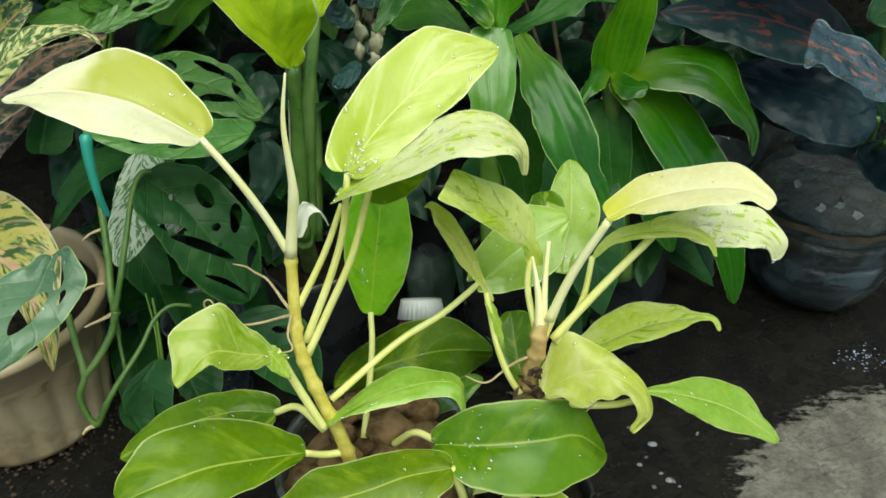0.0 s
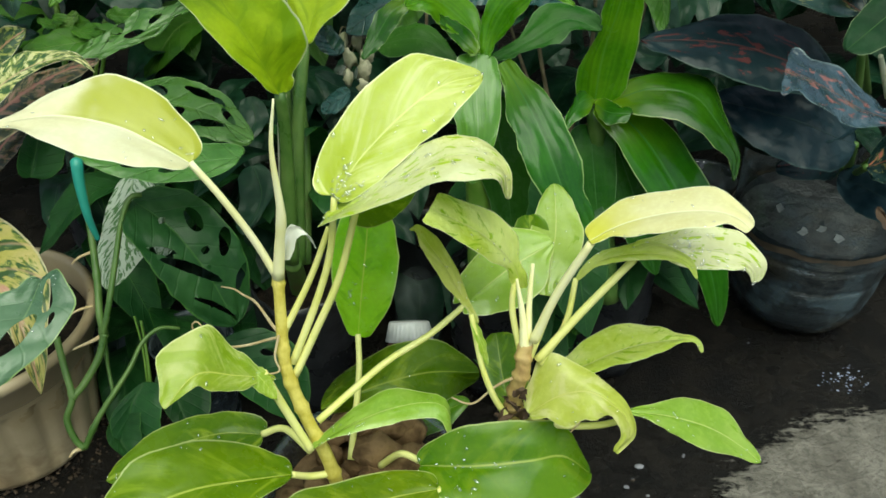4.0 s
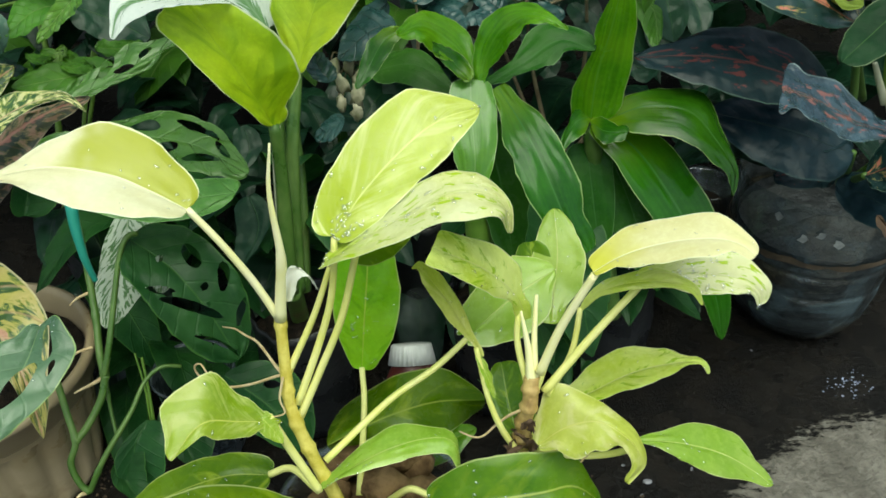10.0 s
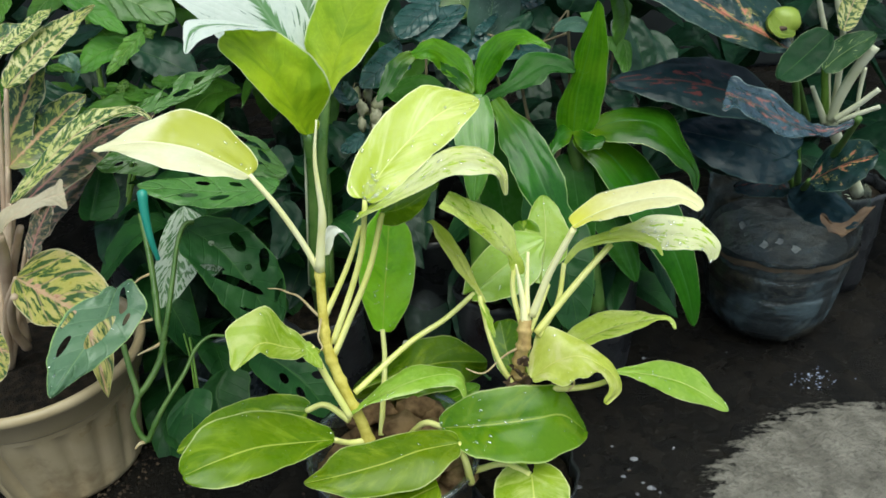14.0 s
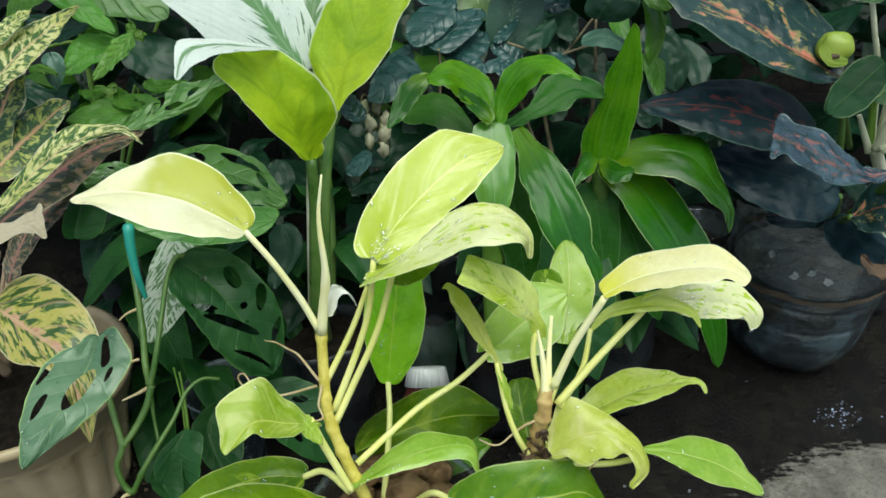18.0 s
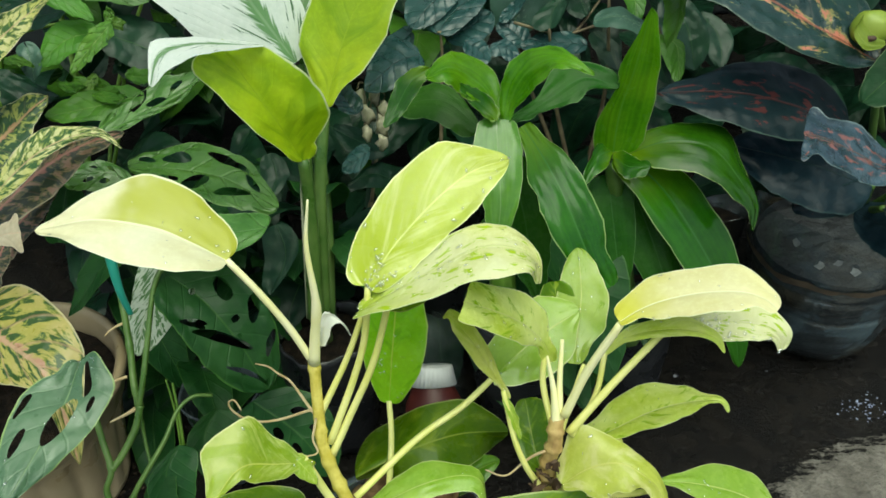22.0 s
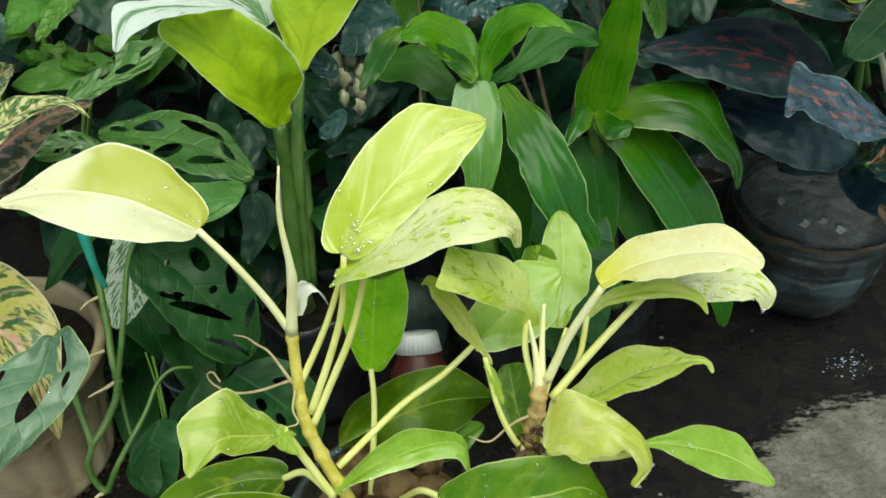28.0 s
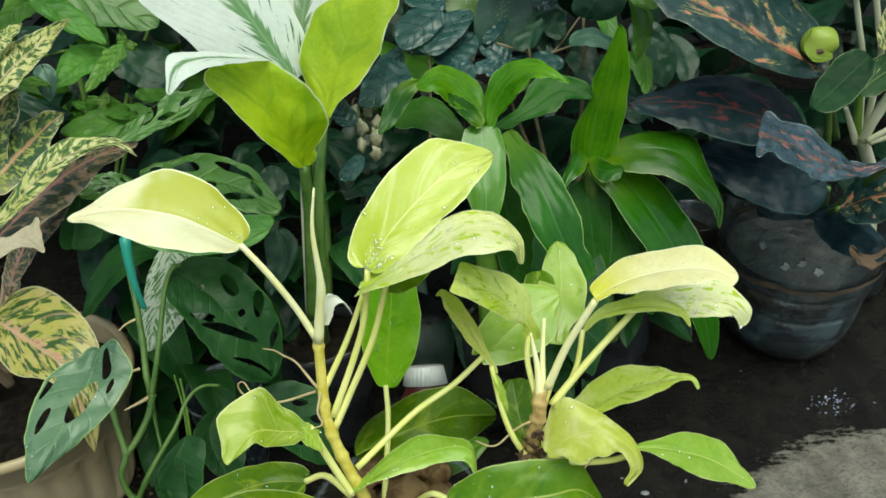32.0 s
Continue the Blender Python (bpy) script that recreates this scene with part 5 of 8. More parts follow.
leaf(drac2, DRAC, [(0.1408, 0.6059, 0.3295), (0.1763, 0.6054, 0.3416), (0.2092, 0.5971, 0.3380), (0.2281, 0.5814, 0.3195), (0.2396, 0.5641, 0.3004), (0.2375, 0.5501, 0.2845)], [(0.10, -0.0085, -0.0191, -0.0088), (0.30, -0.0129, -0.0245, -0.0140), (0.50, -0.0173, -0.0230, -0.0108), (0.72, -0.0177, -0.0188, -0.0020), (0.92, -0.0153, -0.0140, 0.0046)], [(0.10, -0.0030, 0.0190, 0.0049), (0.30, 0.0048, 0.0206, 0.0052), (0.50, 0.0124, 0.0232, 0.0074), (0.72, 0.0099, 0.0188, 0.0011), (0.92, 0.0127, 0.0167, -0.0042)], 0.35, 0.60, n=30, m=7, wave=0.003)
leaf(drac2, DRAC, [(0.1344, 0.6080, 0.3314), (0.1658, 0.5940, 0.3081), (0.1935, 0.5750, 0.2730), (0.2200, 0.5570, 0.2286), (0.2392, 0.5460, 0.1787), (0.2501, 0.5410, 0.1335)], [(0.05, 0.0107, 0.0110, 0.0071), (0.25, 0.0222, 0.0128, 0.0076), (0.50, 0.0261, 0.0110, 0.0060), (0.80, 0.0229, 0.0039, 0.0011)], [(0.05, -0.0131, -0.0135, -0.0086), (0.25, -0.0212, -0.0123, -0.0071), (0.50, -0.0232, -0.0098, -0.0052), (0.80, -0.0198, -0.0034, -0.0010)], 0.18, 0.50, n=30, m=8, wave=0.002)
leaf(drac2, DRAC, [(0.1308, 0.6109, 0.3317), (0.1143, 0.5991, 0.3319), (0.0987, 0.5813, 0.3175)], [(0.50, -0.0057, -0.0155, -0.0104)], [(0.50, 0.0045, 0.0174, 0.0055)], 0.40, 0.70, n=16, m=5, wave=0.003)
leaf(drac2, DRAC, [(0.1286, 0.6036, 0.3297), (0.1386, 0.5862, 0.3304), (0.1558, 0.5813, 0.3321)], [(0.50, -0.0009, -0.0111, -0.0064)], [(0.50, 0.0061, 0.0134, 0.0026)], 0.40, 0.70, n=14, m=4, wave=0.003)
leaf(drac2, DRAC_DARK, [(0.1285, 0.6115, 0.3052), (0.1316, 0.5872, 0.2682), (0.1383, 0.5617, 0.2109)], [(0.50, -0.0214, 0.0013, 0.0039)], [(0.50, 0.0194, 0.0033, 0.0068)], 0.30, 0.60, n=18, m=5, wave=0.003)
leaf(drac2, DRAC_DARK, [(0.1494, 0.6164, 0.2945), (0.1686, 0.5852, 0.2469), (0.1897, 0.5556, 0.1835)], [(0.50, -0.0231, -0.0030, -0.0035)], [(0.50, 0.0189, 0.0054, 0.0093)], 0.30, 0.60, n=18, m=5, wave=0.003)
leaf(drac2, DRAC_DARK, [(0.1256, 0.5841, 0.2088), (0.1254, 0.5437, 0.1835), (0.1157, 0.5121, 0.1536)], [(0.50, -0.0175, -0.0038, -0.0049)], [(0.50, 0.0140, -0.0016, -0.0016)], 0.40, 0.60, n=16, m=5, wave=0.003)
# ---------------------------------------------------------------- dark aglaonema in the bottle planter

dark_agl = thing('aglaonema', (0.4129, 0.6989, 0.1831), 'dark aglaonema with red-flecked wet leaves in the cut bottle', 'plant')
leaf(dark_agl, RED_DARK, [(0.3382, 0.6182, 0.3975), (0.2851, 0.6282, 0.4256), (0.2318, 0.6430, 0.4536), (0.1756, 0.6527, 0.4775)], [(0.50, -0.0276, -0.0295, -0.0056)], [(0.50, 0.0305, 0.0494, 0.0225)], 0.45, 0.60, n=28, m=8, wave=0.004)
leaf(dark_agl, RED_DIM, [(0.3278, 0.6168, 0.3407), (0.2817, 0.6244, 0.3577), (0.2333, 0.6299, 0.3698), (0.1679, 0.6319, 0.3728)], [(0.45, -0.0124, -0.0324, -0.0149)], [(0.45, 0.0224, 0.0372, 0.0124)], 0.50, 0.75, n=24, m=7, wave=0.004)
leaf(dark_agl, RED_BLUE, [(0.3640, 0.5285, 0.3586), (0.3339, 0.5200, 0.3546), (0.3048, 0.5140, 0.3656), (0.2771, 0.5120, 0.3818), (0.2533, 0.5110, 0.3945), (0.2365, 0.5060, 0.4013)], [(0.10, -0.0019, -0.0074, -0.0006), (0.25, -0.0073, -0.0160, -0.0010), (0.50, -0.0155, -0.0241, -0.0011), (0.72, -0.0163, -0.0267, -0.0015), (0.88, -0.0107, -0.0208, -0.0015), (0.98, -0.0146, -0.0332, -0.0023)], [(0.10, 0.0019, 0.0074, 0.0007), (0.25, 0.0059, 0.0130, 0.0010), (0.50, 0.0145, 0.0223, 0.0017), (0.72, 0.0155, 0.0249, 0.0022), (0.88, 0.0107, 0.0208, 0.0020), (0.98, 0.0138, 0.0312, 0.0033)], 0.20, 0.05, n=34, m=9, wave=0.004)
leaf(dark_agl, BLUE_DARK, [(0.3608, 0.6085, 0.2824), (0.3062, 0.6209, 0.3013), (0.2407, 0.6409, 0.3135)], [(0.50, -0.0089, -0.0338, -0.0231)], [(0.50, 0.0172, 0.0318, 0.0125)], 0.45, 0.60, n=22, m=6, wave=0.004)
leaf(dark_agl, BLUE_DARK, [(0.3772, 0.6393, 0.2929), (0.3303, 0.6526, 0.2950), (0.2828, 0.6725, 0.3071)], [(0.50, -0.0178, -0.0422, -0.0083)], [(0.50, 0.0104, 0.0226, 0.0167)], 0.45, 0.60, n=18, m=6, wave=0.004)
leaf(dark_agl, RED_DARK, [(0.3709, 0.5975, 0.2656), (0.3948, 0.5788, 0.2918), (0.4160, 0.5654, 0.3078)], [(0.50, -0.0037, -0.0238, -0.0117)], [(0.50, 0.0095, 0.0286, 0.0130)], 0.45, 0.60, n=18, m=6, wave=0.004)
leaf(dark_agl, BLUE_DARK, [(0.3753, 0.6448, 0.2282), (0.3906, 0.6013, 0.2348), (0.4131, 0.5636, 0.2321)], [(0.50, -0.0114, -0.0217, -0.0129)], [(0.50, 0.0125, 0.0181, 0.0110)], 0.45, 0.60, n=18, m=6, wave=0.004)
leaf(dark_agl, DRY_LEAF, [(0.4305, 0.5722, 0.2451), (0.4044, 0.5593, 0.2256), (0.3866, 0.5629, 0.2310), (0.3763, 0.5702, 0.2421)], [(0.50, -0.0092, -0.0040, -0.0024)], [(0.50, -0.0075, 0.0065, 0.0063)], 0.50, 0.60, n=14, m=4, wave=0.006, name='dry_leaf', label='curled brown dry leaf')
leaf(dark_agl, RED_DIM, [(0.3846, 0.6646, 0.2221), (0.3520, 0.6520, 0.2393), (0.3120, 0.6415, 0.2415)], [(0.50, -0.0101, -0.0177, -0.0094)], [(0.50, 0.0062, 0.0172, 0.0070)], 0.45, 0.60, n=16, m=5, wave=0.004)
tube(dark_agl, VINE, [(0.3382, 0.6182, 0.3975), (0.3775, 0.6607, 0.3074), (0.4129, 0.6989, 0.1831)], 0.0030, 0.0045, 'petiole')
tube(dark_agl, VINE, [(0.3278, 0.6168, 0.3407), (0.3701, 0.6593, 0.2686), (0.4129, 0.6989, 0.1831)], 0.0030, 0.0045, 'petiole')
tube(dark_agl, VINE, [(0.3677, 0.5285, 0.3609), (0.3985, 0.6230, 0.2680), (0.4129, 0.6989, 0.1831)], 0.0030, 0.0045, 'petiole')
tube(dark_agl, VINE, [(0.3608, 0.6085, 0.2824), (0.3938, 0.6644, 0.2217), (0.4129, 0.6989, 0.1831)], 0.0030, 0.0045, 'petiole')
tube(dark_agl, VINE, [(0.3709, 0.5975, 0.2656), (0.3965, 0.6609, 0.2164), (0.4129, 0.6989, 0.1831)], 0.0030, 0.0045, 'petiole')
lump('bud', (0.3306, 0.6280, 0.4212), 0.0155, POD, dark_agl, 2.0, (1.0, 0.8, 0.95), 3, 0.12, label='closed yellow-green flower bud')
leaf(dark_agl, POD_LEAF, [(0.3377, 0.6150, 0.4113), (0.3187, 0.6070, 0.4183), (0.3086, 0.6080, 0.4302), (0.3125, 0.6120, 0.4389)], [(0.50, -0.0046, -0.0047, -0.0020)], [(0.50, 0.0075, 0.0075, 0.0033)], 0.40, 0.50, n=16, m=5, wave=0.001, name='bud_leaf')
lump('bud_mouth', (0.3219, 0.6120, 0.4199), 0.0045, DRY_LEAF, dark_agl, 5.0, (1.3, 0.8, 0.6), 2, 0.3, label='brown withered mouth of the bud')
tube(dark_agl, VINE, [(0.3404, 0.6320, 0.4070), (0.3690, 0.6600, 0.3523), (0.4038, 0.6900, 0.2903)], 0.0024, 0.0036, 'petiole')

green_agl = thing('aglaonema', (0.5063, 0.7432, 0.1230), 'green aglaonema with cream stalks', 'plant')
leaf(green_agl, GREEN_AG, [(0.3704, 0.6150, 0.4123), (0.3455, 0.6000, 0.3982), (0.3107, 0.5750, 0.3847)], [(0.30, 0.0072, -0.0147, -0.0073), (0.60, 0.0076, -0.0168, -0.0080)], [(0.30, -0.0080, 0.0156, 0.0081), (0.60, -0.0071, 0.0150, 0.0075)], 0.36, 0.50, n=24, m=7, wave=0.002)
leaf(green_agl, GREEN_FLECK, [(0.3785, 0.6300, 0.3704), (0.3998, 0.6350, 0.3856), (0.4306, 0.6400, 0.4001)], [(0.50, -0.0029, 0.0156, 0.0085)], [(0.50, 0.0023, -0.0135, -0.0071)], 0.42, 0.60, n=24, m=7, wave=0.002)
leaf(green_agl, GREEN_FLECK, [(0.3827, 0.6600, 0.4553), (0.3486, 0.6700, 0.4676), (0.3014, 0.6800, 0.4878)], [(0.50, -0.0111, -0.0165, -0.0087)], [(0.50, 0.0089, 0.0132, 0.0072)], 0.42, 0.60, n=24, m=7, wave=0.002)
leaf(green_agl, AGLA_TOP, [(0.3864, 0.6600, 0.4552), (0.3976, 0.6700, 0.4715), (0.4076, 0.6800, 0.4940)], [(0.50, -0.0106, 0.0063, 0.0041)], [(0.50, 0.0113, -0.0068, -0.0044)], 0.42, 0.60, n=24, m=7, wave=0.002)
leaf(green_agl, AGLA_TOP, [(0.4017, 0.6500, 0.4021), (0.4112, 0.6600, 0.4258), (0.4243, 0.6700, 0.4596)], [(0.50, -0.0092, 0.0053, 0.0035)], [(0.50, 0.0099, -0.0058, -0.0037)], 0.42, 0.60, n=24, m=7, wave=0.002)
leaf(green_agl, GREEN_FLECK, [(0.4353, 0.7000, 0.4330), (0.4516, 0.7000, 0.4544), (0.4793, 0.7100, 0.4719)], [(0.50, -0.0061, 0.0137, 0.0088)], [(0.50, 0.0059, -0.0137, -0.0085)], 0.42, 0.60, n=20, m=6, wave=0.002)
tube(green_agl, CREAM_STALK, [(0.3681, 0.6600, 0.4550), (0.3827, 0.6650, 0.4198), (0.3987, 0.6700, 0.3795), (0.4207, 0.6800, 0.2946)], 0.0024, 0.0034, 'petiole', flat=0.7)
tube(green_agl, CREAM_STALK, [(0.3854, 0.6600, 0.4573), (0.4007, 0.6650, 0.4189), (0.4142, 0.6700, 0.3846), (0.4256, 0.6800, 0.2944)], 0.0026, 0.0036, 'petiole', flat=0.7)
tube(green_agl, CREAM_STALK, [(0.4313, 0.6400, 0.3875), (0.4192, 0.6450, 0.3595), (0.4111, 0.6500, 0.3268), (0.4107, 0.6550, 0.3044)], 0.0058, 0.0050, 'petiole', flat=0.6)
tube(green_agl, CREAM_STALK, [(0.3813, 0.6500, 0.3459), (0.3932, 0.6550, 0.3253), (0.4074, 0.6600, 0.3007)], 0.0022, 0.0040, 'petiole', flat=0.7)
tube(green_agl, CREAM_STALK, [(0.4462, 0.6400, 0.3423), (0.4308, 0.6450, 0.3251), (0.4117, 0.6500, 0.3077)], 0.0030, 0.0036, 'petiole', flat=0.7)
tube(green_agl, CREAM_STALK, [(0.4514, 0.6400, 0.3234), (0.4334, 0.6450, 0.3149), (0.4140, 0.6500, 0.3056)], 0.0026, 0.0032, 'petiole', flat=0.7)
tube(green_agl, GREEN_STALK, [(0.3886, 0.6550, 0.3892), (0.3990, 0.6600, 0.3445), (0.4106, 0.6650, 0.2991)], 0.0030, 0.0042, 'petiole')
tube(green_agl, CREAM_STALK, [(0.4356, 0.6500, 0.3044), (0.4321, 0.6500, 0.3338), (0.4319, 0.6500, 0.3626)], 0.0020, 0.0024, 'petiole')
tube(green_agl, CREAM_STALK, [(0.4115, 0.6600, 0.3057), (0.4383, 0.6800, 0.2663), (0.4973, 0.7200, 0.1797)], 0.0060, 0.0075, 'stem')
# ---------------------------------------------------------------- variegated aglaonema in the cream pot

agl = thing('aglaonema', (-0.4618, 0.5527, 0.1426), 'aglaonema with red, yellow and green variegated leaves', 'plant')
leaf(agl, AGLA_BR, [(-0.4027, 0.5159, 0.2598), (-0.3647, 0.4891, 0.2554), (-0.3249, 0.4580, 0.2444), (-0.3046, 0.4178, 0.1922)], [(0.30, -0.0064, -0.0280, -0.0085), (0.75, -0.0093, -0.0082, 0.0066)], [(0.30, 0.0105, 0.0444, 0.0193), (0.60, 0.0243, 0.0291, 0.0119), (0.80, 0.0278, 0.0088, 0.0182)], 0.40, 0.75, n=28, m=8)
leaf(agl, AGLA_BR, [(-0.4536, 0.4924, 0.2149), (-0.4278, 0.4787, 0.2121), (-0.4045, 0.4666, 0.2119)], [(0.50, 0.0130, -0.0314, -0.0194)], [(0.50, -0.0033, 0.0183, 0.0104)], 0.45, 0.60, n=18, m=6)
leaf(agl, AGLA_TOP, [(-0.4184, 0.6400, 0.4000), (-0.3896, 0.6550, 0.4260), (-0.3603, 0.6700, 0.4453), (-0.3283, 0.6800, 0.4641)], [(0.20, -0.0148, 0.0114, 0.0066), (0.50, -0.0149, 0.0155, 0.0091), (0.80, -0.0123, 0.0143, 0.0085)], [(0.20, 0.0118, -0.0091, -0.0052), (0.50, 0.0130, -0.0136, -0.0078), (0.80, 0.0114, -0.0133, -0.0077)], 0.45, 0.80, n=30, m=8, wave=0.004)
leaf(agl, AGLA, [(-0.4557, 0.6300, 0.3151), (-0.4290, 0.6550, 0.3582), (-0.4053, 0.6750, 0.4001), (-0.3889, 0.6900, 0.4314)], [(0.30, -0.0192, 0.0081, 0.0063), (0.60, -0.0192, 0.0070, 0.0057), (0.85, -0.0124, 0.0043, 0.0036)], [(0.30, 0.0202, -0.0086, -0.0066), (0.60, 0.0158, -0.0058, -0.0047), (0.85, 0.0124, -0.0043, -0.0036)], 0.45, 0.60, n=30, m=8, wave=0.004)
leaf(agl, AGLA, [(-0.4572, 0.6600, 0.4145), (-0.4369, 0.6700, 0.4298), (-0.4183, 0.6800, 0.4397), (-0.4029, 0.6900, 0.4443)], [(0.50, -0.0128, 0.0144, 0.0101)], [(0.50, 0.0103, -0.0115, -0.0079)], 0.45, 0.60, n=24, m=7, wave=0.004)
leaf(agl, AGLA, [(-0.4322, 0.6200, 0.3267), (-0.4059, 0.6450, 0.3462), (-0.3803, 0.6650, 0.3642), (-0.3603, 0.6780, 0.3758)], [(0.20, -0.0147, 0.0126, 0.0070), (0.55, -0.0209, 0.0189, 0.0112), (0.85, -0.0149, 0.0159, 0.0095)], [(0.20, 0.0174, -0.0151, -0.0081), (0.55, 0.0160, -0.0146, -0.0083), (0.85, 0.0112, -0.0122, -0.0071)], 0.42, 0.55, n=30, m=8, wave=0.004)
leaf(agl, AGLA_TOP, [(-0.4139, 0.5700, 0.3105), (-0.3682, 0.5780, 0.3497), (-0.3318, 0.5800, 0.3756), (-0.2947, 0.5750, 0.3920), (-0.2702, 0.5650, 0.3958), (-0.2549, 0.5550, 0.3893)], [(0.15, -0.0078, 0.0064, 0.0030), (0.45, -0.0104, 0.0110, 0.0051), (0.62, -0.0108, 0.0172, 0.0078), (0.80, -0.0024, 0.0083, 0.0035)], [(0.15, 0.0068, -0.0056, -0.0026), (0.45, 0.0086, -0.0091, -0.0042), (0.62, 0.0040, -0.0064, -0.0028), (0.80, 0.0014, -0.0048, -0.0019)], 0.45, 0.55, n=30, m=8, wave=0.003)
leaf(agl, AGLA_RED, [(-0.4178, 0.5750, 0.2971), (-0.3834, 0.5950, 0.3220), (-0.3414, 0.6050, 0.3505), (-0.3005, 0.6000, 0.3705), (-0.2651, 0.5900, 0.3842)], [(0.20, -0.0094, 0.0087, 0.0043), (0.50, -0.0109, 0.0124, 0.0062), (0.80, -0.0040, 0.0078, 0.0037)], [(0.20, 0.0168, -0.0157, -0.0073), (0.50, 0.0182, -0.0210, -0.0100), (0.80, 0.0069, -0.0134, -0.0061)], 0.45, 0.60, n=30, m=8, wave=0.004)
leaf(agl, AGLA_RED, [(-0.4317, 0.6000, 0.2453), (-0.4094, 0.6100, 0.2713), (-0.3778, 0.6200, 0.2995), (-0.3497, 0.6200, 0.3205)], [(0.50, -0.0111, 0.0087, 0.0047)], [(0.50, 0.0130, -0.0103, -0.0054)], 0.45, 0.60, n=22, m=6, wave=0.004)
leaf(agl, CREAM_LEAF, [(-0.4020, 0.5150, 0.3066), (-0.3919, 0.5200, 0.3188), (-0.3747, 0.5250, 0.3280), (-0.3540, 0.5250, 0.3362), (-0.3356, 0.5200, 0.3414)], [(0.15, -0.0173, 0.0110, 0.0059), (0.40, -0.0087, 0.0112, 0.0055), (0.60, -0.0034, 0.0054, 0.0026), (0.85, -0.0039, 0.0094, 0.0043), (0.97, -0.0065, 0.0165, 0.0076)], [(0.15, 0.0030, -0.0019, -0.0010), (0.40, 0.0063, -0.0081, -0.0038), (0.60, 0.0041, -0.0065, -0.0030), (0.85, 0.0044, -0.0105, -0.0047), (0.97, 0.0070, -0.0176, -0.0077)], 0.40, 0.06, n=28, m=8, wave=0.001)
leaf(agl, AGLA_RED, [(-0.4012, 0.5450, 0.2622), (-0.3946, 0.5600, 0.2812), (-0.3779, 0.5700, 0.3055)], [(0.50, -0.0087, 0.0037, 0.0024)], [(0.50, 0.0098, -0.0041, -0.0027)], 0.45, 0.50, n=18, m=5, wave=0.003)
leaf(agl, AGLA_TOP, [(-0.4280, 0.6600, 0.4277), (-0.3992, 0.6700, 0.4473), (-0.3683, 0.6750, 0.4646)], [(0.50, -0.0060, 0.0065, 0.0038)], [(0.50, 0.0069, -0.0075, -0.0044)], 0.45, 0.60, n=20, m=6, wave=0.003)
tube(agl, PINK_STALK, [(-0.4027, 0.5159, 0.2598), (-0.4314, 0.5286, 0.2153), (-0.4624, 0.5463, 0.1329)], 0.0026, 0.0046, 'petiole')
tube(agl, PINK_STALK, [(-0.4030, 0.5150, 0.3067), (-0.4144, 0.5300, 0.2756), (-0.4339, 0.5450, 0.2220), (-0.4391, 0.5500, 0.1627)], 0.0045, 0.0065, 'petiole')
tube(agl, PINK_STALK, [(-0.3901, 0.5300, 0.3054), (-0.4080, 0.5400, 0.2752), (-0.4294, 0.5500, 0.2317), (-0.4411, 0.5550, 0.1590)], 0.0032, 0.0055, 'petiole')
tube(agl, PINK_STALK, [(-0.3948, 0.4900, 0.2566), (-0.4121, 0.5050, 0.2317), (-0.4258, 0.5200, 0.1985), (-0.4297, 0.5350, 0.1663)], 0.0032, 0.0050, 'petiole')
tube(agl, PINK_STALK, [(-0.4184, 0.6400, 0.4000), (-0.4462, 0.6025, 0.2565), (-0.4624, 0.5463, 0.1329)], 0.0022, 0.0044, 'petiole')
tube(agl, PINK_STALK, [(-0.4557, 0.6300, 0.3151), (-0.4667, 0.5965, 0.2140), (-0.4624, 0.5463, 0.1329)], 0.0022, 0.0044, 'petiole')
tube(agl, PINK_STALK, [(-0.4572, 0.6600, 0.4145), (-0.4675, 0.6145, 0.2637), (-0.4624, 0.5463, 0.1329)], 0.0022, 0.0044, 'petiole')
tube(agl, PINK_STALK, [(-0.4322, 0.6200, 0.3267), (-0.4538, 0.5905, 0.2198), (-0.4624, 0.5463, 0.1329)], 0.0022, 0.0044, 'petiole')
tube(agl, PINK_STALK, [(-0.4139, 0.5700, 0.3105), (-0.4437, 0.5605, 0.2117), (-0.4624, 0.5463, 0.1329)], 0.0022, 0.0044, 'petiole')
tube(agl, PINK_STALK, [(-0.4178, 0.5750, 0.2971), (-0.4459, 0.5635, 0.2050), (-0.4624, 0.5463, 0.1329)], 0.0022, 0.0044, 'petiole')
tube(agl, PINK_STALK, [(-0.4317, 0.6000, 0.2453), (-0.4535, 0.5785, 0.1791), (-0.4624, 0.5463, 0.1329)], 0.0022, 0.0044, 'petiole')
tube(agl, PINK_STALK, [(-0.4012, 0.5450, 0.2622), (-0.4367, 0.5455, 0.1875), (-0.4624, 0.5463, 0.1329)], 0.0022, 0.0044, 'petiole')
tube(agl, PINK_STALK, [(-0.4280, 0.6600, 0.4277), (-0.4515, 0.6145, 0.2703), (-0.4624, 0.5463, 0.1329)], 0.0022, 0.0044, 'petiole')
# ---------------------------------------------------------------- swiss cheese vine

mon = thing('swiss_cheese_vine', (-0.2904, 0.4111, 0.1454), 'trailing swiss cheese vine with holed dark green leaves', 'plant')
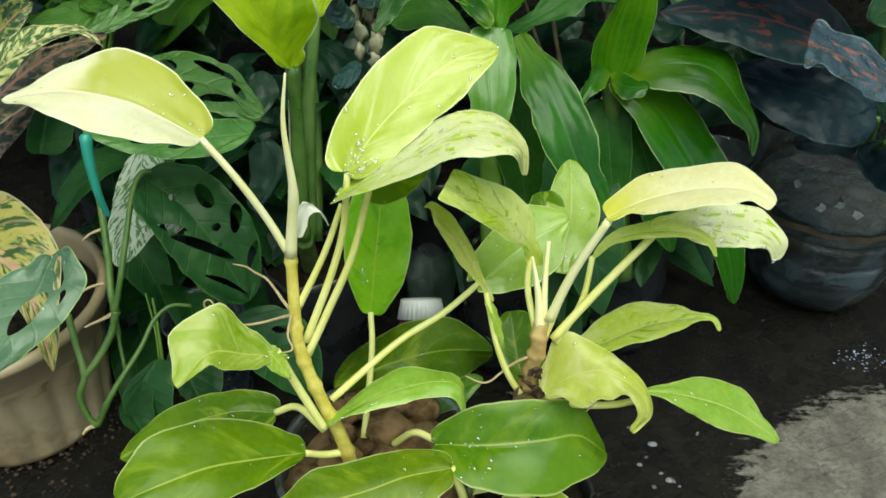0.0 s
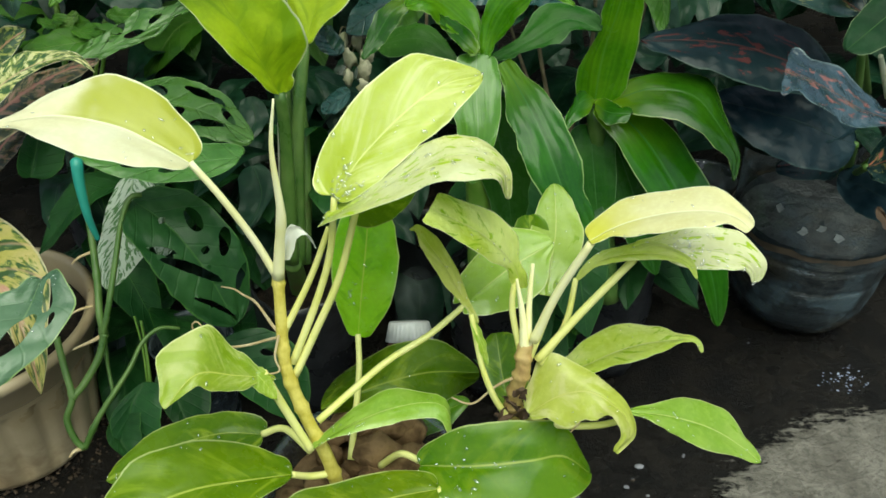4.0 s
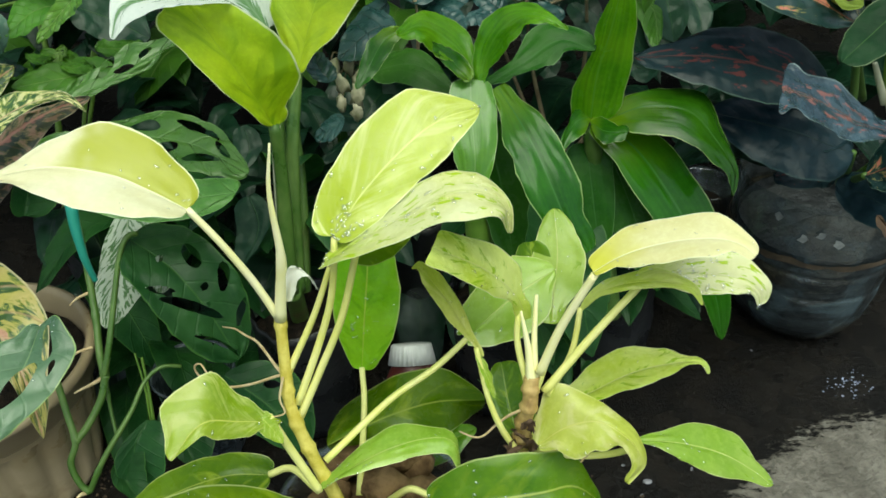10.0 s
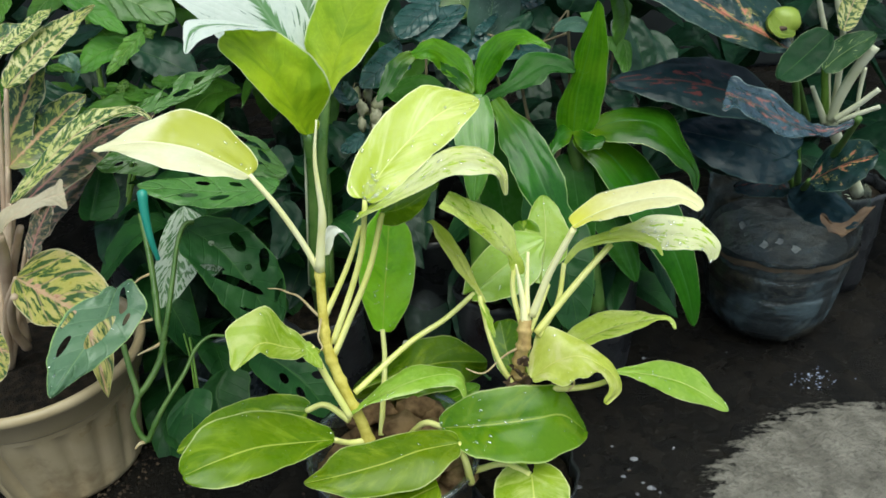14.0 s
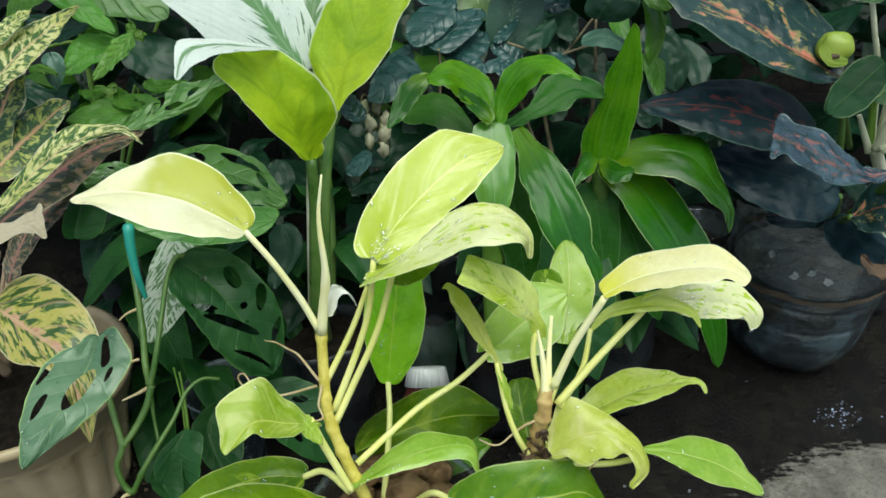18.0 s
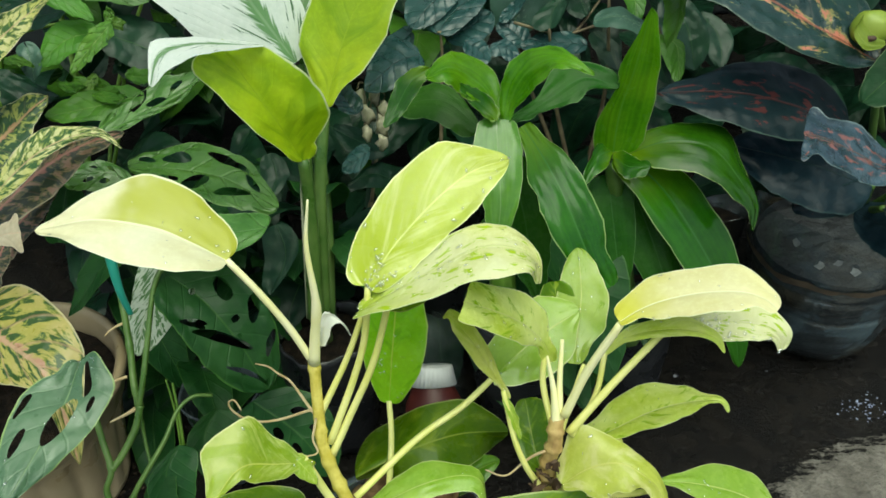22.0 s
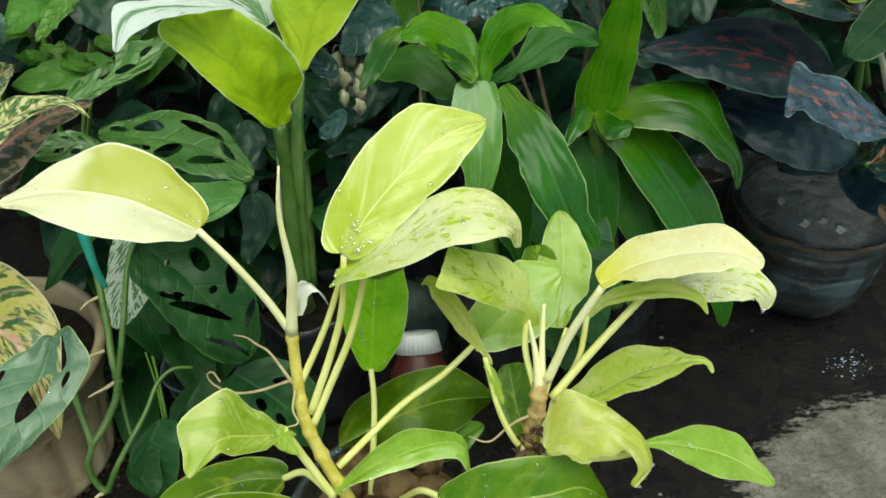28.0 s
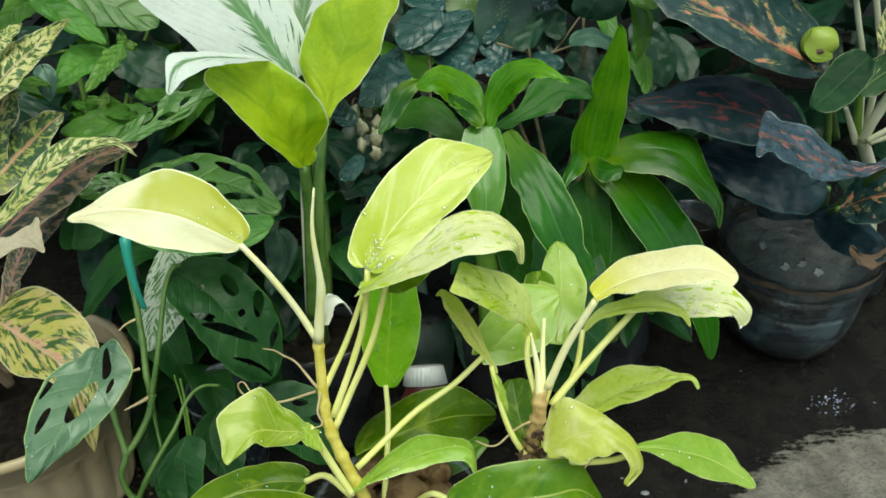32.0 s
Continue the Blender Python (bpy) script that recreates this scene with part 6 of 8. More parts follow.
leaf(mon, MON_LIGHT, [(-0.2675, 0.4145, 0.3057), (-0.2691, 0.3869, 0.2983), (-0.2761, 0.3504, 0.2936), (-0.2861, 0.3095, 0.2861)], [(0.10, 0.0202, 0.0149, 0.0116), (0.30, 0.0314, 0.0122, 0.0012), (0.50, 0.0248, 0.0072, -0.0076), (0.72, 0.0161, 0.0055, -0.0105), (0.92, 0.0078, 0.0049, -0.0095)], [(0.10, -0.0112, 0.0027, 0.0081), (0.30, -0.0233, 0.0077, 0.0104), (0.50, -0.0261, 0.0064, 0.0081), (0.72, -0.0255, 0.0041, 0.0053), (0.92, -0.0190, 0.0005, 0.0043)], 0.42, 0.70, n=54, m=20, holes=[(0.43, -0.10, 0.152, 0.24, 0.10), (0.61, 0.60, 0.076, 0.12, 0.40), (0.41, 0.85, 0.080, 0.08, 0.30), (0.18, -0.45, 0.107, 0.14, 0.30), (0.36, -0.60, 0.045, 0.06, -0.20)])
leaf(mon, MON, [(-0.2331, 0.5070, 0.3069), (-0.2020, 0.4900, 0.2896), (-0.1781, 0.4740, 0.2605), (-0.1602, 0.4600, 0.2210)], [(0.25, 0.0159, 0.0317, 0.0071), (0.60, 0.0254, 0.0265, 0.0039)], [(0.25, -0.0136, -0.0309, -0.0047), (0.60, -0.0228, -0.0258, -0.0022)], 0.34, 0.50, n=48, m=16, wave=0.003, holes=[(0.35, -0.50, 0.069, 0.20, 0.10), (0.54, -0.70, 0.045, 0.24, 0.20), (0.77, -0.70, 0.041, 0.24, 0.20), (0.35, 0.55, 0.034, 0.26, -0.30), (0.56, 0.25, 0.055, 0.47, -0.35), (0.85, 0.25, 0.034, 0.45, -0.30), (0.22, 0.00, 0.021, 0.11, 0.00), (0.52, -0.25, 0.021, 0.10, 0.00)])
leaf(mon, MON_MID, [(-0.2774, 0.6050, 0.3438), (-0.2284, 0.5920, 0.3456), (-0.1845, 0.5720, 0.3451), (-0.1450, 0.5450, 0.3340)], [(0.15, -0.0031, 0.0204, 0.0056), (0.40, -0.0016, 0.0321, 0.0083), (0.70, 0.0060, 0.0283, 0.0059), (0.90, 0.0069, 0.0190, 0.0031)], [(0.15, 0.0025, -0.0156, -0.0038), (0.40, 0.0020, -0.0285, -0.0060), (0.70, -0.0053, -0.0294, -0.0047), (0.90, -0.0067, -0.0200, -0.0026)], 0.36, 0.42, n=60, m=20, wave=0.003, holes=[(0.30, -0.45, 0.090, 0.23, 0.10), (0.62, -0.65, 0.132, 0.18, 0.10), (0.12, -0.50, 0.049, 0.20, 0.10), (0.26, 0.65, 0.042, 0.27, -0.20), (0.44, 0.40, 0.069, 0.31, -0.20), (0.70, 0.40, 0.069, 0.31, -0.30), (0.80, -0.35, 0.056, 0.19, 0.10)])
leaf(mon, MON_MID, [(-0.2901, 0.6000, 0.3769), (-0.2603, 0.6250, 0.3823), (-0.2313, 0.6450, 0.3909), (-0.2044, 0.6600, 0.4014)], [(0.30, -0.0082, 0.0139, 0.0071), (0.60, -0.0112, 0.0177, 0.0096), (0.85, -0.0087, 0.0133, 0.0075)], [(0.30, 0.0038, -0.0064, -0.0032), (0.60, 0.0052, -0.0083, -0.0044), (0.85, 0.0040, -0.0061, -0.0034)], 0.40, 0.60, n=48, m=16, wave=0.004, holes=[(0.38, -0.60, 0.058, 0.33, -0.20), (0.49, -0.10, 0.068, 0.22, 0.20), (0.69, -0.30, 0.049, 0.19, -0.20)])
leaf(mon, MON_MID, [(-0.1501, 0.5221, 0.3330), (-0.1903, 0.5081, 0.3391), (-0.2298, 0.5018, 0.3477), (-0.2630, 0.5004, 0.3547)], [(0.50, -0.0031, -0.0224, -0.0050)], [(0.50, 0.0080, 0.0247, 0.0011)], 0.36, 0.60, n=40, m=12, holes=[(0.35, 0.45, 0.05, 0.16, 0.2), (0.58, 0.45, 0.05, 0.16, 0.2), (0.40, -0.4, 0.06, 0.16, -0.2), (0.62, -0.4, 0.06, 0.16, -0.2)])
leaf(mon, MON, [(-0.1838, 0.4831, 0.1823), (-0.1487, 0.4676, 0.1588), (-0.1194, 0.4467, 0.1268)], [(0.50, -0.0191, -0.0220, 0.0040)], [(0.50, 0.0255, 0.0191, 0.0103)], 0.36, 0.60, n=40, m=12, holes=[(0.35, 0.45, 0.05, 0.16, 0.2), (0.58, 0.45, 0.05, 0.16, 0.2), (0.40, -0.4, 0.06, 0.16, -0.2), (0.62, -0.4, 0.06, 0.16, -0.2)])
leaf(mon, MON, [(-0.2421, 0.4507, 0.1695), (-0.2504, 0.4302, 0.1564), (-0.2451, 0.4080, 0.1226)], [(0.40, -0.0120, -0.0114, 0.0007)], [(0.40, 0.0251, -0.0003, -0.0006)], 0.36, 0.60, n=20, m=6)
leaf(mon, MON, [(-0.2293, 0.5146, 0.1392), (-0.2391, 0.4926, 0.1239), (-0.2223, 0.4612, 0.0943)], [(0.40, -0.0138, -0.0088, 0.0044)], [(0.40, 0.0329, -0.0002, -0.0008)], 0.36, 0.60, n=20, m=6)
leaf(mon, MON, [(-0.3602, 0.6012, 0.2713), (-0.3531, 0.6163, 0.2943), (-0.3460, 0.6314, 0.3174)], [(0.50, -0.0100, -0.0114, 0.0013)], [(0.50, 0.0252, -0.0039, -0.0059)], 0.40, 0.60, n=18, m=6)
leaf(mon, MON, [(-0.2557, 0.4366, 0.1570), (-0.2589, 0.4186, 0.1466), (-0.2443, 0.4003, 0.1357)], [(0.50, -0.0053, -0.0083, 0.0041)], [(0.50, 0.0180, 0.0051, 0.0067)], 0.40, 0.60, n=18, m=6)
leaf(mon, MON_MID, [(-0.2879, 0.6302, 0.3106), (-0.3164, 0.6329, 0.3222), (-0.3485, 0.6257, 0.3222)], [(0.50, -0.0024, -0.0149, -0.0100)], [(0.50, -0.0007, 0.0113, 0.0053)], 0.40, 0.50, n=40, m=12, holes=[(0.35, 0.45, 0.05, 0.16, 0.2), (0.58, 0.45, 0.05, 0.16, 0.2), (0.40, -0.4, 0.06, 0.16, -0.2), (0.62, -0.4, 0.06, 0.16, -0.2)])
tube(mon, VINE, [(-0.2251, 0.5050, 0.3123), (-0.2313, 0.5000, 0.3132), (-0.2376, 0.4900, 0.3011), (-0.2427, 0.4650, 0.2735), (-0.2466, 0.4450, 0.2520), (-0.2517, 0.4350, 0.2356)], 0.0022, 0.0026, 'vine', sides=10, seg=40, groove=0.2)
tube(mon, VINE, [(-0.2509, 0.4360, 0.2360), (-0.2552, 0.4250, 0.2223), (-0.2642, 0.4100, 0.2106), (-0.2705, 0.4000, 0.2067)], 0.0028, 0.0027, 'vine', rings=(0.02, 0.98), sides=10, seg=40)
tube(mon, VINE, [(-0.2790, 0.5300, 0.3106), (-0.2694, 0.5000, 0.2828), (-0.2635, 0.4750, 0.2564), (-0.2598, 0.4550, 0.2396), (-0.2521, 0.4370, 0.2341)], 0.0026, 0.0028, 'vine', rings=(0.6, 0.98), sides=10, seg=40)
tube(mon, VINE, [(-0.2834, 0.4300, 0.2391), (-0.2772, 0.4150, 0.2200), (-0.2705, 0.4000, 0.2067), (-0.2755, 0.3920, 0.1929), (-0.2718, 0.3860, 0.1777), (-0.2664, 0.3840, 0.1700)], 0.0025, 0.0024, 'vine', rings=(0.48, 0.98), sides=10, seg=40)
tube(mon, VINE, [(-0.2540, 0.4400, 0.2289), (-0.2537, 0.4300, 0.2087), (-0.2492, 0.4150, 0.1904)], 0.0015, 0.0013, 'vine', rings=(0.3,), sides=8)
tube(mon, VINE, [(-0.2028, 0.4550, 0.2225), (-0.2159, 0.4500, 0.2274), (-0.2273, 0.4400, 0.2223), (-0.2348, 0.4200, 0.2122), (-0.2524, 0.3950, 0.1932), (-0.2664, 0.3840, 0.1700)], 0.0014, 0.0023, 'vine', rings=(0.85,), sides=10, seg=40)
tube(mon, GREEN_STALK, [(-0.2533, 0.5000, 0.1912), (-0.2496, 0.4850, 0.1698), (-0.2475, 0.4700, 0.1460)], 0.0012, 0.0014, 'vine', sides=7)
tube(mon, GREEN_STALK, [(-0.2576, 0.5000, 0.1963), (-0.2522, 0.4850, 0.1701), (-0.2508, 0.4700, 0.1406)], 0.0009, 0.0012, 'vine', sides=7)
tube(mon, ROOT, [(-0.2534, 0.4360, 0.2338), (-0.2617, 0.4300, 0.2330), (-0.2716, 0.4250, 0.2304)], 0.0018, 0.0007, 'aerial_root', sides=6, wobble=0.0008)
tube(mon, ROOT, [(-0.2654, 0.4600, 0.2426), (-0.2748, 0.4550, 0.2433), (-0.2853, 0.4500, 0.2393)], 0.0014, 0.0006, 'aerial_root', sides=6, wobble=0.0008)
tube(mon, ROOT, [(-0.2685, 0.4900, 0.2711), (-0.2765, 0.4850, 0.2701), (-0.2817, 0.4800, 0.2678)], 0.0014, 0.0006, 'aerial_root', sides=6, wobble=0.0008)
tube(mon, ROOT, [(-0.2674, 0.3840, 0.1701), (-0.2716, 0.3800, 0.1718), (-0.2749, 0.3760, 0.1695)], 0.0020, 0.0008, 'aerial_root', sides=6, wobble=0.0008)

pothos = thing('pothos', (-0.2665, 0.5038, 0.2321), 'pothos vine with white-marbled green leaves', 'plant')
leaf(pothos, MARBLE, [(-0.2446, 0.5471, 0.3074), (-0.2517, 0.5276, 0.2777), (-0.2637, 0.5111, 0.2525), (-0.2703, 0.4959, 0.2292)], [(0.40, -0.0193, -0.0036, -0.0055)], [(0.40, 0.0271, -0.0050, -0.0076)], 0.36, 0.70, n=22, m=7)
leaf(pothos, MARBLE, [(-0.2369, 0.5535, 0.2898), (-0.2205, 0.5250, 0.2646), (-0.2242, 0.5138, 0.2475)], [(0.50, -0.0156, -0.0055, -0.0050)], [(0.50, 0.0111, 0.0077, -0.0036)], 0.40, 0.60, n=16, m=5)
tie = thing('plant_stake', (-0.2571, 0.4260, 0.1394), 'teal plastic stake standing among the vines', 'stake')
tube(tie, TEAL, [(-0.2564, 0.4887, 0.3515), (-0.2557, 0.4864, 0.3497), (-0.2557, 0.4812, 0.3364), (-0.2539, 0.4745, 0.3152), (-0.2518, 0.4733, 0.2951)], 0.0044, 0.0020, 'rod', sides=14, seg=40)
# ---------------------------------------------------------------- plants at the back

quilt = thing('quilted_plant', (-0.0199, 0.7106, 0.2193), 'small shrub with bluish-green quilted leaves', 'plant')
leaf(quilt, QUILT, [(0.0050, 0.7711, 0.4210), (-0.0160, 0.7542, 0.4134), (-0.0383, 0.7323, 0.3984)], [(0.45, 0.0113, -0.0109, -0.0076)], [(0.45, -0.0175, 0.0211, 0.0047)], 0.42, 0.55, n=20, m=6, wave=0.002)
leaf(quilt, QUILT, [(-0.0135, 0.7284, 0.3923), (0.0011, 0.7478, 0.4037), (0.0343, 0.7799, 0.4163)], [(0.45, -0.0245, 0.0123, 0.0047)], [(0.45, 0.0161, -0.0106, -0.0028)], 0.42, 0.55, n=20, m=6, wave=0.002)
leaf(quilt, QUILT, [(-0.0060, 0.7444, 0.3804), (0.0168, 0.7503, 0.3893), (0.0390, 0.7665, 0.3958)], [(0.50, -0.0107, 0.0153, 0.0055)], [(0.50, 0.0115, -0.0172, -0.0072)], 0.42, 0.55, n=20, m=6, wave=0.002)
leaf(quilt, QUILT, [(-0.0300, 0.7099, 0.3824), (-0.0519, 0.6974, 0.3816), (-0.0809, 0.6753, 0.3662)], [(0.50, 0.0131, -0.0149, -0.0077)], [(0.50, -0.0068, 0.0256, 0.0081)], 0.42, 0.55, n=20, m=6, wave=0.002)
leaf(quilt, QUILT, [(0.0096, 0.7951, 0.4212), (-0.0123, 0.7978, 0.4253), (-0.0329, 0.7879, 0.4285)], [(0.50, 0.0034, -0.0160, -0.0061)], [(0.50, 0.0010, 0.0168, 0.0071)], 0.42, 0.55, n=20, m=6, wave=0.002)
leaf(quilt, QUILT, [(0.0113, 0.7244, 0.3863), (0.0238, 0.7202, 0.3798), (0.0332, 0.7048, 0.3746)], [(0.50, -0.0079, -0.0132, -0.0029)], [(0.50, 0.0054, 0.0097, 0.0043)], 0.42, 0.55, n=20, m=6, wave=0.002)
leaf(quilt, QUILT, [(0.0332, 0.7205, 0.3804), (0.0484, 0.7201, 0.3797), (0.0610, 0.7046, 0.3743)], [(0.50, -0.0050, -0.0085, -0.0053)], [(0.50, 0.0036, 0.0091, 0.0032)], 0.42, 0.55, n=20, m=6, wave=0.002)
leaf(quilt, QUILT, [(-0.0374, 0.7493, 0.3878), (-0.0530, 0.7425, 0.3775), (-0.0812, 0.7315, 0.3607)], [(0.50, 0.0078, -0.0154, -0.0050)], [(0.50, -0.0010, 0.0164, 0.0067)], 0.42, 0.55, n=20, m=6, wave=0.002)
leaf(quilt, QUILT, [(-0.0059, 0.8310, 0.4395), (0.0063, 0.8272, 0.4337), (0.0222, 0.8295, 0.4372)], [(0.50, -0.0019, -0.0162, -0.0062)], [(0.50, 0.0010, 0.0163, 0.0065)], 0.42, 0.55, n=20, m=6, wave=0.002)
leaf(quilt, QUILT, [(-0.0309, 0.8318, 0.4407), (-0.0175, 0.8279, 0.4348), (-0.0104, 0.8174, 0.4187)], [(0.50, -0.0125, -0.0155, -0.0052)], [(0.50, 0.0103, 0.0114, -0.0010)], 0.42, 0.55, n=20, m=6, wave=0.002)
leaf(quilt, QUILT, [(0.1265, 0.7378, 0.3702), (0.1028, 0.7402, 0.3738), (0.0636, 0.7390, 0.3721)], [(0.50, -0.0014, -0.0158, -0.0057)], [(0.50, 0.0023, 0.0147, 0.0040)], 0.42, 0.55, n=20, m=6, wave=0.002)
leaf(quilt, QUILT, [(0.0706, 0.7489, 0.3689), (0.0592, 0.7559, 0.3796), (0.0446, 0.7613, 0.3879)], [(0.50, -0.0098, -0.0096, -0.0054)], [(0.50, 0.0102, 0.0078, 0.0026)], 0.42, 0.55, n=20, m=6, wave=0.002)
leaf(quilt, QUILT, [(-0.0867, 0.6557, 0.3544), (-0.0971, 0.6636, 0.3666), (-0.0976, 0.6698, 0.3759)], [(0.50, -0.0089, -0.0106, 0.0022)], [(0.50, 0.0101, 0.0026, 0.0039)], 0.42, 0.55, n=20, m=6, wave=0.002)
leaf(quilt, QUILT, [(-0.0773, 0.6386, 0.3283), (-0.0879, 0.6256, 0.3267), (-0.1009, 0.6127, 0.3254)], [(0.50, 0.0009, -0.0143, -0.0042)], [(0.50, -0.0028, 0.0141, 0.0023)], 0.42, 0.55, n=20, m=6, wave=0.002)
tube(quilt, TWIG, [(0.0588, 0.7510, 0.3904), (0.0895, 0.7550, 0.3782), (0.1149, 0.7617, 0.3701), (0.1546, 0.8028, 0.3964)], 0.0016, 0.0012, 'twig', sides=6)
tube(quilt, TWIG, [(0.1456, 0.7487, 0.3869), (0.1197, 0.7541, 0.3768), (0.0993, 0.7591, 0.3662)], 0.0016, 0.0012, 'twig', sides=6)
tube(quilt, TWIG, [(-0.0128, 0.7296, 0.3943), (-0.0102, 0.7293, 0.3755), (-0.0199, 0.7106, 0.2193)], 0.0014, 0.0024, 'twig', sides=6)

shrub = thing('shrub', (0.1296, 0.7568, 0.1803), 'shade plant with broad dull green leaves', 'plant')
leaf(shrub, DUSTY, [(0.0613, 0.7808, 0.3629), (0.0672, 0.7950, 0.4028), (0.0772, 0.8136, 0.4495)], [(0.50, -0.0268, 0.0029, 0.0028)], [(0.50, 0.0338, 0.0028, 0.0027)], 0.42, 0.60, n=20, m=6, wave=0.002)
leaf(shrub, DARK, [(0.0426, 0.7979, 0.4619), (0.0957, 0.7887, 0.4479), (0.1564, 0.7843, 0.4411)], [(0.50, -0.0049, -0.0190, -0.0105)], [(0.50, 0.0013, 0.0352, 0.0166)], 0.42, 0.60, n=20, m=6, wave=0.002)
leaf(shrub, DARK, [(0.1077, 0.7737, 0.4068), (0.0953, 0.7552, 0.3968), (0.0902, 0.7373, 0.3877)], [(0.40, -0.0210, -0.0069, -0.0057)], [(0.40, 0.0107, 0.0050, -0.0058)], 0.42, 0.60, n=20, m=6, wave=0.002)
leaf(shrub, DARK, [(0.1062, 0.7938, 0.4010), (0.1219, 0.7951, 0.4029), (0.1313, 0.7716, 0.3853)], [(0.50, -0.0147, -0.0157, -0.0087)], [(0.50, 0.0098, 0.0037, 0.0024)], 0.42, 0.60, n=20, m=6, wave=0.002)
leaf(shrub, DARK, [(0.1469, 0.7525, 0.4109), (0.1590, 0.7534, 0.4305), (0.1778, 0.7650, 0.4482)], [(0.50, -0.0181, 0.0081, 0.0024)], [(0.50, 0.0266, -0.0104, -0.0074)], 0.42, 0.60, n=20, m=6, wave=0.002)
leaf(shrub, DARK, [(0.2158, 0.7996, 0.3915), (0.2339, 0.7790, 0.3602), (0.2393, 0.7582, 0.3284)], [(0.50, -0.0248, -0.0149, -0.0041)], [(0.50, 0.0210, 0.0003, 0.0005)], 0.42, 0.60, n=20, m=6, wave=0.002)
leaf(shrub, DUSTY, [(0.1259, 0.7121, 0.4040), (0.1481, 0.7044, 0.4105), (0.1732, 0.6861, 0.4008)], [(0.50, -0.0056, -0.0135, -0.0043)], [(0.50, 0.0023, 0.0152, 0.0023)], 0.42, 0.60, n=20, m=6, wave=0.002)
leaf(shrub, SYN, [(0.1704, 0.6862, 0.4009), (0.1897, 0.6716, 0.3969), (0.1898, 0.6458, 0.3757)], [(0.50, -0.0125, -0.0091, -0.0071)], [(0.50, 0.0072, 0.0011, -0.0007)], 0.42, 0.60, n=20, m=6, wave=0.002)
leaf(shrub, SYN, [(0.1610, 0.7272, 0.5000), (0.1797, 0.7037, 0.4733), (0.1979, 0.6781, 0.4434)], [(0.50, -0.0166, -0.0142, -0.0127)], [(0.50, 0.0338, 0.0131, 0.0011)], 0.42, 0.60, n=20, m=6, wave=0.002)
leaf(shrub, SYN, [(0.1860, 0.7133, 0.4422), (0.1970, 0.7007, 0.4231), (0.1854, 0.6672, 0.3902)], [(0.50, -0.0159, -0.0073, 0.0043)], [(0.50, 0.0066, 0.0033, 0.0020)], 0.42, 0.60, n=20, m=6, wave=0.002)
leaf(shrub, FLECK, [(0.0010, 0.8543, 0.4385), (0.0319, 0.8428, 0.4210), (0.0422, 0.8134, 0.3945)], [(0.50, -0.0251, -0.0208, -0.0136)], [(0.50, 0.0214, 0.0175, 0.0078)], 0.42, 0.60, n=20, m=6, wave=0.002)
leaf(shrub, DARK, [(-0.0107, 0.8956, 0.4468), (-0.0258, 0.8779, 0.4198), (-0.0401, 0.8674, 0.4038)], [(0.50, -0.0189, 0.0016, 0.0025)], [(0.50, 0.0177, -0.0032, -0.0048)], 0.42, 0.60, n=20, m=6, wave=0.002)
leaf(shrub, SYN, [(0.2589, 0.8403, 0.4536), (0.2665, 0.8228, 0.4270), (0.2590, 0.7995, 0.4096)], [(0.50, -0.0127, -0.0004, -0.0003)], [(0.50, 0.0096, -0.0011, -0.0014)], 0.42, 0.60, n=20, m=6, wave=0.002)
leaf(shrub, DARK, [(0.2724, 0.8762, 0.4171), (0.3047, 0.8679, 0.4045), (0.3385, 0.8742, 0.4141)], [(0.50, -0.0045, -0.0209, -0.0134)], [(0.50, 0.0045, 0.0212, 0.0137)], 0.42, 0.60, n=20, m=6, wave=0.002)
leaf(shrub, QUILT, [(0.0739, 0.7817, 0.4008), (0.0572, 0.7659, 0.3949), (0.0460, 0.7636, 0.3914)], [(0.50, -0.0072, -0.0129, -0.0070)], [(0.50, -0.0000, 0.0121, 0.0032)], 0.42, 0.60, n=16, m=5, wave=0.002)
leaf(shrub, DARK, [(0.0869, 0.7578, 0.3642), (0.0760, 0.7421, 0.3585), (0.0682, 0.7247, 0.3503)], [(0.50, -0.0108, -0.0048, 0.0016)], [(0.50, 0.0092, -0.0017, -0.0029)], 0.42, 0.60, n=16, m=5, wave=0.002)
leaf(shrub, DARK, [(0.1258, 0.7978, 0.3888), (0.1141, 0.7800, 0.3799), (0.1137, 0.7651, 0.3662)], [(0.50, -0.0106, -0.0063, 0.0006)], [(0.50, 0.0108, -0.0028, -0.0033)], 0.42, 0.60, n=16, m=5, wave=0.002)
leaf(shrub, DARK, [(0.1399, 0.7819, 0.3645), (0.1529, 0.7635, 0.3547), (0.1590, 0.7421, 0.3404)], [(0.50, -0.0123, -0.0071, -0.0023)], [(0.50, 0.0092, 0.0015, 0.0016)], 0.42, 0.60, n=16, m=5, wave=0.002)
leaf(shrub, QUILT, [(0.1016, 0.8337, 0.4070), (0.1159, 0.8199, 0.4043), (0.1319, 0.8212, 0.4062)], [(0.50, -0.0017, -0.0105, -0.0058)], [(0.50, 0.0054, 0.0148, 0.0051)], 0.42, 0.60, n=16, m=5, wave=0.002)
leaf(shrub, DARK, [(0.2560, 0.8175, 0.3641), (0.2710, 0.7934, 0.3455), (0.2695, 0.7683, 0.3255)], [(0.50, -0.0179, -0.0085, -0.0032)], [(0.50, 0.0134, 0.0007, 0.0016)], 0.42, 0.60, n=16, m=5, wave=0.002)
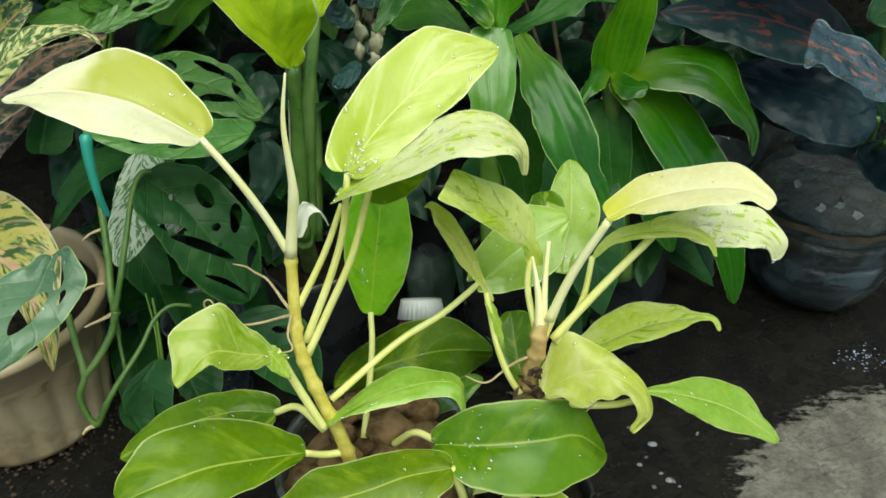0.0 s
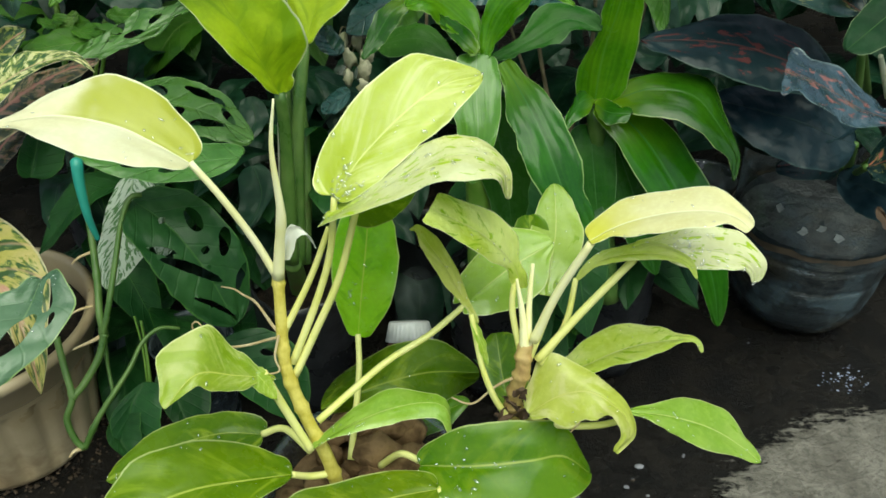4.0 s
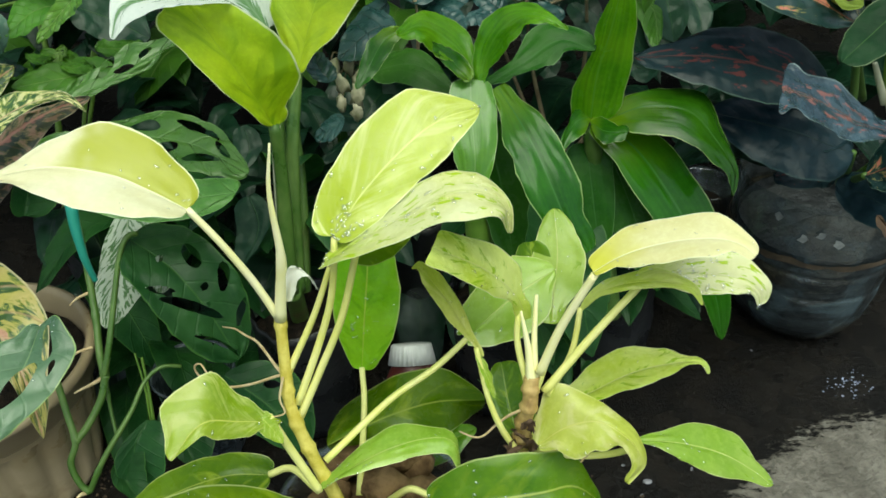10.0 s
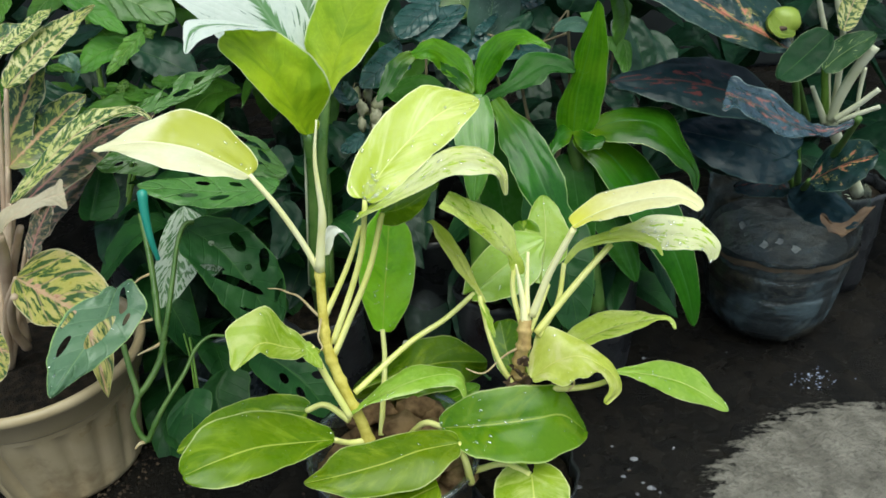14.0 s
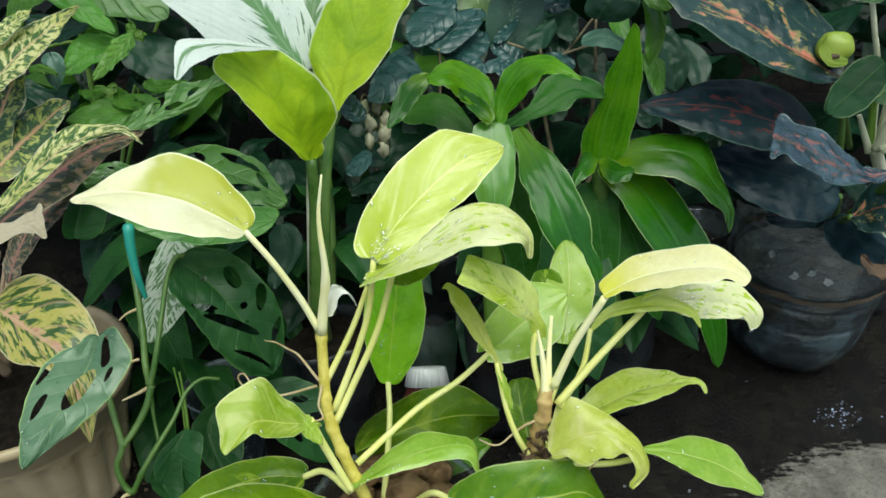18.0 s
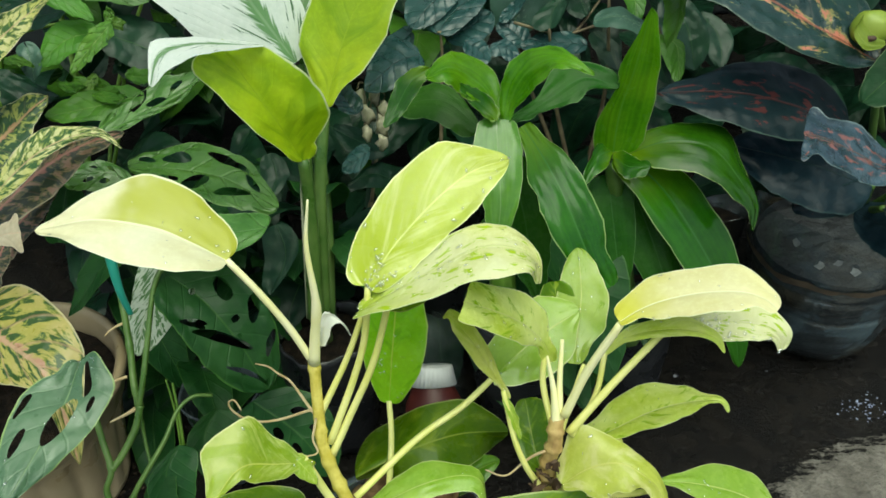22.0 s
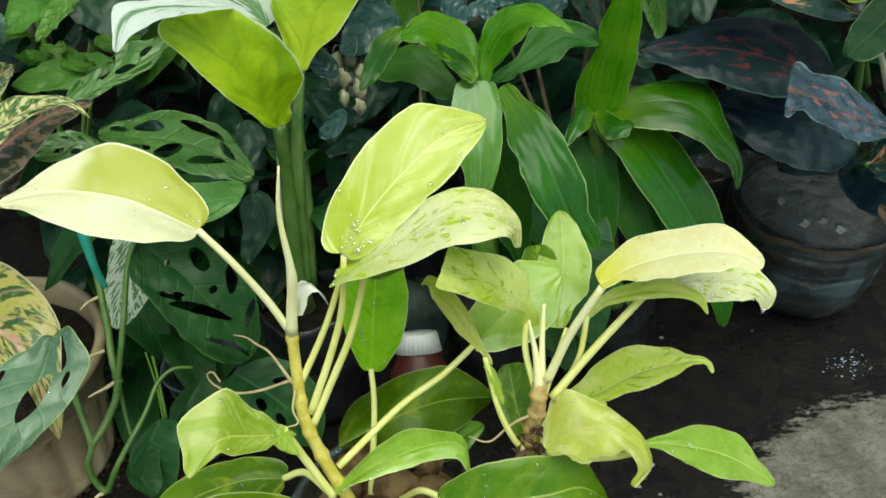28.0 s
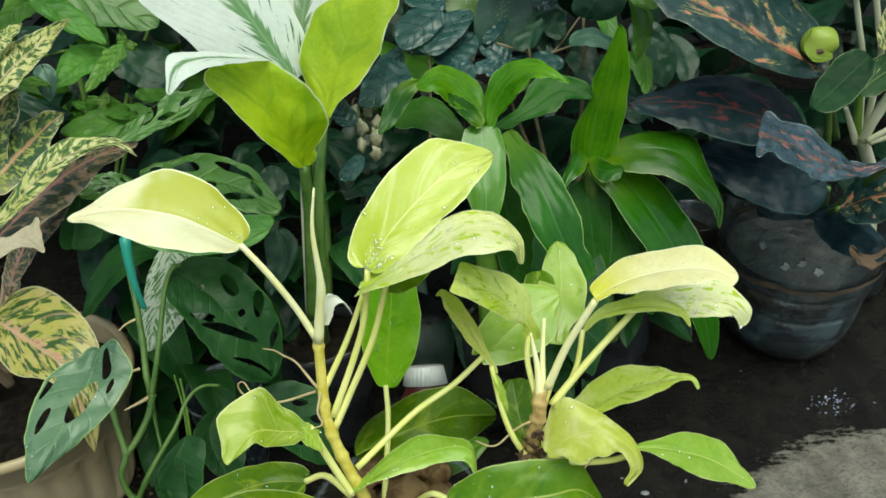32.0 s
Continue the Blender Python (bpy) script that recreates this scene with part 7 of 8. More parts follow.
leaf(shrub, DARK, [(0.1939, 0.7802, 0.3072), (0.2102, 0.7635, 0.3000), (0.2268, 0.7539, 0.3036)], [(0.50, -0.0016, -0.0138, -0.0099)], [(0.50, 0.0075, 0.0048, 0.0093)], 0.42, 0.60, n=16, m=5, wave=0.002)
leaf(shrub, SYN, [(0.1805, 0.8411, 0.4001), (0.1867, 0.8170, 0.3816), (0.1850, 0.7935, 0.3640)], [(0.50, -0.0122, -0.0066, -0.0003)], [(0.50, 0.0112, -0.0002, 0.0001)], 0.42, 0.60, n=16, m=5, wave=0.002)
tube(shrub, TWIG, [(0.0902, 0.7373, 0.3877), (0.1013, 0.7668, 0.3050), (0.1296, 0.7568, 0.1803)], 0.0014, 0.0030, 'twig', sides=6)
tube(shrub, TWIG, [(0.1469, 0.7525, 0.4109), (0.1526, 0.7653, 0.3027), (0.1296, 0.7568, 0.1803)], 0.0014, 0.0030, 'twig', sides=6)
tube(shrub, TWIG, [(0.2158, 0.7996, 0.3915), (0.1976, 0.7912, 0.2875), (0.1330, 0.7567, 0.1801)], 0.0014, 0.0030, 'twig', sides=6)
tube(shrub, TWIG, [(0.0613, 0.7808, 0.3629), (0.0838, 0.7819, 0.2916), (0.1262, 0.7569, 0.1804)], 0.0014, 0.0030, 'twig', sides=6)

flowers = thing('flowering_plant', (-0.0886, 0.6958, 0.2332), 'plant with a cluster of small dried cream bracts', 'plant')
lump('bract', (-0.0864, 0.6824, 0.3550), 0.0070, BRACT, flowers, 2.3, (0.75, 0.6, 1.3), 2, 0.95)
tube(flowers, TWIG, [(-0.0886, 0.6905, 0.3601), (-0.0863, 0.7031, 0.3611), (-0.0749, 0.7117, 0.3487)], 0.0007, 0.0009, 'twig', sides=5, seg=6)
lump('bract', (-0.0796, 0.6725, 0.3436), 0.0078, BRACT, flowers, 4.6, (0.75, 0.6, 1.3), 2, 0.95)
tube(flowers, TWIG, [(-0.0817, 0.6806, 0.3487), (-0.0793, 0.6931, 0.3495), (-0.0749, 0.7117, 0.3487)], 0.0007, 0.0009, 'twig', sides=5, seg=6)
lump('bract', (-0.0813, 0.6599, 0.3317), 0.0062, BRACT, flowers, 6.9, (0.75, 0.6, 1.3), 2, 0.95)
tube(flowers, TWIG, [(-0.0835, 0.6679, 0.3366), (-0.0811, 0.6803, 0.3372), (-0.0749, 0.7117, 0.3487)], 0.0007, 0.0009, 'twig', sides=5, seg=6)
lump('bract', (-0.0649, 0.6794, 0.3431), 0.0070, BRACT, flowers, 9.2, (0.75, 0.6, 1.3), 2, 0.95)
tube(flowers, TWIG, [(-0.0670, 0.6875, 0.3482), (-0.0644, 0.7000, 0.3491), (-0.0749, 0.7117, 0.3487)], 0.0007, 0.0009, 'twig', sides=5, seg=6)
lump('bract', (-0.0666, 0.6683, 0.3335), 0.0078, BRACT, flowers, 11.5, (0.75, 0.6, 1.3), 2, 0.95)
tube(flowers, TWIG, [(-0.0687, 0.6763, 0.3385), (-0.0661, 0.6887, 0.3392), (-0.0749, 0.7117, 0.3487)], 0.0007, 0.0009, 'twig', sides=5, seg=6)
lump('bract', (-0.0682, 0.6572, 0.3240), 0.0062, BRACT, flowers, 13.8, (0.75, 0.6, 1.3), 2, 0.95)
tube(flowers, TWIG, [(-0.0703, 0.6652, 0.3289), (-0.0678, 0.6775, 0.3294), (-0.0749, 0.7117, 0.3487)], 0.0007, 0.0009, 'twig', sides=5, seg=6)
lump('bract', (-0.0738, 0.6911, 0.3520), 0.0070, BRACT, flowers, 16.1, (0.75, 0.6, 1.3), 2, 0.95)
tube(flowers, TWIG, [(-0.0760, 0.6993, 0.3571), (-0.0734, 0.7119, 0.3582), (-0.0749, 0.7117, 0.3487)], 0.0007, 0.0009, 'twig', sides=5, seg=6)
tube(flowers, TWIG, [(-0.0736, 0.7130, 0.3506), (-0.0747, 0.7100, 0.3096), (-0.0886, 0.6958, 0.2332)], 0.0016, 0.0020, 'twig', sides=6)
leaf(flowers, DARK, [(-0.0642, 0.6909, 0.2987), (-0.0929, 0.6862, 0.3098), (-0.1159, 0.6934, 0.3208)], [(0.50, -0.0018, -0.0171, -0.0068)], [(0.50, -0.0023, 0.0157, 0.0062)], 0.42, 0.60, n=16, m=5)
leaf(flowers, DARK, [(-0.0659, 0.6745, 0.2737), (-0.0827, 0.6690, 0.2836), (-0.1048, 0.6546, 0.2798)], [(0.50, -0.0034, -0.0148, -0.0062)], [(0.50, 0.0052, 0.0157, 0.0032)], 0.42, 0.60, n=16, m=5)
leaf(flowers, DARK, [(-0.1744, 0.6734, 0.3086), (-0.1680, 0.6518, 0.2938), (-0.1787, 0.6310, 0.2802)], [(0.50, -0.0148, -0.0011, -0.0018)], [(0.50, 0.0119, 0.0013, 0.0019)], 0.42, 0.60, n=16, m=5)
leaf(flowers, DARK, [(-0.1644, 0.6045, 0.2763), (-0.1558, 0.5808, 0.2584), (-0.1693, 0.5551, 0.2375)], [(0.50, -0.0196, -0.0008, -0.0024)], [(0.50, 0.0117, 0.0044, 0.0055)], 0.42, 0.60, n=16, m=5)

arrow = thing('arrowhead_plant', (-0.4203, 0.7596, 0.1482), 'arrowhead plant with light green leaves', 'plant')
leaf(arrow, PALE_SYN, [(-0.3826, 0.7900, 0.4586), (-0.3425, 0.8000, 0.4424), (-0.2885, 0.7900, 0.4157)], [(0.20, 0.0027, 0.0442, 0.0315), (0.50, 0.0146, 0.0471, 0.0333), (0.80, 0.0131, 0.0322, 0.0223)], [(0.20, -0.0009, -0.0200, -0.0136), (0.50, -0.0067, -0.0233, -0.0156), (0.80, -0.0075, -0.0193, -0.0128)], 0.40, 0.55, n=22, m=6, wave=0.003, lobe=0.1)
leaf(arrow, SYN, [(-0.3839, 0.7500, 0.4644), (-0.3592, 0.7500, 0.4416), (-0.3253, 0.7400, 0.4183)], [(0.50, 0.0058, 0.0120, 0.0075)], [(0.50, -0.0047, -0.0100, -0.0060)], 0.36, 0.70, n=22, m=6, wave=0.003, lobe=0.1)
leaf(arrow, SYN, [(-0.3831, 0.7600, 0.4623), (-0.4104, 0.7600, 0.4520), (-0.4283, 0.7400, 0.4326)], [(0.50, 0.0104, -0.0095, -0.0066)], [(0.50, -0.0114, 0.0104, 0.0073)], 0.36, 0.70, n=22, m=6, wave=0.003, lobe=0.1)
leaf(arrow, SYN, [(-0.3346, 0.7500, 0.4032), (-0.3585, 0.7400, 0.4010), (-0.3807, 0.7200, 0.3869)], [(0.50, 0.0104, -0.0129, -0.0085)], [(0.50, -0.0121, 0.0149, 0.0101)], 0.36, 0.60, n=22, m=6, wave=0.003, lobe=0.1)
leaf(arrow, LIGHT_SYN, [(-0.3000, 0.7100, 0.4255), (-0.3196, 0.7000, 0.4093), (-0.3365, 0.6830, 0.3929)], [(0.50, 0.0072, -0.0058, -0.0037)], [(0.50, -0.0082, 0.0065, 0.0042)], 0.40, 0.80, n=22, m=6, wave=0.003, lobe=0.05)
leaf(arrow, LIGHT_SYN, [(-0.3035, 0.7150, 0.4261), (-0.2902, 0.7100, 0.4244), (-0.2843, 0.7000, 0.4286)], [(0.50, 0.0002, 0.0053, 0.0032)], [(0.50, -0.0001, -0.0047, -0.0028)], 0.36, 0.70, n=22, m=6, wave=0.003, lobe=0.1)
leaf(arrow, LIGHT_SYN, [(-0.3035, 0.7150, 0.4261), (-0.3009, 0.7200, 0.4335), (-0.3019, 0.7200, 0.4382)], [(0.50, -0.0050, 0.0012, 0.0010)], [(0.50, 0.0045, -0.0010, -0.0009)], 0.36, 0.70, n=22, m=6, wave=0.003, lobe=0.1)
leaf(arrow, DARK, [(-0.3312, 0.7700, 0.3925), (-0.3002, 0.7750, 0.3745), (-0.2677, 0.7600, 0.3607)], [(0.40, 0.0073, 0.0246, 0.0167)], [(0.40, -0.0057, -0.0202, -0.0131)], 0.38, 0.55, n=22, m=6, wave=0.003, lobe=0.1)
leaf(arrow, DUSTY, [(-0.3907, 0.7300, 0.4006), (-0.3868, 0.7200, 0.3897), (-0.3865, 0.7130, 0.3728)], [(0.50, 0.0108, 0.0022, 0.0008)], [(0.50, -0.0107, -0.0022, -0.0007)], 0.40, 0.80, n=22, m=6, wave=0.003, lobe=0.15)
leaf(arrow, SYN, [(-0.4115, 0.7200, 0.3923), (-0.3942, 0.7150, 0.3935), (-0.3796, 0.7100, 0.3906)], [(0.50, -0.0003, 0.0054, 0.0032)], [(0.50, 0.0003, -0.0048, -0.0028)], 0.50, 0.80, n=22, m=6, wave=0.003, lobe=0)
leaf(arrow, SYN, [(-0.3549, 0.7200, 0.3691), (-0.3307, 0.7150, 0.3662), (-0.3062, 0.7000, 0.3656)], [(0.50, 0.0005, 0.0058, 0.0035)], [(0.50, -0.0004, -0.0058, -0.0034)], 0.36, 0.70, n=22, m=6, wave=0.003, lobe=0)
leaf(arrow, LIGHT_SYN, [(-0.3307, 0.7200, 0.3741), (-0.3375, 0.7100, 0.3677), (-0.3484, 0.7000, 0.3628)], [(0.50, 0.0040, -0.0040, -0.0026)], [(0.50, -0.0040, 0.0040, 0.0026)], 0.36, 0.70, n=22, m=6, wave=0.003, lobe=0)
leaf(arrow, SYN, [(-0.3700, 0.7200, 0.3674), (-0.3561, 0.7150, 0.3651), (-0.3356, 0.7000, 0.3722)], [(0.50, -0.0010, 0.0054, 0.0033)], [(0.50, 0.0009, -0.0048, -0.0029)], 0.36, 0.70, n=22, m=6, wave=0.003, lobe=0)
leaf(arrow, SYN, [(-0.3071, 0.7300, 0.3671), (-0.2861, 0.7250, 0.3676), (-0.2600, 0.7200, 0.3741)], [(0.50, -0.0018, 0.0071, 0.0045)], [(0.50, 0.0018, -0.0071, -0.0045)], 0.36, 0.70, n=22, m=6, wave=0.003, lobe=0.05)
leaf(arrow, SYN, [(-0.3315, 0.7000, 0.3657), (-0.3120, 0.6900, 0.3656), (-0.2927, 0.6800, 0.3706)], [(0.50, -0.0004, 0.0054, 0.0031)], [(0.50, 0.0004, -0.0054, -0.0031)], 0.36, 0.70, n=22, m=6, wave=0.003, lobe=0)
leaf(arrow, SYN, [(-0.2932, 0.7000, 0.3598), (-0.3315, 0.6900, 0.3566), (-0.3715, 0.6800, 0.3549)], [(0.40, 0.0045, -0.0129, -0.0075)], [(0.40, -0.0054, 0.0152, 0.0091)], 0.42, 0.60, n=22, m=6, wave=0.003, lobe=0.1)
leaf(arrow, DARK, [(-0.4354, 0.7500, 0.3643), (-0.4085, 0.7400, 0.3510), (-0.3736, 0.7200, 0.3546)], [(0.50, 0.0008, 0.0093, 0.0059)], [(0.50, -0.0009, -0.0116, -0.0072)], 0.36, 0.70, n=22, m=6, wave=0.003, lobe=0.1)
leaf(arrow, SYN, [(-0.4236, 0.7400, 0.4854), (-0.4395, 0.7350, 0.4653), (-0.4438, 0.7200, 0.4420)], [(0.50, 0.0101, -0.0027, -0.0022)], [(0.50, -0.0101, 0.0027, 0.0021)], 0.36, 0.70, n=22, m=6, wave=0.003, lobe=0.1)
leaf(arrow, DARK, [(-0.4287, 0.7900, 0.4153), (-0.3960, 0.7800, 0.4111), (-0.3603, 0.7700, 0.4192)], [(0.50, -0.0023, 0.0120, 0.0083)], [(0.50, 0.0025, -0.0132, -0.0090)], 0.36, 0.70, n=22, m=6, wave=0.003, lobe=0.1)
leaf(arrow, PALE_SYN, [(-0.4321, 0.8000, 0.4735), (-0.4538, 0.8200, 0.4866), (-0.4844, 0.8300, 0.4972)], [(0.50, -0.0061, -0.0155, -0.0106)], [(0.50, 0.0063, 0.0155, 0.0109)], 0.36, 0.70, n=22, m=6, wave=0.003, lobe=0.1)
leaf(arrow, SYN, [(-0.3675, 0.8300, 0.4748), (-0.3940, 0.8400, 0.4902), (-0.4327, 0.8500, 0.4955)], [(0.50, -0.0026, -0.0173, -0.0124)], [(0.50, 0.0028, 0.0173, 0.0127)], 0.36, 0.70, n=22, m=6, wave=0.003, lobe=0.1)
leaf(arrow, DARK, [(-0.3271, 0.7700, 0.3595), (-0.2988, 0.7700, 0.3479), (-0.2638, 0.7500, 0.3450)], [(0.50, 0.0023, 0.0103, 0.0069)], [(0.50, -0.0025, -0.0115, -0.0075)], 0.36, 0.70, n=22, m=6, wave=0.003, lobe=0.1)
leaf(arrow, SYN, [(-0.4223, 0.8000, 0.4671), (-0.3991, 0.8000, 0.4748), (-0.3760, 0.7900, 0.4714)], [(0.50, -0.0016, 0.0072, 0.0051)], [(0.50, 0.0019, -0.0084, -0.0058)], 0.36, 0.70, n=22, m=6, wave=0.003, lobe=0.1)
tube(arrow, GREEN_STALK, [(-0.3305, 0.8016, 0.3946), (-0.3501, 0.8040, 0.3072), (-0.4098, 0.7593, 0.1477)], 0.0020, 0.0026, 'petiole', sides=7)
tube(arrow, GREEN_STALK, [(-0.4239, 0.8947, 0.4272), (-0.4180, 0.8514, 0.2882), (-0.4249, 0.7760, 0.1368)], 0.0030, 0.0039, 'petiole', sides=7)
tube(arrow, GREEN_STALK, [(-0.4943, 0.9608, 0.4552), (-0.5017, 0.9075, 0.3738), (-0.5235, 0.8571, 0.2604)], 0.0050, 0.0065, 'petiole', sides=7)
tube(arrow, GREEN_STALK, [(-0.4649, 0.8533, 0.3641), (-0.4286, 0.8672, 0.3671), (-0.3852, 0.8743, 0.3596)], 0.0020, 0.0026, 'petiole', sides=7)
tube(arrow, GREEN_STALK, [(-0.3255, 0.8827, 0.3906), (-0.3759, 0.8539, 0.2921), (-0.4143, 0.7757, 0.1363)], 0.0020, 0.0026, 'petiole', sides=7)
GLINTS = (0.427, 0.596)
dome_at = (-0.0275, 0.6211, 0.1410)
cup_at = (0.3180, 0.8318, 0.1138)

# ---------------------------------------------------------------- ground
def ground_material():
    g = G("wet_concrete")
    o = g.obj()
    sep = g.n("ShaderNodeSeparateXYZ")
    g.put(sep.inputs[0], o)
    x, y = sep.outputs[0], sep.outputs[1]
    # the dry patch: a bay in the wet, with a ragged rim
    n1 = g.math('MULTIPLY', g.math('SUBTRACT', g.noise(g.stretch(o, 1.0, 2.6, 1.0), 34.0, 8.0, 0.78), 0.5), 0.22)
    n2 = g.math('MULTIPLY', g.math('SUBTRACT', g.noise(o, 6.0, 3.0), 0.5), 0.10)
    ex = g.math('DIVIDE', g.math('SUBTRACT', x, 0.44), 0.20)
    ey = g.math('DIVIDE', g.math('SUBTRACT', y, 0.40), 0.145)
    d = g.math('SQRT', g.math('ADD', g.math('MULTIPLY', ex, ex), g.math('MULTIPLY', ey, ey)))
    d = g.math('ADD', d, g.math('ADD', g.math('MULTIPLY', n1, 4.0), g.math('MULTIPLY', n2, 3.0)))
    dry = g.ramp(d, 1.04, 0.98)
    fine = g.noise(o, 180.0, 6.0, 0.7)
    mid = g.noise(o, 28.0, 6.0, 0.6)
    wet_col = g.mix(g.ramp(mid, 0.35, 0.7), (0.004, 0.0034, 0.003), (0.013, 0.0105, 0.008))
    dry_col = g.mix(g.ramp(mid, 0.3, 0.7), (0.15, 0.137, 0.115), (0.28, 0.26, 0.22))
    dry_col = g.mix(g.ramp(g.noise(o, 75.0, 5.0, 0.6, 1.0), 0.5, 0.68, 0.0, 0.55), dry_col, (0.11, 0.10, 0.085))
    dry_col = g.mix(g.ramp(fine, 0.50, 0.62, 0.0, 0.45), dry_col, (0.09, 0.082, 0.07))
    g.put(g.b.inputs["Base Color"], g.mix(dry, wet_col, dry_col))
    pool = g.ramp(g.noise(o, 14.0, 4.0), 0.42, 0.55)
    g.put(g.b.inputs["Roughness"], g.math('ADD', g.math('MULTIPLY', dry, 0.5), g.ramp(pool, 0.0, 1.0, 0.5, 0.22)))
    g.b.inputs["Specular IOR Level"].default_value = 0.22
    trowel = g.noise(g.stretch(o, 55.0, 80.0, 1.0), 1.0, 6.0, 0.65, 1.2)
    h = g.math('ADD', fine, g.math('MULTIPLY', g.math('MULTIPLY', trowel, dry), 2.4))
    g.put(g.b.inputs["Normal"], g.bump(h, 1.0, 0.0030))
    return g.m


def build_ground():
    verts, faces = [], []
    xs = [-4000, -60, -6, -1.5] + [-1.2 + 0.04 * i for i in range(61)] + [1.5, 6, 60, 4000]
    ys = [-4000, -60, -6, -1.0] + [-0.6 + 0.04 * i for i in range(51)] + [1.8, 6, 60, 4000]
    for y in ys:
        for x in xs:
            z = 0.0
            if abs(x) < 1.3 and -0.7 < y < 1.5:
                z = 0.003 * noise.noise(Vector((x * 5, y * 5, 0)))
            verts.append((x, y, z))
    w = len(xs)
    for j in range(len(ys) - 1):
        for i in range(w - 1):
            k = j * w + i
            faces.append((k, k + 1, k + 1 + w, k + w))
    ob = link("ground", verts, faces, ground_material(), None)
    return tagged(ob, "wet dark concrete ground with a pale dry patch", "ground", kind="structure")


build_ground()

# an added, unseen dark wall closes off the place behind the plants
WALL = plain_material("backdrop_wall", (0.007, 0.010, 0.011), (0.018, 0.025, 0.026), 6, 0.8, 0.8, 0.004, stain=(0.006, 0.012, 0.005))
bm = bmesh.new()
bmesh.ops.create_cube(bm, size=1.0)
for q in bm.verts:
    q.co = Vector((q.co.x * 6.0, 1.75 + q.co.y * 0.15, 0.62 + q.co.z * 1.24))
bmesh.ops.bevel(bm, geom=bm.edges[:], offset=0.01, segments=2, affect='EDGES')
tagged(part("unseen_backdrop", bm, WALL, None, smooth=False), "added dark wall, out of view, closing the place behind the plants", "wall", kind="structure")

# ---------------------------------------------------------------- cream pot
CREAM = plain_material("cream_plastic", (0.38, 0.295, 0.165), (0.49, 0.395, 0.245), 14, 0.36, 0.2, 0.0008, stain=(0.25, 0.18, 0.10), stain_at=0.55)
pot = thing("flower_pot", (-0.435, 0.548, 0.0), "cream fluted plastic flower pot with dirt stains", "flower pot")


def fluted(an, z):
    return 1.0 - 0.05 * (0.5 + 0.5 * math.cos(an * 18)) ** 3 if 0.014 < z < 0.108 else 1.0


lathe("pot_body", [(0.0, 0.002), (0.072, 0.002), (0.077, 0.005), (0.0785, 0.012), (0.079, 0.016), (0.085, 0.05), (0.0925, 0.09), (0.0955, 0.107), (0.096, 0.113), (0.096, 0.122)], CREAM, pot, 132, fluted)
lathe("rim", [(0.0955, 0.120), (0.101, 0.119), (0.1035, 0.122), (0.106, 0.142), (0.1115, 0.145), (0.1125, 0.150), (0.110, 0.155), (0.106, 0.155), (0.102, 0.150), (0.099, 0.13), (0.097, 0.11)], CREAM, pot, 96)


def heap(name, parent, radius, z, height, material, seed):
    """A disc of loose soil."""
    verts, faces = [], []
    rings, sides = 12, 40
    for i in range(rings + 1):
        for k in range(sides):
            an, r = 2 * math.pi * k / sides, radius * i / rings
            p = Vector((r * math.cos(an), r * math.sin(an), 0))
            verts.append((p.x, p.y, z + height * (1 - (i / rings) ** 2) + 0.006 * noise.noise(p * 70 + Vector((seed, 0, 0)))))
    for i in range(rings):
        for k in range(sides):
            a, b = i * sides + k, i * sides + (k + 1) % sides
            faces.append((a, b, b + sides, a + sides))
    return link(name, verts, faces, material, parent)


heap("soil", pot, 0.098, 0.128, 0.008, SOIL, 3)

# ---------------------------------------------------------------- cut bottle planter
def bottle_material():
    g = G("grimy_clear_sheen_plastic")
    o = g.obj()
    n = g.noise(g.stretch(o, 1.0, 1.0, 0.9), 24.0, 7.0, 0.74, 0.6)
    film = g.noise(g.stretch(o, 1.0, 1.0, 2.2), 9.0, 5.0)
    tr = g.n("ShaderNodeBsdfTransparent")
    tr.inputs[0].default_value = (0.74, 0.80, 0.82, 1)
    dirt = g.n("ShaderNodeBsdfDiffuse")
    # blue-grey patches stand for sky reflections on the plastic; brown ones are grime
    g.put(dirt.inputs[0], g.mix(g.ramp(film, 0.46, 0.60), (0.125, 0.18, 0.205), (0.10, 0.09, 0.06)))
    gl = g.n("ShaderNodeBsdfGlossy")
    gl.inputs[1].default_value = 0.16
    wrinkle = g.bump(g.noise(g.stretch(o, 1.0, 1.0, 1.2), 30.0, 5.0), 0.8, 0.006)
    g.put(gl.inputs["Normal"], wrinkle)
    lw = g.n("ShaderNodeLayerWeight")
    lw.inputs[0].default_value = 0.35
    m1 = g.n("ShaderNodeMixShader")
    g.put(m1.inputs[0], g.ramp(lw.outputs["Facing"], 0.0, 1.0, 0.14, 0.65))
    g.t.links.new(tr.outputs[0], m1.inputs[1])
    g.t.links.new(gl.outputs[0], m1.inputs[2])
    m2 = g.n("ShaderNodeMixShader")
    g.put(m2.inputs[0], g.ramp(n, 0.46, 0.62, 0.07, 0.5))
    g.t.links.new(m1.outputs[0], m2.inputs[1])
    g.t.links.new(dirt.outputs[0], m2.inputs[2])
    g.t.links.new(m2.outputs[0], g.o.inputs[0])
    return g.m


CLEAR = bottle_material()


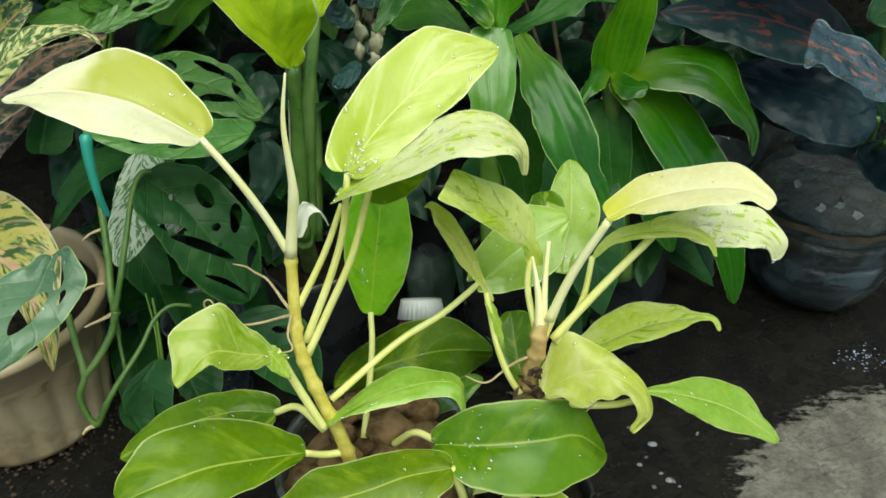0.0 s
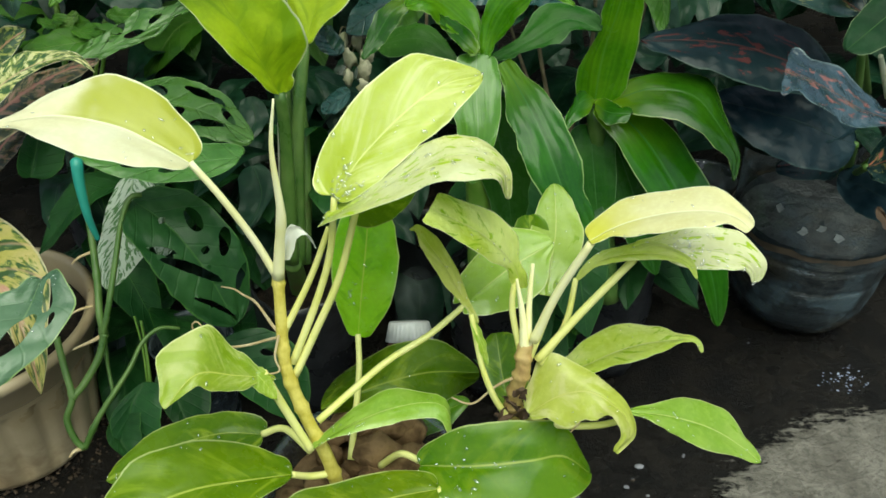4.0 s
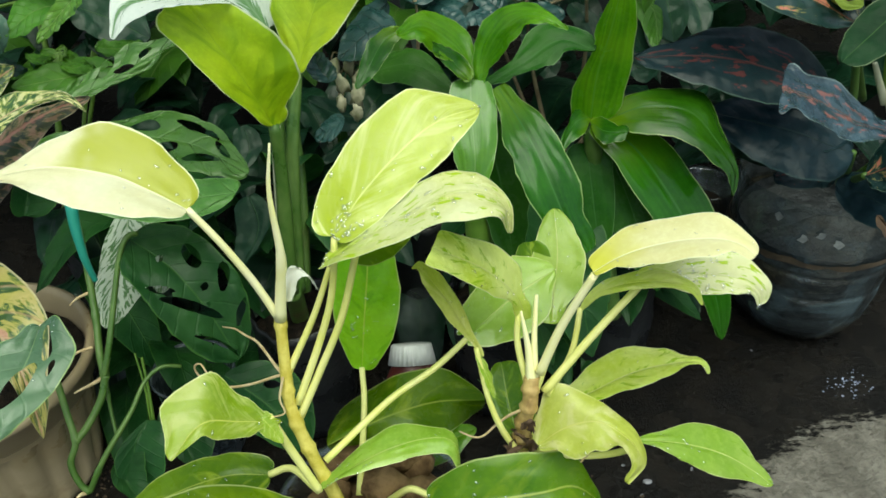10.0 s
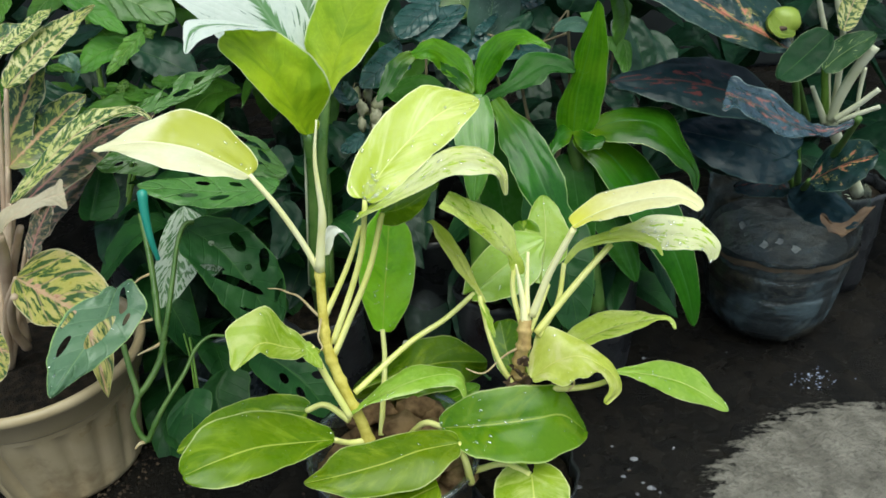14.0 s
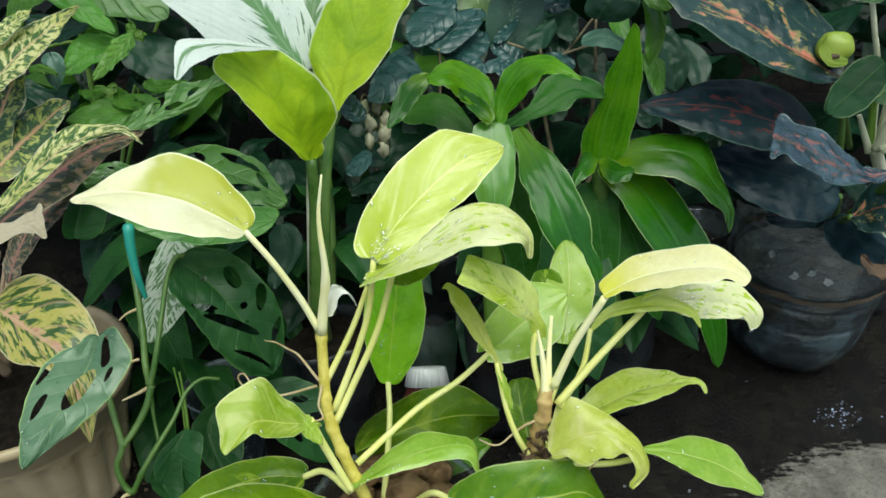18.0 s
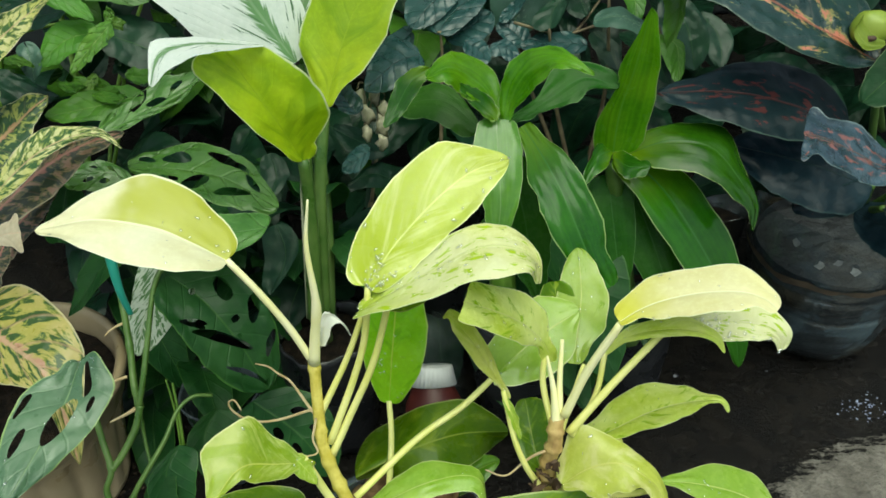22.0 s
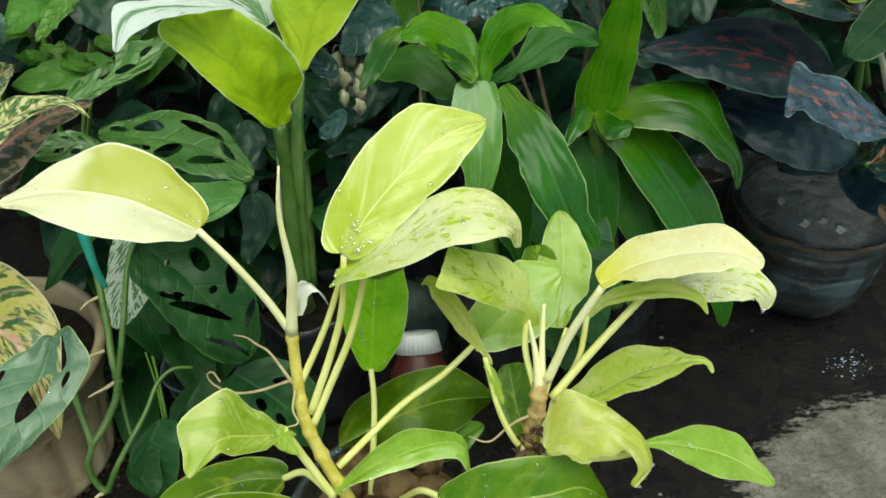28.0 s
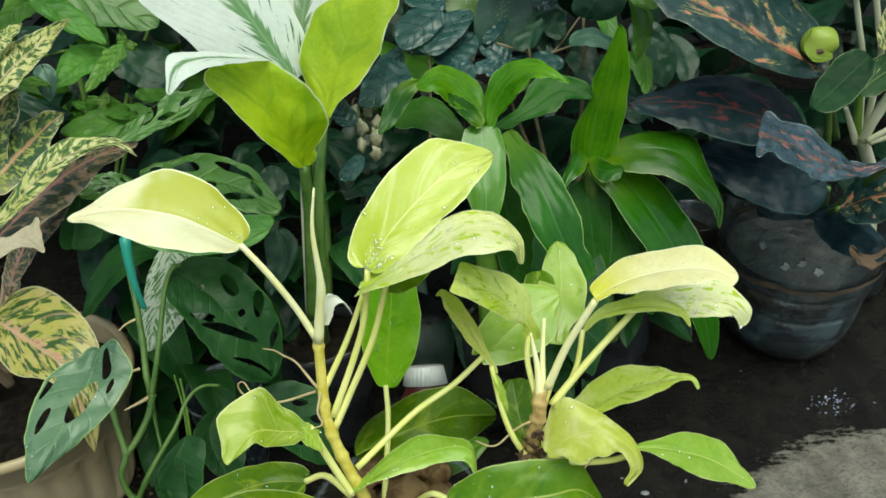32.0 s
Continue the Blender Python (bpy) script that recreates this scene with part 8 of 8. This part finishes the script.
def smoky_material():
    g = G("smoky_clear_plastic")
    tr, df, mx = g.n("ShaderNodeBsdfTransparent"), g.n("ShaderNodeBsdfDiffuse"), g.n("ShaderNodeMixShader")
    tr.inputs[0].default_value = (0.9, 0.93, 0.93, 1)
    df.inputs[0].default_value = (0.3, 0.34, 0.34, 1)
    g.put(mx.inputs[0], g.ramp(g.noise(g.obj(), 40.0), 0.4, 0.7, 0.02, 0.12))
    g.t.links.new(tr.outputs[0], mx.inputs[1])
    g.t.links.new(df.outputs[0], mx.inputs[2])
    g.t.links.new(mx.outputs[0], g.o.inputs[0])
    return g.m


SMOKY = smoky_material()
planter = thing("bottle_planter", (0.412, 0.726, 0.0), "planter cut from a large ribbed clear plastic bottle", "planter")


def crumple(an, z):
    return 1.0 + 0.014 * math.sin(an * 3 + z * 20) + 0.010 * math.sin(an * 7 - z * 45) + 0.004 * math.sin(an * 17 + z * 130)


prof = [(0.0, 0.010), (0.024, 0.006), (0.042, 0.003), (0.056, 0.004), (0.067, 0.011), (0.0745, 0.024), (0.079, 0.042)]
for i in range(46):
    z = 0.047 + i * 0.0026
    groove = 0.0026 * max(0.0, math.cos(i * math.pi / 6.0)) ** 6 if i < 32 else 0.0
    prof.append((0.0805 + 0.0085 * min(1.0, i / 30) - groove, z))
prof += [(0.0895, 0.170), (0.0905, 0.186), (0.090, 0.196)]
lathe("shell", prof, CLEAR, planter, 72, crumple)
inner = [(r * 0.93, z + 0.004) for r, z in prof if z < 0.128]
# bluish soil colour takes in the sky reflected on the shell
WET_SOIL = plain_material("wet_soil", (0.012, 0.014, 0.016), (0.046, 0.052, 0.054), 45, 0.5, 1.0, 0.004, stain=(0.06, 0.06, 0.045), stain_at=0.64)
lathe("soil_mass", inner, WET_SOIL, planter, 48, crumple)
GRIME = plain_material("brown_scum", (0.05, 0.038, 0.025), (0.11, 0.08, 0.05), 60, 0.7, 0.6, 0.002)
v, f = [], []
for k in range(49):
    an = 2 * math.pi * k / 48
    wob = 0.004 * noise.noise(Vector((math.cos(an) * 3, math.sin(an) * 3, 0)))
    thick = 0.003 + 0.003 * noise.noise(Vector((math.cos(an) * 6, math.sin(an) * 6, 4)))
    for z in (0.128 + wob - thick, 0.128 + wob + thick):
        r = 0.0912 * crumple(an, z)
        v.append((r * math.cos(an), r * math.sin(an), z))
for k in range(48):
    f.append((2 * k, 2 * k + 2, 2 * k + 3, 2 * k + 1))
link("scum_line", v, f, GRIME, planter, label="brown scum line")
PAPER = plain_material("torn_paper", (0.22, 0.24, 0.23), (0.4, 0.42, 0.40), 90, 0.7)
rng = random.Random(12)
for k in range(5):
    an, z = rng.uniform(-2.7, -1.2), rng.uniform(0.140, 0.180)
    verts = []
    for a, b in ((-1, -0.8), (0.3, -1.1), (1, -0.2), (0.7, 0.9), (-0.5, 1.0), (-1.1, 0.2)):
        w, q = an + a * rng.uniform(0.02, 0.08), z + b * rng.uniform(0.002, 0.006)
        r = 0.0925 * crumple(w, q)
        verts.append((r * math.cos(w), r * math.sin(w), q))
    link("paper_scrap", verts, [(0, 1, 2, 3, 4, 5)], PAPER, planter, label="scrap of torn pale label")
heap("soil", planter, 0.080, 0.122, 0.008, WET_SOIL, 8)

# ---------------------------------------------------------------- clear cup under the philodendron
cup = thing("clear_container", (-0.055, 0.335, 0.0), "clear plastic container holding coconut husk", "container")
lathe("shell", [(0.0, 0.002), (0.045, 0.002), (0.05, 0.006), (0.066, 0.190), (0.069, 0.192), (0.068, 0.196), (0.064, 0.194)], CLEAR, cup, 48)
lathe("husk_fill", [(0.0, 0.006), (0.046, 0.006), (0.062, 0.170), (0.0, 0.176)], HUSK, cup, 32, crumple)
rng = random.Random(5)
for i in range(26):
    an, r = rng.uniform(0, 6.28), 0.056 * math.sqrt(rng.random())
    p = Vector((-0.055 + r * math.cos(an), 0.335 + r * math.sin(an), 0.176 + rng.uniform(0, 0.014)))
    lump("husk_chunk", p, rng.uniform(0.009, 0.016), HUSK, cup, i * 3.1, (1.2, 0.9, 0.8), 2, 0.5)
bag = thing("planting_bag", (0.046, 0.345, 0.0), "dark crumpled plastic planting bag filled with soil", "planting bag")
lathe("bag", [(0.0, 0.002), (0.036, 0.002), (0.042, 0.02), (0.046, 0.08), (0.044, 0.140), (0.047, 0.152), (0.044, 0.15), (0.042, 0.14)], BLACK_BAG, bag, 60,
      lambda an, z: 1 + 0.05 * math.sin(an * 5 + z * 30) + 0.03 * math.sin(an * 11 - z * 60))
heap("soil", bag, 0.042, 0.136, 0.008, SOIL, 12)

# the plants behind stand in bags of the same kind
for plant, material, foot, x, y, r in ((dief, VINE, dief.location, -0.140, 0.600, 0.009), (drac, GREEN_STALK, drac.location, 0.052, 0.615, 0.011), (drac2, GREEN_STALK, drac2.location, 0.168, 0.640, 0.010),
                                       (shrub, TWIG, shrub.location, 0.140, 0.800, 0.003), (quilt, TWIG, quilt.location, -0.020, 0.760, 0.003), (flowers, TWIG, flowers.location, -0.110, 0.740, 0.003),
                                       (arrow, GREEN_STALK, arrow.location, -0.400, 0.800, 0.006), (green_agl, CREAM_STALK, green_agl.location, 0.530, 0.800, 0.008)):
    tube(plant, material, [foot, foot.lerp(Vector((x, y, 0.14)), 0.5) + Vector((0, 0, 0.004)), (x, y, 0.13)], r * 0.9, r, "lower_stem", seg=8)
    standing = copy_thing(bag, Matrix.Translation((x, y, 0.0)))
    tagged(standing, "dark plastic planting bag standing in the shade", "planting bag", group="planting bags at the back")

# ---------------------------------------------------------------- bottle with a ribbed white cap
RED = plain_material("red_plastic", (0.07, 0.012, 0.010), (0.12, 0.024, 0.018), 20, 0.5, 0.1, stain=(0.05, 0.02, 0.02))
WHITE_CAP = plain_material("white_plastic", (0.66, 0.68, 0.66), (0.74, 0.75, 0.73), 30, 0.45, 0.1)
flask = thing("bottle", (-0.036, 0.537, 0.017), "red bottle with a ribbed white screw cap leaning back", "bottle")
flask.rotation_euler = (radians(-38), 0.0, 0.0)
lathe("bottle_body", [(0.0, 0.001), (0.025, 0.001), (0.027, 0.006), (0.030, 0.045), (0.029, 0.062), (0.022, 0.076), (0.018, 0.09)], RED, flask, 40)
lathe("cap", [(0.0185, 0.080), (0.0235, 0.080), (0.0205, 0.0985), (0.0195, 0.0995), (0.0, 0.100)], WHITE_CAP, flask, 144, lambda an, z: 1 + 0.03 * math.cos(an * 30) if z < 0.0985 else 1.0)

# ---------------------------------------------------------------- clear bottle standing behind it
dome = thing("clear_bottle", (dome_at[0], dome_at[1], 0.0), "empty clear plastic bottle standing in the shade", "bottle")
dz = dome_at[2]
lathe("bottle_body", [(0.0, 0.001), (0.022, 0.001), (0.024, 0.006), (0.024, dz - 0.03), (0.021, dz - 0.014), (0.012, dz - 0.003), (0.0, dz)], SMOKY, dome, 40, crumple)

# ---------------------------------------------------------------- clear cup behind the dracaenas
glass = thing("plastic_cup", (cup_at[0], cup_at[1], 0.0), "clear plastic cup with dark soil behind the dracaenas", "cup")
ch = cup_at[2]
lathe("shell", [(0.0, 0.002), (0.028, 0.002), (0.030, 0.006), (0.037, ch - 0.004), (0.0395, ch - 0.002), (0.0385, ch), (0.036, ch - 0.003)], CLEAR, glass, 40)
lathe("soil_mass", [(0.0, 0.006), (0.027, 0.006), (0.033, ch - 0.03), (0.0, ch - 0.028)], SOIL, glass, 24)

# ---------------------------------------------------------------- clear cup standing among the vines
tumbler = thing("plastic_cup", (-0.2413, 0.5600, 0.0), "cloudy clear plastic cup standing among the vines", "cup")
CLOUDY = plain_material("cloudy_plastic", (0.025, 0.034, 0.040), (0.08, 0.10, 0.115), 60, 0.25, 0.3)
ch = 0.118
lathe("shell", [(0.0, 0.002), (0.026, 0.002), (0.029, 0.008), (0.037, ch - 0.006), (0.0395, ch - 0.003), (0.0385, ch), (0.036, ch - 0.004), (0.028, 0.012), (0.0, 0.010)], CLOUDY, tumbler, 40, crumple)

# ---------------------------------------------------------------- litter on the ground
LITTER = [(0.236, 0.654, 0.005), (0.23, 0.501, 0.0022), (0.119, 0.455, 0.005), (0.167, 0.465, 0.004), (0.175, 0.474, 0.003), (0.192, 0.447, 0.007), (0.185, 0.455, 0.003), (0.176, 0.441, 0.004), (0.199, 0.441, 0.003), (0.184, 0.488, 0.007), (0.229, 0.499, 0.0022), (0.165, 0.509, 0.003), (0.34, 0.655, 0.003)]
SCRAP = plain_material("white_scrap", (0.07, 0.07, 0.08), (0.27, 0.27, 0.30), 200, 0.3)
rng = random.Random(31)
for x, y, r in LITTER:
    r *= 0.55
    bm = bmesh.new()
    bmesh.ops.create_icosphere(bm, subdivisions=1, radius=1.0)
    for q in bm.verts:
        k = 1 + 0.5 * noise.noise(q.co * 2 + Vector((x * 90, y * 90, 0)))
        q.co = Vector((q.co.x * r * 1.3 * k + x, q.co.y * r * k + y, q.co.z * r * 0.35 * k + r * 0.25 + 0.001))
    tagged(part("plastic_scrap", bm, SCRAP, None, smooth=False), "small white plastic scrap on the wet ground", "litter", group="scraps on the ground")

# crumbs of soil and grit round the feet of the pots
def crumbs(label, at, reach, count, seed):
    rng = random.Random(seed)
    v, f = [], []
    for _ in range(count):
        an, d, r = rng.uniform(0, 6.28), reach[0] + (reach[1] - reach[0]) * rng.random() ** 1.8, rng.uniform(0.0008, 0.0034) * rng.random() ** 0.5
        c, k = Vector((at[0] + d * math.cos(an), at[1] + d * math.sin(an), r * 0.4)), len(v)
        for p in ((1, 0, 0), (-1, 0, 0), (0, 1, 0), (0, -1, 0), (0, 0, 1), (0, 0, -1)):
            v.append(c + Vector(p) * (r * rng.uniform(0.6, 1.3)))
        f += [tuple(k + q for q in w) for w in ((0, 2, 4), (2, 1, 4), (1, 3, 4), (3, 0, 4), (2, 0, 5), (1, 2, 5), (3, 1, 5), (0, 3, 5))]
    mat = plain_material("crumb", (0.02, 0.014, 0.010), (0.10, 0.07, 0.045), 160, 0.8, spec=0.2)
    tagged(link("soil_crumbs", v, f, mat, None, smooth=False), label, "soil", kind="stuff")


crumbs("brown soil crumbs scattered round the cream pot", (-0.435, 0.548), (0.075, 0.17), 900, 41)
crumbs("fine soil crumbs on the wet ground under the philodendrons", (0.0, 0.36), (0.05, 0.22), 500, 42)

# pale blue flecks added in place of the glints on the wet ground
v, f, u = [], [], []
for i in range(60):
    x, y, r = GLINTS[0] + rng.gauss(0, 0.014), GLINTS[1] + rng.gauss(0, 0.010), rng.uniform(0.0004, 0.0015)
    k = len(v)
    v += [(x + r * a, y + r * b, 0.001 + r * h) for a, b, h in ((1.2, 0, 0.2), (0, 1, 0.3), (-1.1, 0.2, 0.2), (0.1, -1, 0.1), (0.1, 0.1, 0.9))]
    f += [tuple(q + k for q in w) for w in ((0, 1, 4), (1, 2, 4), (2, 3, 4), (3, 0, 4))]
grit = plain_material("wet_grit", (0.14, 0.16, 0.24), (0.36, 0.40, 0.55), 300, 0.12, spec=0.9)
tagged(link("wet_grit", v, f, grit, None, smooth=False), "small pale blue flecks standing for water glints on the dark ground", "grit", kind="stuff")

# ---------------------------------------------------------------- filling foliage
def spray(bm_verts, bm_faces, bm_uvs, base, direction, length, width, rng, droop=0.35):
    """One small leaf added to a joined mesh."""
    d = Vector(direction).normalized()
    side = d.cross(Vector((0, 0, 1)))
    side = side.normalized() if side.length > 1e-3 else Vector((1, 0, 0))
    side = (side + Vector((rng.uniform(-.4, .4), rng.uniform(-.4, .4), rng.uniform(-.5, .5)))).normalized()
    mids = [base, base + d * length * 0.5 + Vector((0, 0, 0.04 * length)), base + d * length - Vector((0, 0, droop * length))]
    lv = side * width + Vector((0, 0, 0.25 * width))
    rv = -side * width + Vector((0, 0, 0.25 * width))
    v, f, u = blade(mids, [(0.5, *lv)], [(0.5, *rv)], rng.uniform(0.38, 0.55), rng.uniform(0.6, 0.9), n=8, m=3, wave=0.003)
    k = len(bm_verts)
    bm_verts += v
    bm_faces += [tuple(i + k for i in q) for q in f]
    bm_uvs += u


def thicket(name, label, material, count, box, size, seed, toward=(0, -1, 0.3)):
    rng = random.Random(seed)
    v, f, u = [], [], []
    x0, x1, y0, y1, z0, z1 = box
    for _ in range(count):
        b = Vector((rng.uniform(x0, x1), rng.uniform(y0, y1), rng.uniform(z0, z1)))
        d = Vector((rng.uniform(-1, 1), rng.uniform(-0.8, 0.5), rng.uniform(-0.5, 0.7))) + Vector(toward) * 0.6
        n = rng.uniform(*size)
        if abs(b.x + 0.036) < 0.07 and b.y < 0.74:  # the bottle stands clear
            continue
        spray(v, f, u, b, d, n, n * rng.uniform(0.2, 0.3), rng)
    ob = link(name, v, f, material, None, u)
    return tagged(ob, label, "foliage", kind="stuff")


# filler leaves; the DARK ones carry the shade between plants in their colour
thicket("foliage", "dense filler foliage with shade in its dark green colour behind the potted plants", DARK, 420, (-0.9, 0.95, 0.88, 1.45, 0.05, 0.62), (0.09, 0.17), 21)
thicket("foliage", "dense mid-green foliage at the back", SYN, 90, (-0.8, 0.0, 0.92, 1.25, 0.2, 0.62), (0.08, 0.15), 22)
thicket("foliage", "low green foliage between the pots", MON, 70, (-0.36, 0.20, 0.60, 0.78, 0.04, 0.26), (0.07, 0.12), 24)
thicket("foliage", "low filler foliage coloured dark for the shade under the taller plants", DARK, 140, (-0.45, 0.22, 0.66, 0.95, 0.02, 0.26), (0.07, 0.12), 23)
